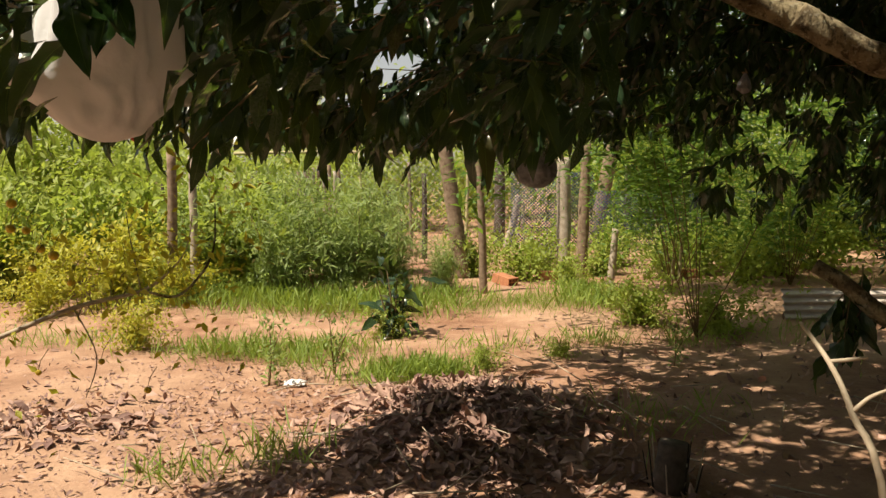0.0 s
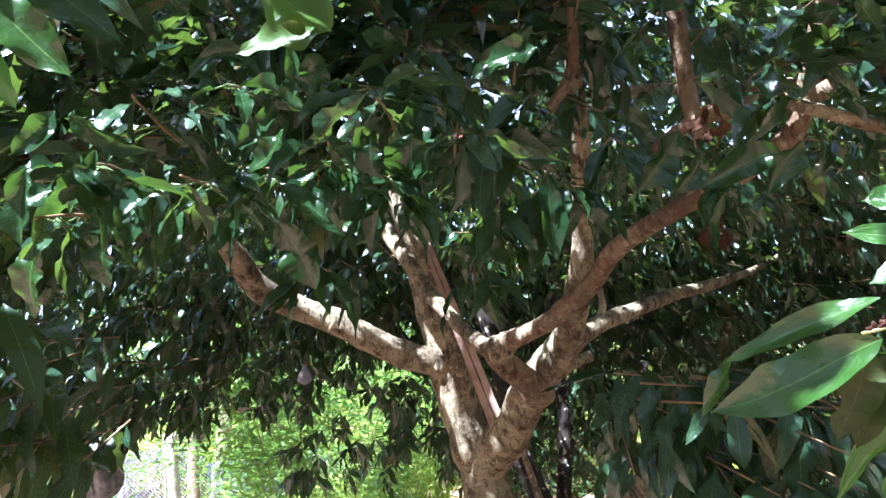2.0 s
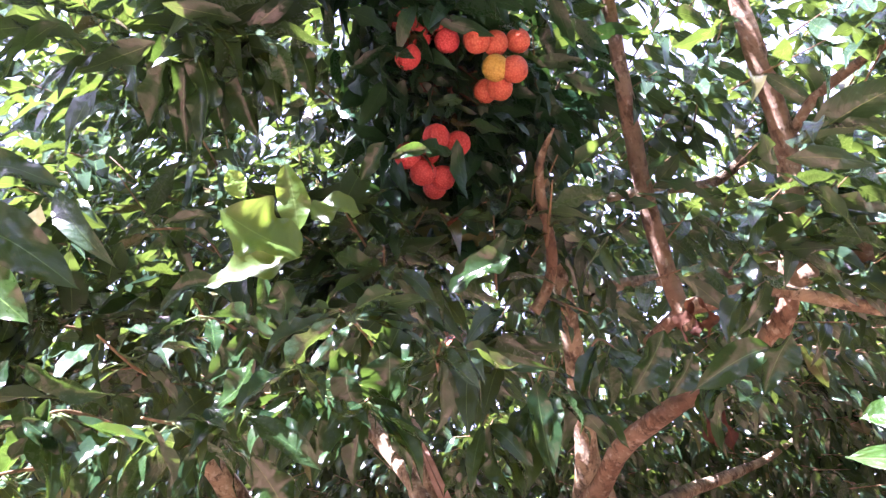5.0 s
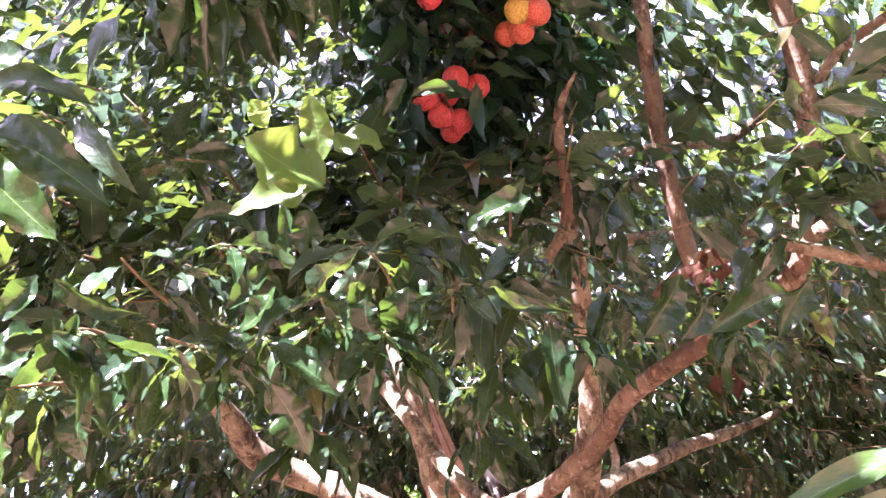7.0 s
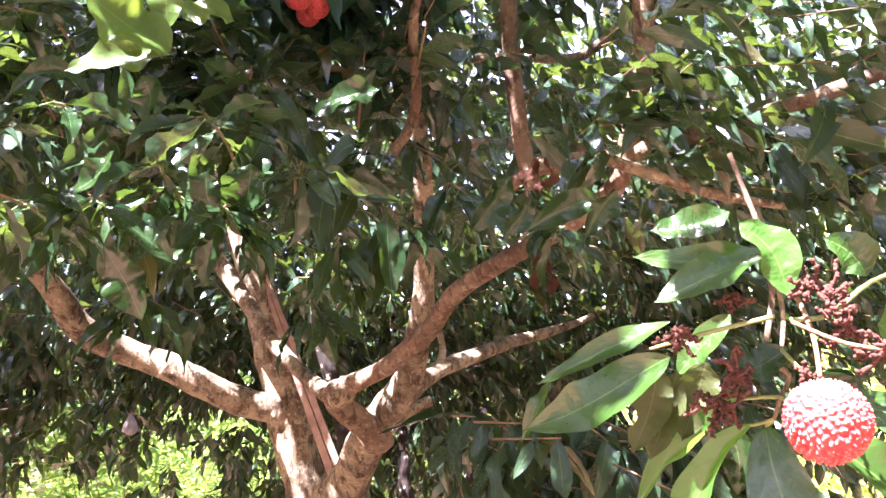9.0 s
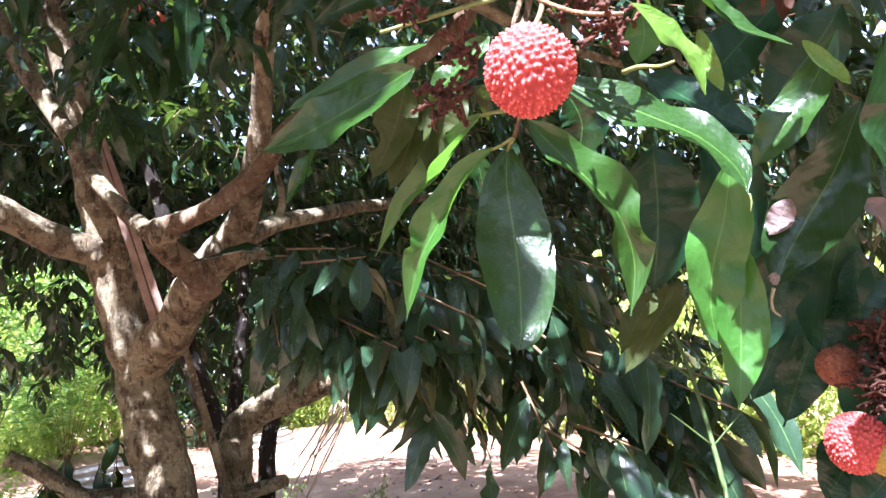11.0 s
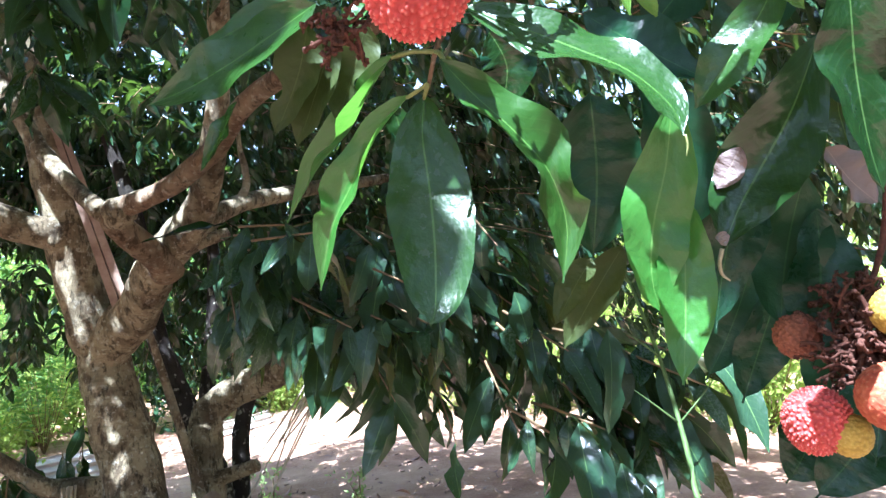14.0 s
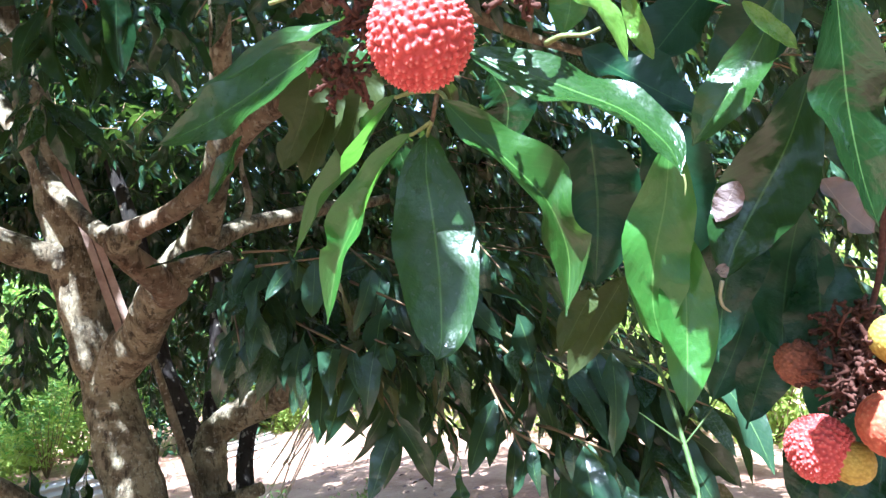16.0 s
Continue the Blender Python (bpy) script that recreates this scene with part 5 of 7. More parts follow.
tube("leaf_stalk", [(0.7040, 0.1955, 1.2448, 0.0012), (0.7047, 0.2042, 1.2428, 0.0011), (0.7075, 0.2148, 1.2420, 0.0010)], STALK, tree, 7, 0.1, 2, 4)
tube("leaf_stalk", [(0.7037, 0.1960, 1.2442, 0.0013), (0.7067, 0.2004, 1.2422, 0.0012), (0.7128, 0.2074, 1.2405, 0.0010)], STALK, tree, 7, 0.1, 3, 4)
tube("leaf_stalk", [(0.7887, 0.0861, 1.1459, 0.0012), (0.7879, 0.0879, 1.1387, 0.0010), (0.7889, 0.0875, 1.1330, 0.0008), (0.7916, 0.0849, 1.1296, 0.0004)], PALE_STALK, tree, 7, 0.1, 4, 4)
tube("leaf_stalk", [(0.6642, 0.1597, 1.2832, 0.0012), (0.6605, 0.1439, 1.2612, 0.0012), (0.6604, 0.1357, 1.2540, 0.0010)], STALK, tree, 7, 0.1, 5, 4)
tube("leaf_stalk", [(0.6962, 0.0616, 1.1884, 0.0006), (0.6968, 0.0613, 1.1844, 0.0005), (0.6966, 0.0622, 1.1800, 0.0002)], STALK, tree, 7, 0.1, 6, 4)
tube("leaf_stalk", [(0.7095, 0.1249, 1.2658, 0.0015), (0.7059, 0.1138, 1.2651, 0.0013), (0.7082, 0.1037, 1.2629, 0.0010), (0.7086, 0.0955, 1.2635, 0.0008)], STALK, tree, 7, 0.1, 7, 4)
blade((0.793, 0.151, 1.288), (0.814, 0.125, 1.264), (0.832, 0.097, 1.241), 0.0381, 0, LEAF_SHADED)
blade((0.803, 0.132, 1.254), (0.821, 0.116, 1.202), (0.826, 0.114, 1.157), 0.0406, 0, LEAF_SHADED)
blade((0.853, 0.084, 1.209), (0.851, 0.104, 1.155), (0.845, 0.116, 1.1), 0.0353, 0, LEAF_SHADED)
blade((0.881, 0.067, 1.187), (0.879, 0.082, 1.142), (0.875, 0.089, 1.096), 0.0405, 0, LEAF_SHADED)
blade((0.883, 0.064, 1.166), (0.883, 0.067, 1.12), (0.877, 0.075, 1.076), 0.0405, 10, LEAF_SHADED)
blade((0.968, 0.133, 1.137), (0.961, 0.148, 1.097), (0.949, 0.167, 1.059), 0.0309, 0, LEAF_SHADED)
blade((0.973, 0.117, 1.119), (0.965, 0.132, 1.08), (0.955, 0.145, 1.042), 0.0353, 0, LEAF_SHADED)
blade((0.729, 0.168, 1.27), (0.735, 0.167, 1.253), (0.736, 0.176, 1.233), 0.0278, 0, LEAF_SHADED)
blade((0.729, 0.248, 1.235), (0.736, 0.245, 1.218), (0.736, 0.25, 1.198), 0.0169, 0, LEAF_SHADED)
blade((0.855, 0.048, 1.318), (0.858, 0.075, 1.288), (0.855, 0.104, 1.265), 0.0405, 0, LEAF_SHADED)
blade((0.86, 0.079, 1.339), (0.859, 0.118, 1.309), (0.855, 0.146, 1.284), 0.0421, 0, LEAF_SHADED)
blade((1.004, 0.079, 1.122), (0.997, 0.089, 1.067), (0.986, 0.1, 1.017), 0.0548, 0, LEAF_SHADED)
blade((0.987, 0.054, 1.098), (0.98, 0.062, 1.046), (0.969, 0.069, 1), 0.0486, 10, LEAF_SHADED)
blade((1.019, 0.109, 1.039), (1.01, 0.12, 1.004), (0.998, 0.136, 0.977), 0.0431, 0, LEAF_SHADED)
blade((0.996, 0.069, 1.028), (0.987, 0.085, 1.003), (0.972, 0.11, 0.974), 0.0456, 0, LEAF_SHADED)
blade((1.043, 0.06, 1.052), (1.035, 0.064, 1.013), (1.022, 0.072, 0.964), 0.0535, 0, LEAF_SHADED)
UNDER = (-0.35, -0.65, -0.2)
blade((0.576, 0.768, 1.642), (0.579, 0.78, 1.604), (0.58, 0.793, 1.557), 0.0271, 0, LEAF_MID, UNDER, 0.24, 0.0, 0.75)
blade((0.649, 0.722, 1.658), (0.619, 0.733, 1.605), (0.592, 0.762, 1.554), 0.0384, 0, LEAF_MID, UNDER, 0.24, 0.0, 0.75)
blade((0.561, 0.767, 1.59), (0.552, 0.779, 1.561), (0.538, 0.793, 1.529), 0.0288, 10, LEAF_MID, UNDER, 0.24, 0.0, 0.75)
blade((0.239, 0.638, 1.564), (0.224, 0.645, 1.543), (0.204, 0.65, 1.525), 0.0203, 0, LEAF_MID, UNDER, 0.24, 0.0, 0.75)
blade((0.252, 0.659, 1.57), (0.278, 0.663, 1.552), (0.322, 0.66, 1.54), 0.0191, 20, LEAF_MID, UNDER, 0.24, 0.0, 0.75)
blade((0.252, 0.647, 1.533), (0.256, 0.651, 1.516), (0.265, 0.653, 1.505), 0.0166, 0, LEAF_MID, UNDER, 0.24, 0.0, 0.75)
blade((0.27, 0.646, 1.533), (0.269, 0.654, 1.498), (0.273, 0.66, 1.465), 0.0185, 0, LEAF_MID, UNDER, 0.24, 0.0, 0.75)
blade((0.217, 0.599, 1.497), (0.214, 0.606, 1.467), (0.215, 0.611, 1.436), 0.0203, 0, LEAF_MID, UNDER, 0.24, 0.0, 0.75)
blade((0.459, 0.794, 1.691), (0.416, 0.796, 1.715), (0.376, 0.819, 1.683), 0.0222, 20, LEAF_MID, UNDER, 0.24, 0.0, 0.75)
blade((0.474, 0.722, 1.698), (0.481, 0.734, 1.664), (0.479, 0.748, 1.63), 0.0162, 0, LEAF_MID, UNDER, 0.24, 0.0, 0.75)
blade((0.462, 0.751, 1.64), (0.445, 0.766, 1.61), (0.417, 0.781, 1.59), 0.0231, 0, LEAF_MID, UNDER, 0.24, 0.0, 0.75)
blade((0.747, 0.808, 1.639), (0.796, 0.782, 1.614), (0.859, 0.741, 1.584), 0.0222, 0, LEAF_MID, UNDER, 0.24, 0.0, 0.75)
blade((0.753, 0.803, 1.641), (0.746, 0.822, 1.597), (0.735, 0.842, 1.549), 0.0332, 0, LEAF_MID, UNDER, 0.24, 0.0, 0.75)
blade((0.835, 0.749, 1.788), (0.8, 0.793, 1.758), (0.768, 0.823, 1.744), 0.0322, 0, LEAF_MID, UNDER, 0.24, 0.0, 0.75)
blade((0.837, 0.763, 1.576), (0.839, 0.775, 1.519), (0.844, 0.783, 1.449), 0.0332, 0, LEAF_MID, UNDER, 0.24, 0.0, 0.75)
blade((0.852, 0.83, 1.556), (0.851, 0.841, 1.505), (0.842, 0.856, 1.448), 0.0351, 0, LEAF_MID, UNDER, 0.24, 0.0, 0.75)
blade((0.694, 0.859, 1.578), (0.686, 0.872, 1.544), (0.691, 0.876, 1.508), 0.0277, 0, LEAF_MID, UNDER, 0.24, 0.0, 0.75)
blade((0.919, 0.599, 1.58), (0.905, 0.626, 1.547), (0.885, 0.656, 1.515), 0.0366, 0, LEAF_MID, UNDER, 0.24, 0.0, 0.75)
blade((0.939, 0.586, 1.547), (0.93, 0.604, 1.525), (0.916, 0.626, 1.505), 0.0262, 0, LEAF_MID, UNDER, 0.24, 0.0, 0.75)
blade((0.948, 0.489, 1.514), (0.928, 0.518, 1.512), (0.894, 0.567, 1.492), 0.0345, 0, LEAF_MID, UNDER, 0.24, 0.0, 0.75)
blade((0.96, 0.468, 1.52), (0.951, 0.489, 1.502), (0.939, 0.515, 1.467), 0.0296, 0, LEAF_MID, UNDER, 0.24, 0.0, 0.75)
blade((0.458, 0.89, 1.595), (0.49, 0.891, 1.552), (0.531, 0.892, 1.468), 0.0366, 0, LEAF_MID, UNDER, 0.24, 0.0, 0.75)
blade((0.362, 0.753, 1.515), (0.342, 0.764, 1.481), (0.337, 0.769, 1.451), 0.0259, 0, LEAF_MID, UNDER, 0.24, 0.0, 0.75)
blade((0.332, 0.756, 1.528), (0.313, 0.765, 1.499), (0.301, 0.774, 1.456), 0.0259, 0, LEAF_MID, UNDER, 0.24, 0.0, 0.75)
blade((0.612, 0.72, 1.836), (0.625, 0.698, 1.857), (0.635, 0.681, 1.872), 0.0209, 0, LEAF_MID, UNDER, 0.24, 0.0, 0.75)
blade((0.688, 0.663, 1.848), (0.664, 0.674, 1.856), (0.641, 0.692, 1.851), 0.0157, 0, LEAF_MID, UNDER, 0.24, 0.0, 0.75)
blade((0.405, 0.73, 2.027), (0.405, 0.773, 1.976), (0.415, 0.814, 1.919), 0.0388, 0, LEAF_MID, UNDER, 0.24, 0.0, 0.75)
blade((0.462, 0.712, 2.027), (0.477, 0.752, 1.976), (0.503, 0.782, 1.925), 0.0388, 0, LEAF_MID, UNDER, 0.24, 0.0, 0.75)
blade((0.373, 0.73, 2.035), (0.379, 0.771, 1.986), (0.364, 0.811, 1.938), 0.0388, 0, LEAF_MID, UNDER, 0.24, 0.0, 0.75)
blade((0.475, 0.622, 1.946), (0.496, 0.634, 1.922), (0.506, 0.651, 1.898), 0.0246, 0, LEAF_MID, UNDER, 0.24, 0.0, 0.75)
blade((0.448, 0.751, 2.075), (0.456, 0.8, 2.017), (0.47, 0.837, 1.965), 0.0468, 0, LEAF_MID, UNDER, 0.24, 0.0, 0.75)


blade((1.206, 0.793, 1.722), (1.192, 0.822, 1.694), (1.198, 0.831, 1.653), 0.014, 40, LEAF_DEAD, (-0.6, -0.7, 0.1), 0.85, 0.5)
blade((1.209, 0.79, 1.721), (1.221, 0.791, 1.682), (1.215, 0.811, 1.65), 0.014, 40, LEAF_DEAD, (-0.6, -0.7, 0.1), 0.85, 0.5)
blade((1.2, 0.8, 1.72), (1.207, 0.81, 1.679), (1.21, 0.815, 1.657), 0.014, 40, LEAF_DEAD, (-0.6, -0.7, 0.1), 0.85, 0.5)
blade((1.227, 0.854, 1.568), (1.222, 0.868, 1.534), (1.229, 0.868, 1.487), 0.014, 40, LEAF_DEAD, (-0.6, -0.7, 0.1), 0.85, 0.5)
blade((1.232, 0.85, 1.557), (1.241, 0.848, 1.519), (1.242, 0.855, 1.474), 0.014, 40, LEAF_DEAD, (-0.6, -0.7, 0.1), 0.85, 0.5)
blade((0.278, 1.077, 1.866), (0.293, 1.082, 1.852), (0.305, 1.09, 1.834), 0.025, 40, LEAF_DEAD, (-0.6, -0.7, 0.1), 0.85, 0.5)


# ---- fruit ----
def lychee_arrays(r, rings=60, turns=96, bumps=420, depth=0.08):
    """A slightly heart-shaped fruit with pointed tubercles over its rind."""
    k = np.arange(bumps) + 0.5
    ph, th = np.arccos(1 - 2 * k / bumps), math.pi * (1 + 5 ** 0.5) * k
    c = np.stack([np.cos(th) * np.sin(ph), np.sin(th) * np.sin(ph), np.cos(ph)], 1)
    c = c + np.random.RandomState(bumps).normal(size=c.shape) * 0.75 / math.sqrt(bumps)
    c /= np.linalg.norm(c, axis=1, keepdims=True)
    verts = []
    for i in range(rings + 1):
        a = math.pi * i / rings
        for j in range(turns):
            b = 2 * math.pi * j / turns
            verts.append((math.sin(a) * math.cos(b), math.sin(a) * math.sin(b), math.cos(a)))
    v = np.array(verts)
    d = np.arccos(np.clip(v @ c.T, -1, 1)).min(1)
    cell = math.sqrt(4 * math.pi / bumps) * 0.62
    tip = np.clip(1 - d / cell, 0, 1)
    h = 1 + depth * tip ** 1.15
    shape = np.stack([v[:, 0], v[:, 1], v[:, 2] * np.where(v[:, 2] > 0, 0.95, 1.08)], 1)
    v = shape * (h * r)[:, None]
    faces = []
    for i in range(rings):
        for j in range(turns):
            a, b = i * turns + j, i * turns + (j + 1) % turns
            faces.append((a, a + turns, b + turns, b))
    return v, faces, tip


def panicle(at, spread, n, parent, drop=0.6, seed=1):
    """A dry brown fruit stalk: knobbly forked twigs."""
    g = random.Random(seed)
    pieces = []
    for _ in range(n):
        p = Vector(at)
        d = Vector((g.uniform(-1, 1), g.uniform(-1, 1), g.uniform(-1, 1) - drop)).normalized()
        path = [(*p, 0.0007)]
        for s in range(5):
            d = (d + 0.95 * Vector((g.uniform(-1, 1), g.uniform(-1, 1), g.uniform(-1, 1)))).normalized()
            p = p + d * spread / 5
            path.append((*p, g.uniform(0.0006, 0.0014)))
            for _ in range(2):
                q = p + Vector((g.uniform(-1, 1), g.uniform(-1, 1), g.uniform(-1, 1))).normalized() * spread * g.uniform(0.06, 0.16)
                m = (p + q) / 2 + Vector((g.uniform(-1, 1), g.uniform(-1, 1), g.uniform(-1, 1))) * spread * 0.03
                pieces.append(tube_arrays([(*p, 0.0004), (*m, g.uniform(0.0007, 0.0014)), (*q, g.uniform(0.0005, 0.0016))], 5, 0.35, g.random() * 9, 1))
        pieces.append(tube_arrays(path, 5, 0.2, seed, 2))
    v, f = joined(pieces)
    return from_arrays("fruit_stalk", v, f, DRY_STALK, parent, label="dry reddish-brown fruit stalk")


def fruit(at, r, mesh, parent, turn=0.0, tilt=0.0):
    ob = new("fruit", mesh)
    under(ob, parent)
    ob.matrix_basis = Matrix.Translation(at) @ Euler((tilt, 0.3 * tilt, turn)).to_matrix().to_4x4() @ Matrix.Scale(r, 4)
    return ob


def fruit_mesh(name, material, *more):
    v, f, tip = lychee_arrays(1.0, *more)
    ob = from_arrays(name, v, f, material)
    me = ob.data
    me.attributes.new("tip", "FLOAT", "POINT").data.foreach_set("value", tip)
    bpy.data.objects.remove(ob)
    return me


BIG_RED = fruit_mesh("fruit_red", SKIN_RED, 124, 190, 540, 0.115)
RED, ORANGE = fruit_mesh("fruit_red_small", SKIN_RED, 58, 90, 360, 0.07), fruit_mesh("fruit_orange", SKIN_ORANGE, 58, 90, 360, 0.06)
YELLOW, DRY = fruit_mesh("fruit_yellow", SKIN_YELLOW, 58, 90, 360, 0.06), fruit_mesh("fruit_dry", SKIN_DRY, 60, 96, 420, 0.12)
FRUIT_RED, FRUIT_ORANGE, FRUIT_YELLOW = [], [], []
FRUIT_RED += [(0.822, 0.862, 2.037), (0.865, 0.867, 2.033), (0.830, 0.911, 2.040), (0.808, 0.905, 1.992), (0.848, 0.910, 1.990), (0.847, 0.939, 1.990), (0.783, 0.899, 2.019)]
FRUIT_ORANGE += [(0.857, 0.737, 2.145), (0.894, 0.739, 2.148), (0.934, 0.730, 2.155), (0.918, 0.738, 2.098), (0.913, 0.780, 2.092), (0.903, 0.807, 2.105)]
FRUIT_YELLOW += [(0.891, 0.751, 2.106)]
FRUIT_RED += [(0.747, 0.766, 2.185), (0.800, 0.755, 2.195), (0.788, 0.798, 2.192), (0.762, 0.800, 2.144), (0.824, 0.771, 2.165)]

single = panicle((0.642, 0.195, 1.262), 0.024, 14, tree, 0.8, 3)
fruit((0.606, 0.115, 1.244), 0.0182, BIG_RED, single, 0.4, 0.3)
panicle((0.614, 0.191, 1.299), 0.016, 9, tree, 0.4, 30)
panicle((0.629, 0.168, 1.274), 0.017, 10, tree, 0.4, 31)
panicle((0.644, 0.171, 1.317), 0.013, 7, tree, 0.4, 32)
panicle((0.651, 0.122, 1.311), 0.019, 12, tree, 0.4, 33)
panicle((0.649, 0.115, 1.288), 0.017, 10, tree, 0.4, 34)
panicle((0.654, 0.099, 1.274), 0.019, 12, tree, 0.4, 35)
panicle((0.635, 0.135, 1.265), 0.012, 7, tree, 0.4, 36)
low = panicle((0.870, 0.048, 1.092), 0.034, 60, tree, 0.3, 11)
panicle((0.875, 0.038, 1.075), 0.028, 44, tree, 0.5, 13)
panicle((0.878, 0.050, 1.112), 0.024, 30, tree, 0.2, 14)
fruit((0.849, 0.068, 1.052), 0.0168, BIG_RED, low, 1.0, 0.2)
fruit((0.877, 0.081, 1.095), 0.0125, DRY, low, 2.0, 0.5)
fruit((0.842, 0.030, 1.066), 0.0165, ORANGE, low, 3.0, 0.3)
fruit((0.850, 0.053, 1.044), 0.011, YELLOW, low, 3.0, 0.3)
fruit((0.860, 0.026, 1.107), 0.013, YELLOW, low, 3.0, 0.3)
tube("fruit_stalk", [(0.90, 0.027, 1.20, 0.002), (0.891, 0.034, 1.143, 0.002), (0.868, 0.050, 1.095, 0.0018)], DRY_STALK, tree, 6)
bunch = panicle((0.862, 0.870, 2.191), 0.12, 14, tree, 1.0, 12)
for k, (group, me) in enumerate(((FRUIT_RED, RED), (FRUIT_ORANGE, ORANGE), (FRUIT_YELLOW, YELLOW))):
    for i, at in enumerate(group):
        fruit(at, 0.0215 - 0.0008 * (i % 3), me, bunch, i * 1.3 + k, 0.3 * (i % 4))
bunch_at = np.array([[0.985, 1.050, 2.277]] * 220) + npr.normal(size=(220, 3)) * [0.13, 0.10, 0.15]
bunch_at = bunch_at[bunch_at[:, 1] > 0.91]
bunch_at = np.concatenate([bunch_at, np.array([0.80, 0.87, 2.43]) + npr.uniform(-1, 1, (16, 3)) * [0.12, 0.12, 0.08], np.array([0.926, 0.940, 2.305]) + npr.normal(size=(44, 3)) * [0.13, 0.08, 0.08]])
# leaves added on the sun side of the bunch to shade the fruit
over = np.concatenate([np.array(c) + npr.normal(size=(k, 3)) * [0.07, 0.06, 0.03] for c, k in (((0.79, 0.72, 2.31), 26), ((0.71, 0.75, 2.33), 18), ((0.74, 0.84, 2.2), 14))])
bunch_at = np.concatenate([bunch_at, over])
b_at, b_turn, b_size, _ = sprigs(bunch_at, unit(len(bunch_at)) * [1, 1, 0.5], (0.07, 0.11), 7, 0.6)
b_mid = b_at + b_turn[:, :, 1] * b_size[:, None] * 0.5
# tuft trimmed by bearing from the camera to fit its view
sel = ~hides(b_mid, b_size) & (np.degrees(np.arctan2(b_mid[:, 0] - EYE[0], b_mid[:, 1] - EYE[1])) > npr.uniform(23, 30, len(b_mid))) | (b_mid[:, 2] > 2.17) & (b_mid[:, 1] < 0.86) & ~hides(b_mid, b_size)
leaf_cloud("leaf_tuft", b_at[sel], b_turn[sel], b_size[sel], LEAF_SHADED, tree)
for i, (x, y, z) in enumerate([(-1.0, 2.6, 1.33), (0.2, 3.3, 1.42), (1.3, 1.75, 2.05)]):
    hang = panicle((x, y, z), 0.08, 8, tree, 1.2, 20 + i)
    for j in range(4):
        fruit((x + rng.uniform(-0.05, 0.05), y + rng.uniform(-0.05, 0.05), z - 0.04 - rng.uniform(0, 0.05)), 0.018, (RED, ORANGE)[j % 2], hang, j, 0.3)


# ---- bags hung in the crown ----
def hung_bag(name, at, rx, ry, h, label, seed, material=None):
    bm = bmesh.new()
    bmesh.ops.create_uvsphere(bm, u_segments=64, v_segments=44, radius=1)
    g = np.random.RandomState(seed)
    flat = g.normal(size=(15, 3))
    flat /= np.linalg.norm(flat, axis=1, keepdims=True)
    deep = g.uniform(0.8, 1.0, 15)
    for v in bm.verts:
        z = v.co.z
        face = min([dk / c for dk, c in zip(deep, flat @ np.array(v.co)) if c > 0.1] + [1.12])
        k = (0.35 + 0.65 * (1 - max(0, z) ** 2)) if z > 0 else 1.0
        a = math.atan2(v.co.y, v.co.x)
        fold = 1 + 0.05 * math.sin(a * 6 + seed) * (0.4 + 0.6 * max(0, z)) + 0.16 * noise.noise(Vector((v.co.x * 1.6, v.co.y * 1.6, z * 1.6 + seed))) - 0.22 * abs(noise.noise(Vector((v.co.x * 2.6, v.co.y * 2.6, z * 1.4 + seed)))) - 0.1 * abs(noise.noise(Vector((v.co.x * 6.0 + 1.2 * z, v.co.y * 6.0, z * 2.6 - seed))))
        fold *= 0.3 + 0.7 * face
        fold *= 1 + 0.035 * math.sin(a * 17 + 3 * z + seed) * max(0.0, 0.6 + 0.4 * z)
        fold *= 1 + 0.34 * math.exp(-(((z + 0.2) / 0.36) ** 2)) * max(0.0, math.cos(a - 3.4)) ** 4 - 0.1 * math.exp(-(((z + 0.2) / 0.5) ** 2)) * max(0.0, math.cos(a - 4.2)) ** 8 - 0.14 * math.exp(-(((z + 0.75) / 0.35) ** 2)) * max(0.0, math.cos(a + 0.5)) ** 2
        v.co = Vector((v.co.x * rx * k * fold, v.co.y * ry * k * fold, z * h * (2.4 if z > 0 else 0.95))) + Vector(at)
    b = empty(name, at, label, "bag")
    part("cloth", bm, material or SACK, b)
    x, y, z = at
    tube("tie", [(x + 0.3 * rx * math.cos(k), y + 0.3 * ry * math.sin(k), z + h * 2.32, 0.003) for k in np.linspace(0, 6.2, 9)] + [(x, y, z + h * 2.9, 0.003)], TWIG, b, 5, 0, 0, 2)
    return b


hung_bag("fruit_bag", (-0.46, 1.06, 1.28), 0.112, 0.09, 0.118, "white cloth bag tied round a hanging fruit bunch", 1)
hung_bag("fruit_bag", (0.416, 3.40, 1.14), 0.095, 0.09, 0.07, "dirty translucent bag hanging round fruit in the crown", 5, RAG)
hung_bag("fruit_bag", (1.142, 2.95, 1.46), 0.026, 0.026, 0.024, "small grey-pink bag tied in the leaves", 9, RAG)


# ---- litter and low plants ----
def on_ground(n, cx, cy, sx, sy):
    p = np.stack([npr.normal(cx, sx, n), npr.normal(cy, sy, n), np.zeros(n)], 1)
    p[:, 2] = [ground_height(x, y) for x, y in p[:, :2]]
    return p


def litter(n, cx, cy, sx, sy, lift=0.03, size=(0.04, 0.10)):
    p = on_ground(n, cx, cy, sx, sy)
    p[:, 2] += npr.uniform(0.0, lift, n)
    way = unit(n) * [1, 1, 0.35]
    return p, axes(way, unit(n) * 0.5 + [0, 0, 1]), npr.uniform(*size, n)


def merge(*sets):
    return tuple(np.concatenate(x) for x in zip(*sets))


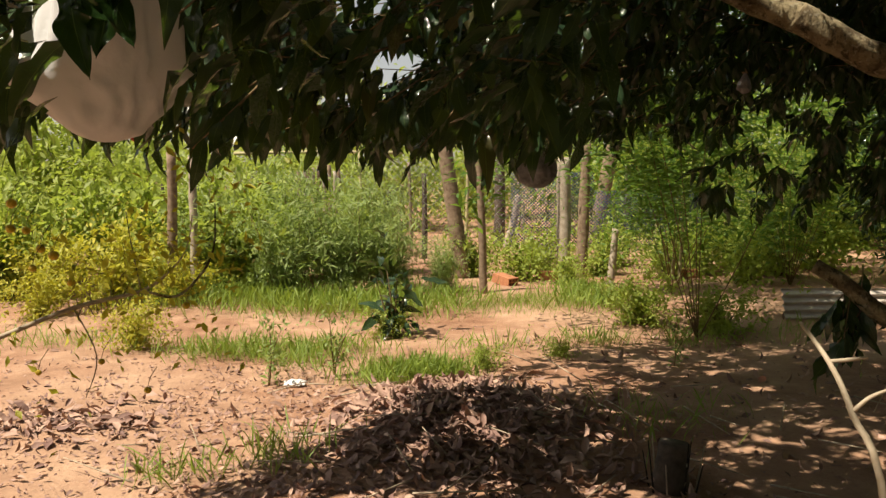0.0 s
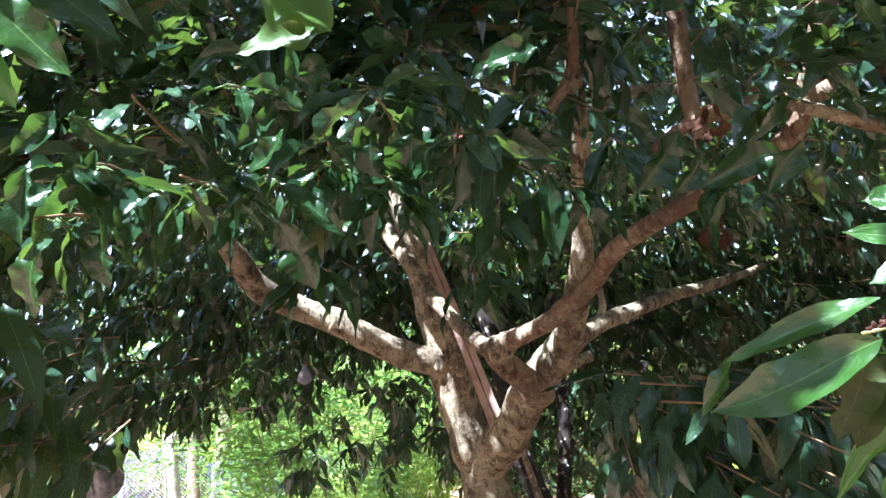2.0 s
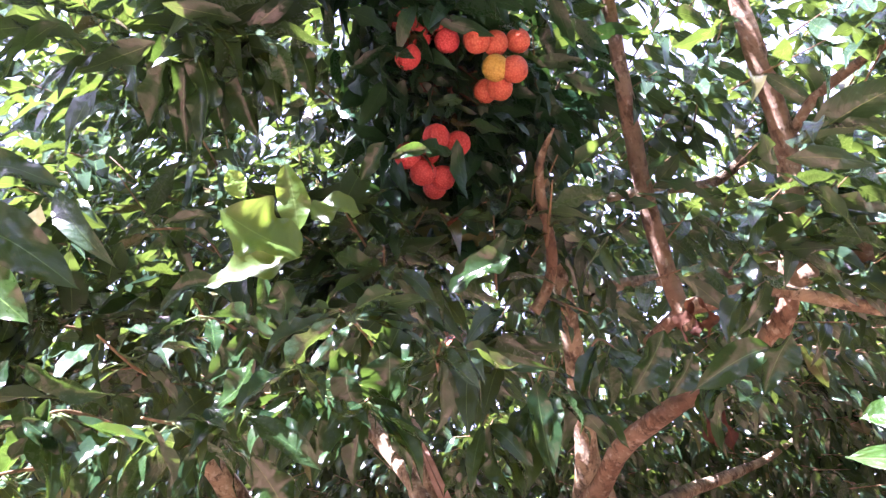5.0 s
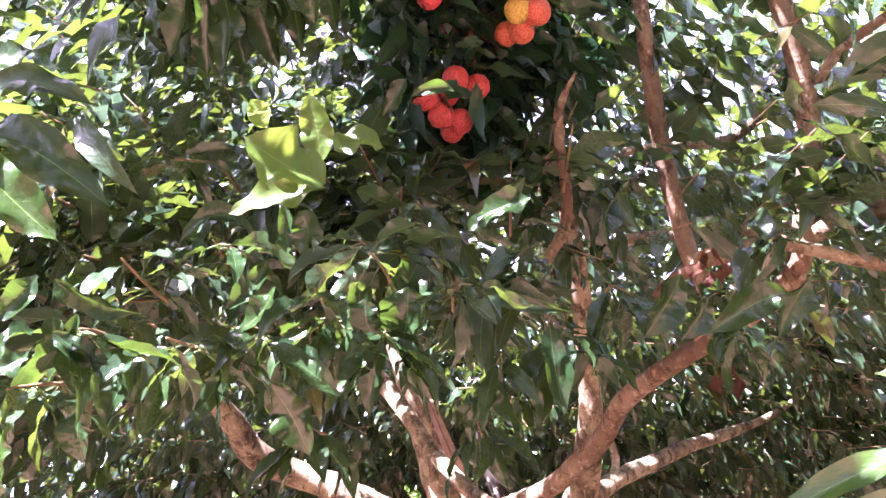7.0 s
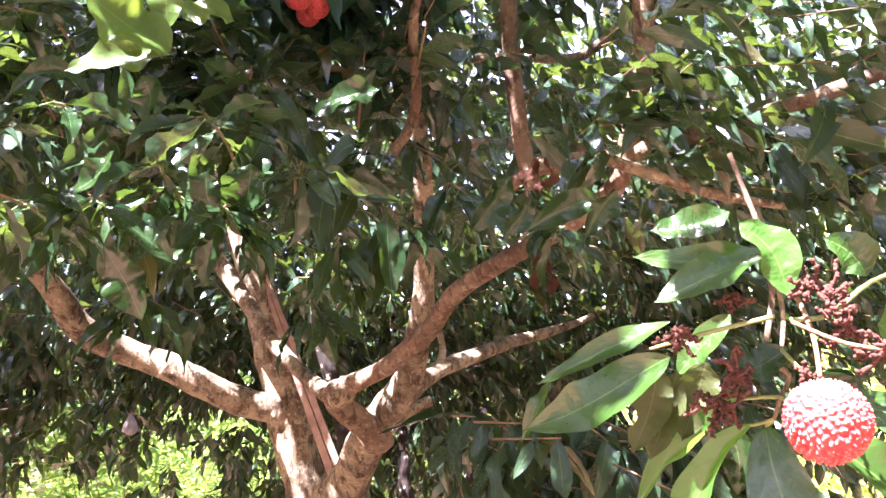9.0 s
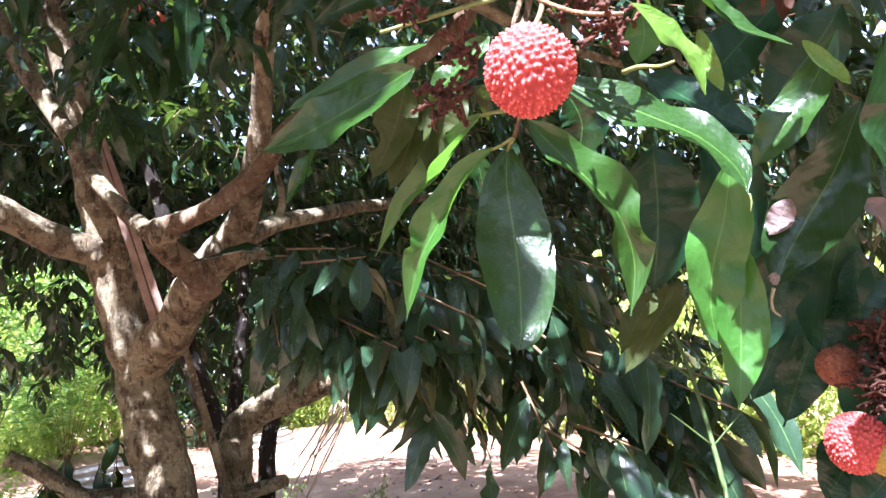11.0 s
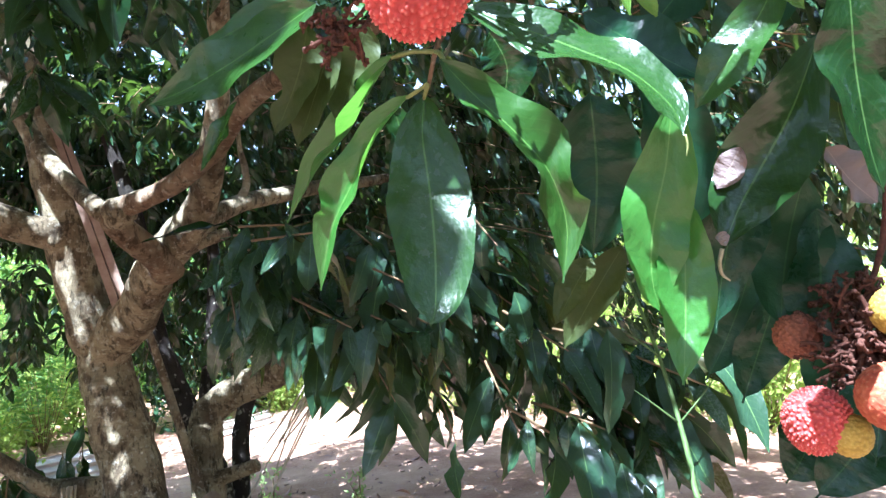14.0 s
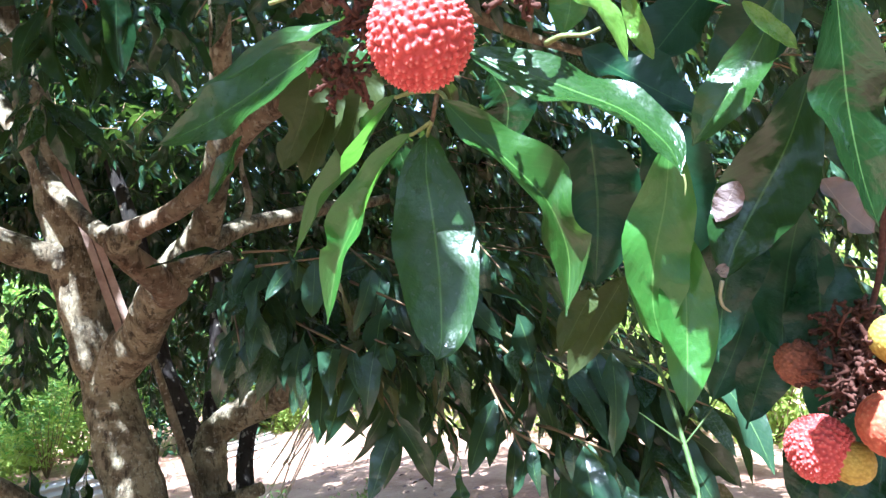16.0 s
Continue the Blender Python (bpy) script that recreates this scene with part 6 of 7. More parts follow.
heap = merge(litter(2500, 0.08, 3.3, 0.29, 0.31, 0.05, (0.035, 0.09)), litter(1100, -0.2, 2.75, 0.6, 0.2, 0.02, (0.025, 0.065)), litter(350, -1.75, 3.4, 0.3, 0.15), litter(800, -0.8, 3.4, 0.7, 0.6, 0.01, (0.025, 0.06)), litter(3200, -1.0, 3.6, 0.8, 0.6, 0.004, (0.012, 0.04)), litter(700, 1.6, 3.4, 1.8, 1.2, 0.01), litter(2600, 0.5, 4.0, 2.2, 1.3, 0.004, (0.015, 0.045)), litter(900, 5, 4.5, 2.0, 1.6, 0.005, (0.03, 0.07)))
leaf_cloud("fallen_leaves", *heap, LEAF_LITTER, None, LITTER, "dry brown fallen leaves heaped on the earth", category="leaf litter")
twig_lines = []
for _ in range(60):
    x, y = rng.gauss(0.2, 0.7), rng.gauss(3.2, 0.5)
    a, l = rng.uniform(0, 6.3), rng.uniform(0.1, 0.4)
    z = ground_height(x, y)
    x2, y2 = x + math.cos(a) * l, y + math.sin(a) * l
    twig_lines.append(((x, y, z + 0.03), (x2, y2, ground_height(x2, y2) + rng.uniform(0.02, 0.1))))
ob = stalks("fallen_twigs", twig_lines, 0.004, 0.002, DEAD_WOOD, None)
tagged(ob, "thin dry twigs lying in the leaf heap", "twigs")


def grass_patch(sets, label, material=None, size=(0.08, 0.22)):
    p = np.concatenate([on_ground(n, cx, cy, sx, sy) for n, cx, cy, sx, sy in sets])
    way = unit(len(p)) * 0.55 + [0, 0, 1]
    leaf_cloud("grass", p, axes(way, unit(len(p))), npr.uniform(*size, len(p)), material or GRASS, None, BLADE, label, category="grass")


verge = [(420, x, 6.75 + 0.15 * math.sin(x * 2), 0.2, 0.28) for x in [-2.6 + 0.32 * i for i in range(9)] + [1.25, 1.5]]
grass_patch([(420, x, 6.7, 0.16, 0.2) for x in (0.3, 0.55, 0.8, 1.0)], "short green grass trodden in front of a brick", size=(0.05, 0.11))
grass_patch(verge, "bright green grass verge along the fence", size=(0.1, 0.26))
tufts = [(1100, -0.2, 4.15, 0.16, 0.1), (500, -0.05, 4.25, 0.12, 0.08), (900, -1.25, 4.75, 0.25, 0.14), (400, -0.75, 4.9, 0.2, 0.12), (240, -0.85, 4.55, 0.12, 0.12), (220, 1.06, 5.15, 0.14, 0.1), (120, 1.7, 5.2, 0.12, 0.1), (260, -2.6, 5.2, 0.35, 0.2),
         (120, 0.3, 5.0, 0.25, 0.12), (120, -0.65, 2.95, 0.12, 0.1), (120, 0.95, 3.4, 0.2, 0.15), (200, 2.6, 5.6, 0.4, 0.2), (90, -1.0, 2.75, 0.1, 0.05)]
grass_patch(tufts, "scattered grass tufts on the bare earth", size=(0.06, 0.18))
grass_patch([(260, 6.4 + 0.5 * k, 7.6 - 0.8 * k + 0.3 * (k % 2), 0.3, 0.2) for k in range(7)] + [(500, 5.2, 8.2, 1.2, 0.4)], "low grass clumps at the far side of the yard", size=(0.05, 0.14))


def bush(at, width, height, n, leaf, material, label, stems=7, category="bush", templates=None, feather=False, low=0.2, thick=1.0):
    """A bush or weed: stems that fork from the base and leaves massed along them."""
    b = empty(category.replace(" ", "_"), at, label, category)
    base = Vector(at)
    tips = []
    for k in range(stems):
        a = rng.uniform(0, 6.3)
        top = base + Vector((math.cos(a) * width * rng.uniform(0.1, 0.5), math.sin(a) * width * rng.uniform(0.1, 0.5), height * rng.uniform(0.6, 1.0)))
        mid = base * 0.5 + top * 0.5 + Vector((rng.uniform(-0.1, 0.1), rng.uniform(-0.1, 0.1), 0)) * width
        tube("stem", [(*base, thick * (0.006 + 0.002 * height)), (*mid, thick * (0.004 + 0.001 * height)), (*top, thick * 0.002)], TWIG, b, 5, 0.0, 0, 2)
        for f in np.linspace(low, 1, 7):
            tips.append(base * (1 - f) ** 2 + mid * 2 * f * (1 - f) + top * f * f)
            for _ in range(2):
                tips.append(tips[-1] + Vector((rng.gauss(0, 1), rng.gauss(0, 1), rng.gauss(0, 0.6))) * width * 0.17 * (0.5 + f))
    tips = np.array([tuple(t) for t in tips])
    tips[:, 2] = np.maximum(tips[:, 2], base.z + 0.05)
    c = tips[npr.randint(0, len(tips), n)]
    p = c + npr.normal(size=(n, 3)) * width * 0.07
    way = unit(n) + 0.5 * (p - np.array(base)) / max(width, height)
    if feather:
        way[:, 2] *= 0.4
    leaf_cloud("foliage", p, axes(way, unit(n) * 0.7 + [0, 0, 1]), npr.uniform(0.6, 1.3, n) * leaf, material, b, templates or SMALL)
    return b


def strew(ob, places):
    for x, y, s, a in places:
        copy_thing(ob, pose(x, y, ground_height(x, y) - 0.02 if y < 18 else 0, 0, 0, a) @ Matrix.Diagonal((s, s, s * rng.uniform(0.85, 1.15), 1)))


green_weed = bush((-1.9, 7.5, 0), 0.95, 0.95, 2800, 0.10, WEED, "leafy green weeds growing along the fence", category="weed")
grey_weed = bush((-0.95, 7.3, 0), 0.85, 1.0, 4200, 0.10, WEED_BLUE, "tall grey-green feathery weeds in a dense clump", category="weed", templates=[leaf_template(2, 0.16, 0.3, 0.3)])
yellow_weed = bush((-2.9, 6.7, 0), 0.9, 0.8, 2600, 0.06, WEED_YELLOW, "yellowing weeds with small fruit-like leaves", category="weed")
low_weed = bush((0.9, 8.3, 0), 0.65, 0.45, 1500, 0.06, WEED, "low green weeds at the foot of the posts", category="weed")
strew(green_weed, [(-2.7, 8.2, 1.1, 40), (-3.6, 8.5, 1.2, 100), (-4.4, 8.0, 1.1, 200), (-1.2, 8.6, 0.9, 60), (-5.3, 8.8, 1.2, 10), (-3.2, 9.8, 1.2, 77), (-2.2, 9.6, 1.2, 15), (-4.2, 7.2, 0.9, 33), (-6.2, 9.5, 1.3, 130), (2.9, 9.0, 0.8, 50), (3.6, 9.4, 0.9, 90)])
strew(grey_weed, [(-1.5, 7.0, 0.85, 50), (-0.5, 7.5, 0.8, 120), (-1.7, 8.3, 1.1, 320), (-0.8, 9.0, 1.0, 200), (-2.4, 7.6, 0.9, 260), (0.0, 7.4, 0.5, 90)])
strew(yellow_weed, [(-3.7, 7.1, 0.9, 80), (-2.3, 6.7, 0.6, 160), (-4.6, 6.6, 0.9, 240), (-3.3, 6.2, 0.6, 20), (-2.0, 4.9, 0.45, 300)])
strew(low_weed, [(0.4, 8.8, 1.0, 40), (1.3, 8.0, 0.7, 140), (1.8, 8.9, 1.0, 240), (2.5, 8.4, 0.9, 340), (3.2, 8.0, 1.0, 60), (-0.37, 5.5, 0.5, 30), (2.2, 9.8, 1.2, 70), (3.8, 8.6, 1.2, 10), (1.2, 9.5, 1.1, 200), (0.75, 4.75, 0.3, 0), (0.25, 4.55, 0.35, 100), (1.6, 6.0, 0.8, 20), (2.1, 5.8, 0.9, 80)])
bush((-0.36, 5.45, 0), 0.36, 0.5, 75, 0.17, LEAF, "small lychee sapling with drooping leaves", 3, "sapling", TEMPLATES)
sprout = bush((-0.62, 4.3, 0), 0.22, 0.42, 160, 0.04, WEED_BLUE, "thin feathery weed stalk on the earth", 2, "weed")
strew(sprout, [(-0.95, 4.1, 1.0, 50), (1.38, 4.5, 0.8, 10), (2.9, 3.4, 0.9, 70), (3.3, 3.1, 0.8, 170), (3.1, 4.2, 0.9, 100)])
feather_bush = bush((2.2, 7.3, 0.0), 2.0, 3.0, 10000, 0.075, FEATHER, "feathery bright green young tree by the fence", 10, "young tree", [leaf_template(2, 0.25, 0.3, 0.2)], True, 0.3, 0.4)
strew(feather_bush, [(3.6, 7.9, 1.05, 60), (4.8, 8.0, 1.1, 150)])
bush((1.75, 5.2, 0.0), 1.9, 2.7, 11000, 0.085, FEATHER, "bushy young tree with feathery green leaves behind the trunk", 7, "young tree", [leaf_template(2, 0.28, 0.3, 0.2)], True, 0.58, 0.45)
shade_bush = bush((4.9, 7.6, 0.0), 1.7, 2.6, 3600, 0.13, LEAF, "dark leafy shrub behind the tree", 12, "shrub", TEMPLATES)
strew(shade_bush, [(6.6, 8.6, 1.1, 130), (8.2, 7.4, 1.2, 200)])
# unseen shrubs added behind the camera to darken bounced light and reflections
strew(shade_bush, [(-5.0, -5.0, 1.7, 20), (-1.5, -6.2, 1.8, 80), (2.2, -5.6, 1.7, 150), (5.6, -4.4, 1.8, 210), (8.2, -1.4, 1.7, 290), (-7.5, -1.5, 1.8, 330), (0.4, -9.0, 2.0, 45), (-4.5, -9.5, 2.0, 100), (5.0, -9.0, 2.0, 10)])
yard_bush = bush((7.4, 2.6, 0.0), 1.5, 1.2, 3200, 0.085, WEED, "light green bush at the edge of the yard", 9, "bush")
strew(yard_bush, [(6.3, 7.6, 0.8, 100), (6.9, 6.3, 0.85, 200), (7.0, 5.2, 0.8, 300), (6.8, 4.0, 0.95, 15), (6.5, 2.9, 0.75, 65), (6.3, 1.9, 0.9, 160), (6.0, 1.0, 0.85, 250), (8.6, 4.3, 1.2, 40), (9.4, 6.4, 1.4, 90), (6.6, 9.0, 1.2, 150), (8.2, 8.6, 1.6, 210), (4.6, 9.5, 1.2, 30), (9.6, 1.2, 1.4, 70), (10.5, 3.0, 1.8, 20), (11.5, 6, 2.0, 120)])
far_tree = bush((-1.5, 17, 0), 4.4, 2.4, 7000, 0.17, WEED, "broad green tree far behind the fence", 16, "tree", SMALL)
strew(far_tree, [(-7, 14, 1.1, 40), (-12, 17, 1.4, 120), (3.6, 16, 1.0, 200), (8, 15, 1.2, 280), (13, 13, 1.4, 10), (16, 6, 1.4, 80), (-4.5, 20, 0.9, 220), (1, 22, 0.9, 300), (7, 23, 1.6, 20), (-10, 8, 1.1, 260), (14, 20, 1.7, 310), (-5, 12.5, 0.7, 15), (-2.2, 12.9, 0.55, 75), (4.6, 15, 0.7, 195), (6.5, 12.5, 0.8, 255), (9.5, 10.5, 0.9, 15)])


# ---- fence ----
def post(x, y, z0, lean, top, r, material, label, name="fence_post", seed=0):
    base = ground_height(x, y) - 0.06
    k = (top - base) / max(top - z0, 0.1)
    x0 = x + lean - lean * k
    path = [(x0, y, base, r * 1.05), (x0 + lean * k * 0.5 + 0.01, y, (base + top) / 2, r), (x0 + lean * k, y, top, r * 0.9)]
    ob = tube(name, path, material, None, 9, 0.18, seed, 5)
    return tagged(ob, label, "post", "posts of the yard fence")


POSTS = [
    (-2.49, 7.0, 0.375, 0.03, 1.35, 0.046, POST), (-2.29, 7.0, 0.32, 0.01, 1.31, 0.036, POST_PALE), (-3.55, 9.6, 0.31, 0.07, 1.21, 0.028, POST_DARK),
    (-0.26, 10.5, 0.38, 0.0, 1.18, 0.038, POST_DARK), (-0.67, 9.8, 0.29, -0.02, 0.96, 0.032, POST_DARK), (-0.47, 11, 0.47, -0.02, 1.34, 0.024, POST),
    (0.21, 8.6, 0.01, -0.2, 1.5, 0.087, POST), (0.39, 7.3, -0.01, -0.07, 1.5, 0.037, POST), (0.95, 13, 0.16, 0.0, 1.5, 0.094, POST_DARK),
    (1.1, 12.5, 0.24, 0.13, 0.83, 0.063, POST_PALE), (1.45, 9.2, 0.0, -0.02, 1.36, 0.087, POST_PALE), (1.57, 8.7, 0.0, 0.04, 1.54, 0.063, POST),
    (1.75, 8.0, 0.0, 0.05, 0.59, 0.038, POST_PALE), (2.64, 11, 0.27, 0.0, 1.3, 0.048, POST_DARK),
]
for i, (x, y, z0, lean, top, r, m) in enumerate(POSTS):
    tone = {POST: "weathered brown", POST_PALE: "pale grey", POST_DARK: "dark"}[m]
    size = "stout" if r > 0.08 else "thin" if r < 0.035 else "round"
    post(x, y, z0, lean, top, r, m, f"{tone} {size} wooden fence post in the weeds", seed=i * 3.1)
post(2.4, 12, 0.37, 0.28, 1.9, 0.109, POST, "grey leaning tree trunk behind the fence", "dead_tree", 40)
for i, (x, y, z0, lean, top, r) in enumerate([(-0.95, 9.0, 0.29, -0.03, 1.45, 0.016), (0.33, 11, 0.47, 0.02, 1.61, 0.024), (2.41, 7.8, 0.0, 0.04, 1.05, 0.017), (2.29, 7.7, 0.01, 0.04, 0.5, 0.011), (2.51, 9, 0.09, -0.01, 0.59, 0.013), (1.1, 10.5, 0.38, -0.01, 0.82, 0.015)]):
    tagged(post(x, y, z0, lean, top, r, BAMBOO, "thin pale bamboo stake standing in the weeds", "stake", 60 + i), category="stake", group="bamboo stakes")
tagged(tube("rail", [(-2.6, 9.62, 1.42, 0.022), (-1.5, 9.6, 1.44, 0.02), (-0.5, 9.6, 1.43, 0.018)], BAMBOO, None, 8, 0.06), "pale bamboo rail tied along the fence tops", "rail")
for i in range(9):
    x = -2.15 + 0.075 * i
    tagged(post(x, 11.5, 0.5, rng.uniform(-0.02, 0.02), 1.25 + rng.uniform(-0.1, 0.1), 0.03, (POST, POST_PALE)[i % 2], "upright fence slab in a close row", "fence_slab", 80 + i), category="slab", group="slabs of the far pen")


def netting(name, a, b, z0, z1, gap, r, material, label):
    """Diamond wire netting between two posts."""
    a, b = Vector(a), Vector(b)
    w, h = (b - a).length, z1 - z0
    pieces = []
    k = -h
    while k < w:
        for s in (1, -1):
            u0, u1 = max(k, 0), min(k + h, w)
            if u1 - u0 < 0.03:
                continue
            v0, v1 = (u0 - k, u1 - k) if s > 0 else (h - (u0 - k), h - (u1 - k))
            path = []
            for f in (0, 0.33, 0.67, 1):
                p = a + (b - a) * ((u0 + (u1 - u0) * f) / w)
                path.append((p.x, p.y + 0.03 * noise.noise(p * 3 + Vector((0, 0, v0))), z0 + v0 + (v1 - v0) * f, r))
            pieces.append(tube_arrays(path, 3, steps=1))
        k += gap
    v, f = joined(pieces)
    return tagged(from_arrays(name, v, f, material), label, "wire netting")


netting("wire_netting", (-1.0, 9.0, 0), (0.1, 8.75, 0), 0.2, 1.35, 0.085, 0.0022, WIRE, "sagging diamond wire netting on the fence")
netting("wire_netting", (0.1, 8.7, 0), (1.45, 9.15, 0), 0.15, 1.35, 0.085, 0.0022, WIRE, "sagging diamond wire netting on the fence")
netting("wire_netting", (-3.2, 9.15, 0), (-1.0, 9.0, 0), 0.3, 1.2, 0.085, 0.0022, WIRE, "rusty diamond wire netting behind weeds")
netting("shade_net", (0.9, 10.2, 0), (2.0, 10.2, 0), 0.2, 1.2, 0.045, 0.006, BLUE_NET, "dark blue plastic net stretched behind the posts")
netting("shade_net", (2.0, 10.2, 0), (4.4, 10.4, 0), 0.15, 0.95, 0.045, 0.006, BLUE_NET, "dark blue plastic net along the pen")


# ---- bricks, sheets, branches ----
def hollow_brick(at, turn, tilt, name="hollow_brick"):
    bm = bmesh.new()
    lx, ly, lz = 0.24, 0.14, 0.09
    ws = [-ly / 2, -ly / 2 + 0.01, -0.026, -0.016, 0.016, 0.026, ly / 2 - 0.01, ly / 2]
    hs = [-lz / 2, -lz / 2 + 0.01, -0.004, 0.004, lz / 2 - 0.01, lz / 2]
    for i in range(7):
        for j in range(5):
            if i % 2 and j % 2 and i in (1, 3, 5) and j in (1, 3):
                continue
            bmesh.ops.create_cube(bm, size=1, matrix=Matrix.Translation((0, (ws[i] + ws[i + 1]) / 2, (hs[j] + hs[j + 1]) / 2)) @ Matrix.Diagonal((lx, ws[i + 1] - ws[i], hs[j + 1] - hs[j], 1)))
    bmesh.ops.remove_doubles(bm, verts=bm.verts, dist=0.0005)
    x, y = at
    bmesh.ops.transform(bm, matrix=pose(x, y, ground_height(x, y) + 0.05, 0, tilt, turn), verts=bm.verts)
    return tagged(part(name, bm, BRICK, None, smooth=False), "orange hollow clay brick lying in the grass", "brick", "loose bricks")


hollow_brick((0.64, 7.84), -50, 8)
hollow_brick((1.15, 8.3), 20, 3)
hollow_brick((2.75, 8.6), -20, 0)
for i in range(4):
    hollow_brick((7.1 + 0.27 * i, 6.6 - 0.04 * i), -5 + 3 * i, 0)


def corrugated(a, b, h, lean, label):
    """A sheet stood on its long edge, its waves running along it."""
    a, b = Vector(a), Vector(b)
    d = (b - a).normalized()
    nrm = Vector((d.y, -d.x, 0))
    n, m = 44, 14
    verts, faces = [], []
    for side in (0, 0.007):
        for j in range(n + 1):
            v = j / n
            w = 0.018 * math.sin(v * h / 0.06 * 2 * math.pi) + side
            for i in range(m + 1):
                p = a + (b - a) * (i / m)
                verts.append(p + nrm * (w - lean * v * h) + Vector((0, 0, v * h + ground_height(p.x, p.y) * 0.5)))
    k = (n + 1) * (m + 1)
    for j in range(n):
        for i in range(m):
            q = j * (m + 1) + i
            faces.append((q, q + 1, q + m + 2, q + m + 1))
            faces.append((k + q, k + q + m + 1, k + q + m + 2, k + q + 1))
    rim = [i for i in range(m)]
    for i in rim:
        faces.append((i + 1, i, k + i, k + i + 1))
        t = n * (m + 1) + i
        faces.append((t, t + 1, k + t + 1, k + t))
    for j in range(n):
        q = j * (m + 1)
        faces.append((q, q + m + 1, k + q + m + 1, k + q))
        q += m
        faces.append((q + m + 1, q, k + q, k + q + m + 1))
    return tagged(from_arrays("corrugated_sheet", verts, faces, SHEET), label, "sheet", "corrugated sheets")


corrugated((2.75, 6.1, 0), (3.7, 6.14, 0), 0.24, 0.3, "faded corrugated roofing sheet propped on its edge")
corrugated((4.6, 6.7, 0), (5.6, 6.9, 0), 0.13, 0.8, "pale corrugated roofing sheet leaning on the earth")

# a bare pale twig low beside the path
dead = empty("dead_branch", (0.34, 0.52, 0.0), "bare whitened dead branch stuck in the earth", "branch")
tube("stem", [(0.34, 0.50, -0.03, 0.004), (0.335, 0.51, 0.5, 0.0033), (0.328, 0.545, 0.86, 0.003), (0.319, 0.584, 0.937, 0.0026), (0.315, 0.615, 0.970, 0.0022), (0.304, 0.644, 0.997, 0.0014)], DEAD_WOOD, dead, 8, 0.15)
tube("side_twig", [(0.315, 0.615, 0.970, 0.002), (0.330, 0.613, 0.972, 0.0018), (0.346, 0.613, 0.974, 0.0012)], DEAD_WOOD, dead, 6, 0.15)
tube("side_twig", [(0.319, 0.584, 0.937, 0.002), (0.330, 0.580, 0.950, 0.0018), (0.342, 0.577, 0.957, 0.0012)], DEAD_WOOD, dead, 6, 0.15)

VINE_A = [(2.117, 1.971, 1.024, 0.01), (1.972, 1.878, 0.842, 0.006), (1.809, 1.847, 0.664, 0.005), (1.644, 1.799, 0.505, 0.004)]
VINE_B = [(1.413, 2.294, 0.693, 0.01), (1.386, 2.275, 0.553, 0.01), (1.35, 2.239, 0.376, 0.01)]
THORN_A = [(-1.049, 1.661, 0.748, 0.009), (-0.995, 1.697, 0.763, 0.0085), (-0.866, 1.777, 0.816, 0.0075), (-0.731, 1.841, 0.847, 0.006), (-0.671, 1.87, 0.892, 0.0035), (-0.634, 1.888, 0.946, 0.0025), (-0.621, 1.898, 1.029, 0.0015)]
THORN_B = [(-0.725, 1.843, 0.847, 0.004), (-0.658, 1.866, 0.829, 0.0035), (-0.606, 1.89, 0.875, 0.003), (-0.573, 1.907, 0.944, 0.0025), (-0.569, 1.916, 1.056, 0.0015)]
BERRIES = [(-0.982, 1.738, 1.005, 0.011), (-0.964, 1.77, 0.999, 0.01), (-0.896, 1.756, 0.942, 0.012), (-0.952, 1.807, 0.953, 0.011), (-0.943, 1.751, 0.913, 0.009), (-0.633, 1.871, 0.807, 0.01), (-0.69, 1.755, 0.626, 0.009), (-0.806, 1.778, 0.688, 0.008), (-0.894, 1.827, 0.87, 0.01), (-0.979, 1.742, 1.062, 0.012), (-0.9, 1.674, 0.688, 0.007)]
WEED_STEM = [(1.39, 0.465, 1.224, 0.0016), (1.386, 0.437, 1.134, 0.002), (1.376, 0.401, 1.034, 0.0028), (1.355, 0.373, 0.95, 0.0034), (1.336, 0.354, 0.879, 0.004), (1.293, 0.326, 0.726, 0.0045)]


# ---- dry vines, thorny shrub, stump, litter scrap ----
def dry_vine(path, n, spread, label):
    """Withered strips hanging together."""
    top = Vector(path[0][:3])
    v = empty("dry_vine", top, label, "vine")
    for k in range(n):
        g = random.Random(k + int(top.x * 100))
        off = Vector((g.uniform(-1, 1), g.uniform(-1, 1), 0)) * spread
        cut = g.uniform(0.5, 1.0)
        pts2 = []
        for i, q in enumerate(path):
            f = i / (len(path) - 1) * cut
            p = top.lerp(Vector(path[-1][:3]), f) + (Vector(q[:3]) - top.lerp(Vector(path[-1][:3]), i / (len(path) - 1)))
            p += off * (0.2 + f) + Vector((g.uniform(-1, 1), g.uniform(-1, 1), 0)) * 0.012
            pts2.append((*p, 0.004 * (1 - 0.6 * f)))
        tube("strip", pts2, DEAD_WOOD, v, 5, 0.2, k, 3)
    return v


dry_vine(VINE_A, 9, 0.05, "withered pale vine strips hanging from a low limb")
dry_vine(VINE_B, 12, 0.05, "withered pale grass strips hanging from a low limb")
thorn = empty("thorny_shrub", (-1.3, 1.5, 0.0), "thorny shrub with yellowing leaves and arching stems", "shrub")
tube("stem", [(-1.35, 1.48, -0.05, 0.01), (-1.25, 1.52, 0.45, 0.008), *[(x, y, z, 0.72 * r) for x, y, z, r in THORN_A]], DEAD_WOOD, thorn, 8, 0.15, 2)
tube("stem", THORN_B, BARK, thorn, 7, 0.15, 3)
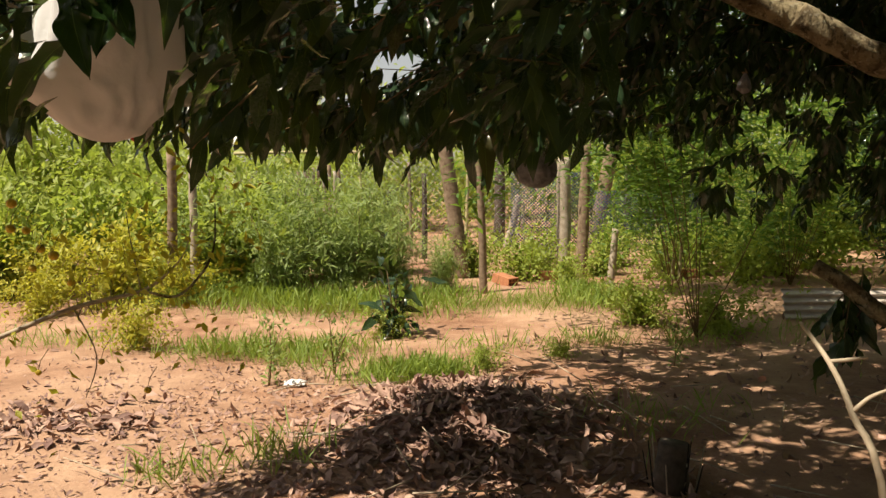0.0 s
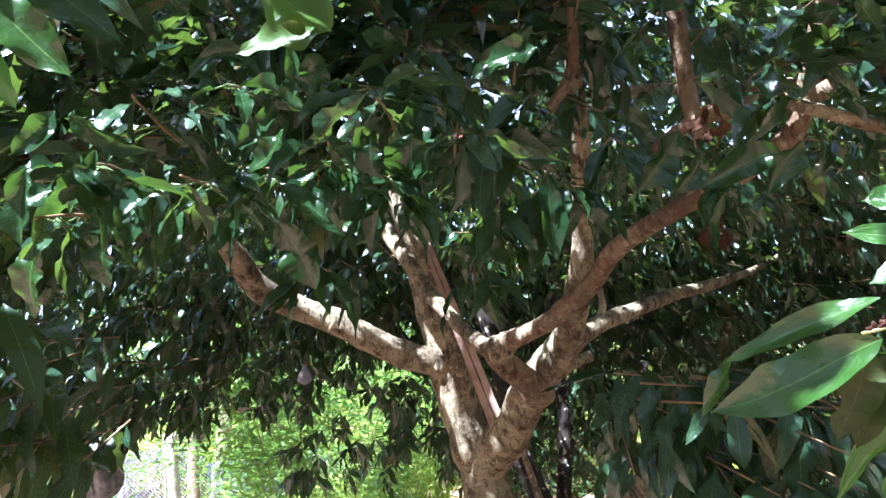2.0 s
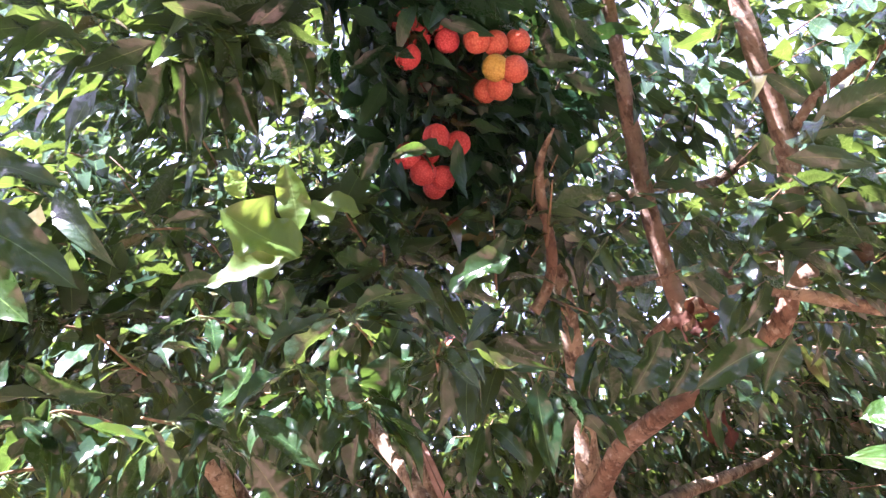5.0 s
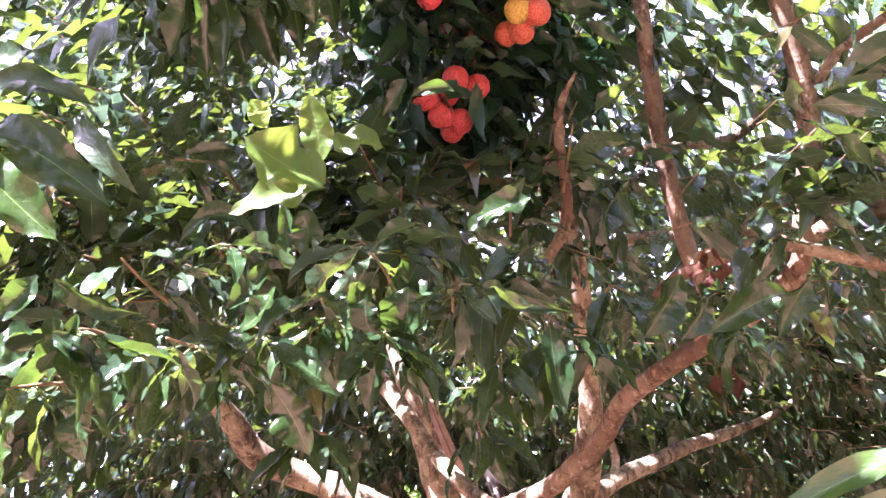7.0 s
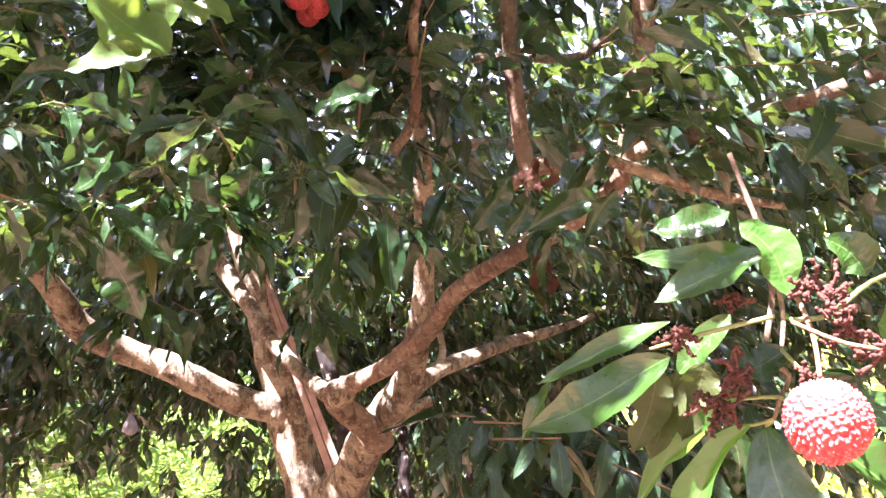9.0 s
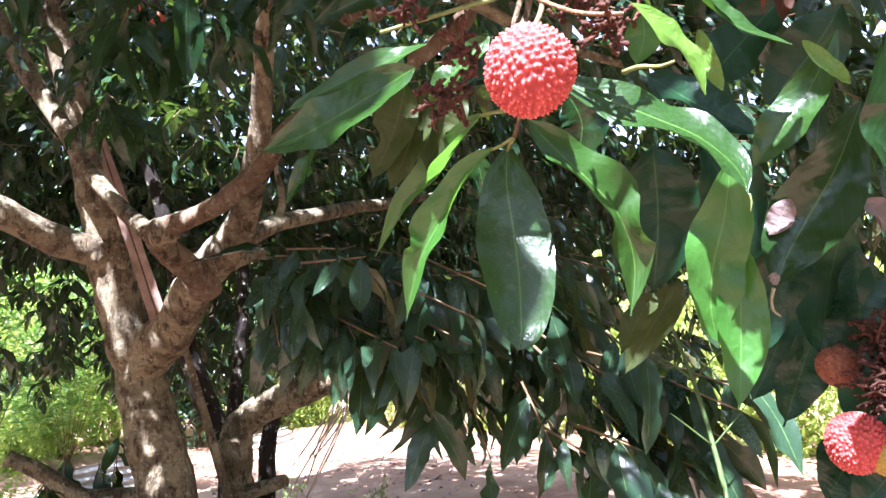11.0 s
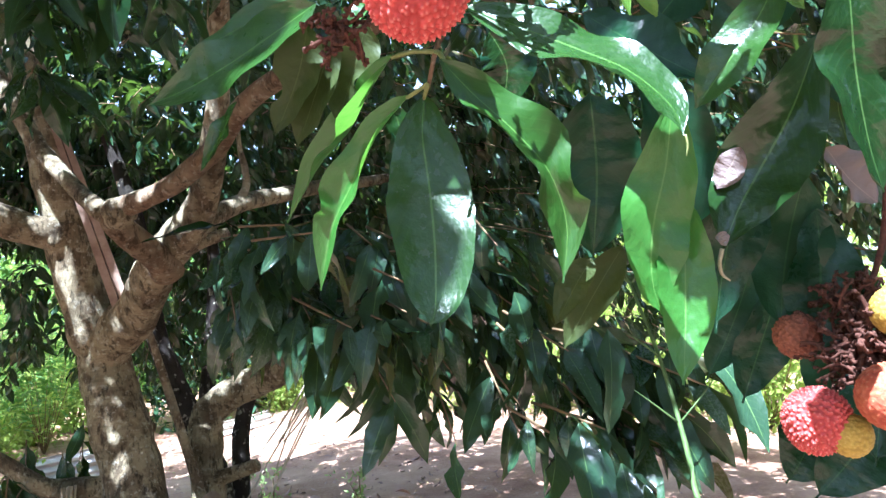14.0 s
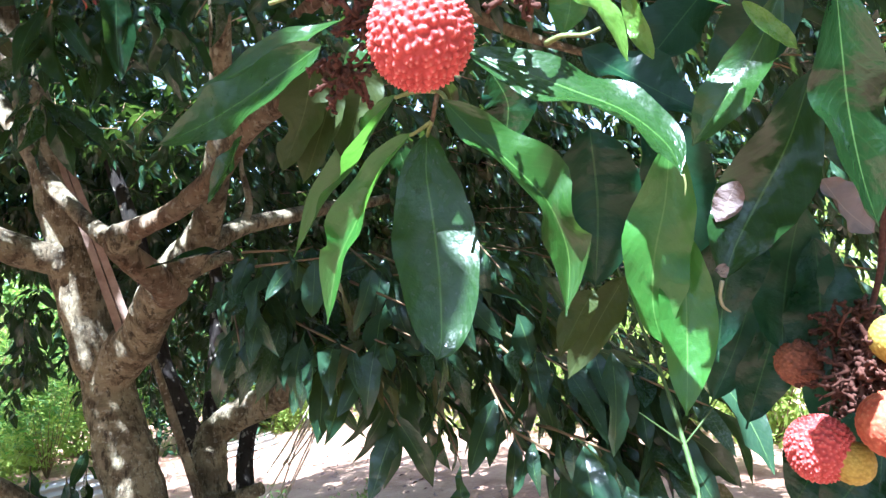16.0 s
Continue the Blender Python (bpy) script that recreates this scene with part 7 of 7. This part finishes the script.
tube("stem", [(*THORN_A[2][:3], 0.002), (THORN_A[2][0] + 0.05, THORN_A[2][1], 0.7, 0.0016), (THORN_A[2][0] + 0.02, THORN_A[2][1], 0.6, 0.001)], BARK, thorn, 6, 0.15, 4)
tube("stem", [(*THORN_A[3][:3], 0.002), (THORN_A[3][0] - 0.02, THORN_A[3][1], 0.96, 0.0016), (THORN_A[3][0] - 0.03, THORN_A[3][1], 1.04, 0.001)], BARK, thorn, 6, 0.15, 5)
for k in range(16):
    f = k / 15
    q = Vector(THORN_A[2][:3]).lerp(Vector(THORN_A[3][:3]), f)
    tube("thorn", [(*q, 0.002), (q.x + rng.uniform(-0.02, 0.02), q.y, q.z + rng.choice((-1, 1)) * 0.03, 0.0006)], BARK, thorn, 5, 0, 0, 1)
spots = np.array([q[:3] for q in THORN_A[1:] + THORN_B])
sp = spots[npr.randint(0, len(spots), 360)] + npr.normal(size=(360, 3)) * [0.10, 0.10, 0.09]
leaf_cloud("foliage", sp, axes(unit(360), unit(360) + [0, 0, 1]), npr.uniform(0.015, 0.038, 360), WEED_YELLOW, thorn, SMALL)
for x, y, z, r in BERRIES:
    bm = bmesh.new()
    bmesh.ops.create_icosphere(bm, subdivisions=2, radius=r)
    for v in bm.verts:
        v.co = Vector((v.co.x, v.co.y, v.co.z * (0.88 if v.co.z > 0 else 1.0))) * (1 + 0.06 * noise.noise(v.co * 90)) + Vector((x, y, z))
    berry = part("berry", bm, BERRY, thorn, "round yellow berry")
    tube("stalk", [(x, y, z + r * 0.8, 0.0008), (x + 0.006, y, z + r + 0.02, 0.0009), (x + 0.02, y + 0.01, z + r + 0.045, 0.001)], TWIG, thorn, 4, 0.1, x, 1)
stump = empty("stump", (0.83, 2.68, 0.0), "dark rotten tree stump ringed with dead stalks", "stump")
tube("wood", [(0.83, 2.68, -0.05, 0.075), (0.83, 2.69, 0.08, 0.06), (0.835, 2.69, 0.17, 0.05)], POST_DARK, stump, 12, 0.35, 8)
for k in range(9):
    a = k * 0.7
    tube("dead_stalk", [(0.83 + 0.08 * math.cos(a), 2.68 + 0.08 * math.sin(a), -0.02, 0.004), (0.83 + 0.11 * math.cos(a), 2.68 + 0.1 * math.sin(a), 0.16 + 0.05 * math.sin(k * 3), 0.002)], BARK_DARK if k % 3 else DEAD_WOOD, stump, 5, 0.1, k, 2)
bm = bmesh.new()
bmesh.ops.create_icosphere(bm, subdivisions=3, radius=0.05)
for v in bm.verts:
    v.co = Vector((v.co.x * 1.1, v.co.y * 0.7, v.co.z * 0.4)) * (1 + 0.5 * noise.noise(v.co * 45)) + Vector((-0.80, 4.06, ground_height(-0.80, 4.06) + 0.018))
tagged(part("plastic_scrap", bm, PLASTIC, None, smooth=False), "crumpled white plastic scrap on the earth", "litter")
second = empty("young_lychee_tree", (2.3, 2.95, 0.0), "dark slender tree behind with several trunks", "tree")
for k, path in enumerate([
    [(2.33, 2.80, -0.05, 0.06), (2.255, 2.84, 0.46, 0.055), (2.193, 2.93, 0.77, 0.05), (2.114, 3.0, 1.09, 0.045), (2.06, 3.02, 1.6, 0.035), (1.95, 3.1, 2.1, 0.02)],
    [(2.36, 2.86, -0.05, 0.05), (2.389, 2.87, 0.45, 0.042), (2.444, 2.886, 0.74, 0.036), (2.58, 2.82, 1.0, 0.03), (2.75, 2.8, 1.4, 0.02)],
    [(2.28, 3.03, -0.05, 0.05), (2.301, 3.045, 0.43, 0.042), (2.376, 3.06, 0.84, 0.036), (2.425, 3.05, 1.2, 0.03), (2.5, 3.1, 1.8, 0.02)],
]):
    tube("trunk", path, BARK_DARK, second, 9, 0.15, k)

# a tall thin stalk that stands before the skirts of the crown
wx, wy, _, _ = WEED_STEM[-1]
stalk = empty("weed_stalk", (wx, wy, 0.0), "tall thin green weed stalk standing under the crown", "weed")
tube("stem", WEED_STEM + [(wx + 0.01, wy, -0.03, 0.005)], GREEN_STEM, stalk, 7, 0.08, 2)
for k, (x, y, z, _) in enumerate(WEED_STEM[:4]):
    for s in (-1, 1):
        tube("shoot", [(x, y, z, 0.0014), (x + s * 0.03, y - s * 0.02, z + 0.03, 0.0012), (x + s * 0.055, y - s * 0.03, z + 0.02 + 0.01 * k, 0.0006)], GREEN_STEM, stalk, 5, 0.1, k, 2)
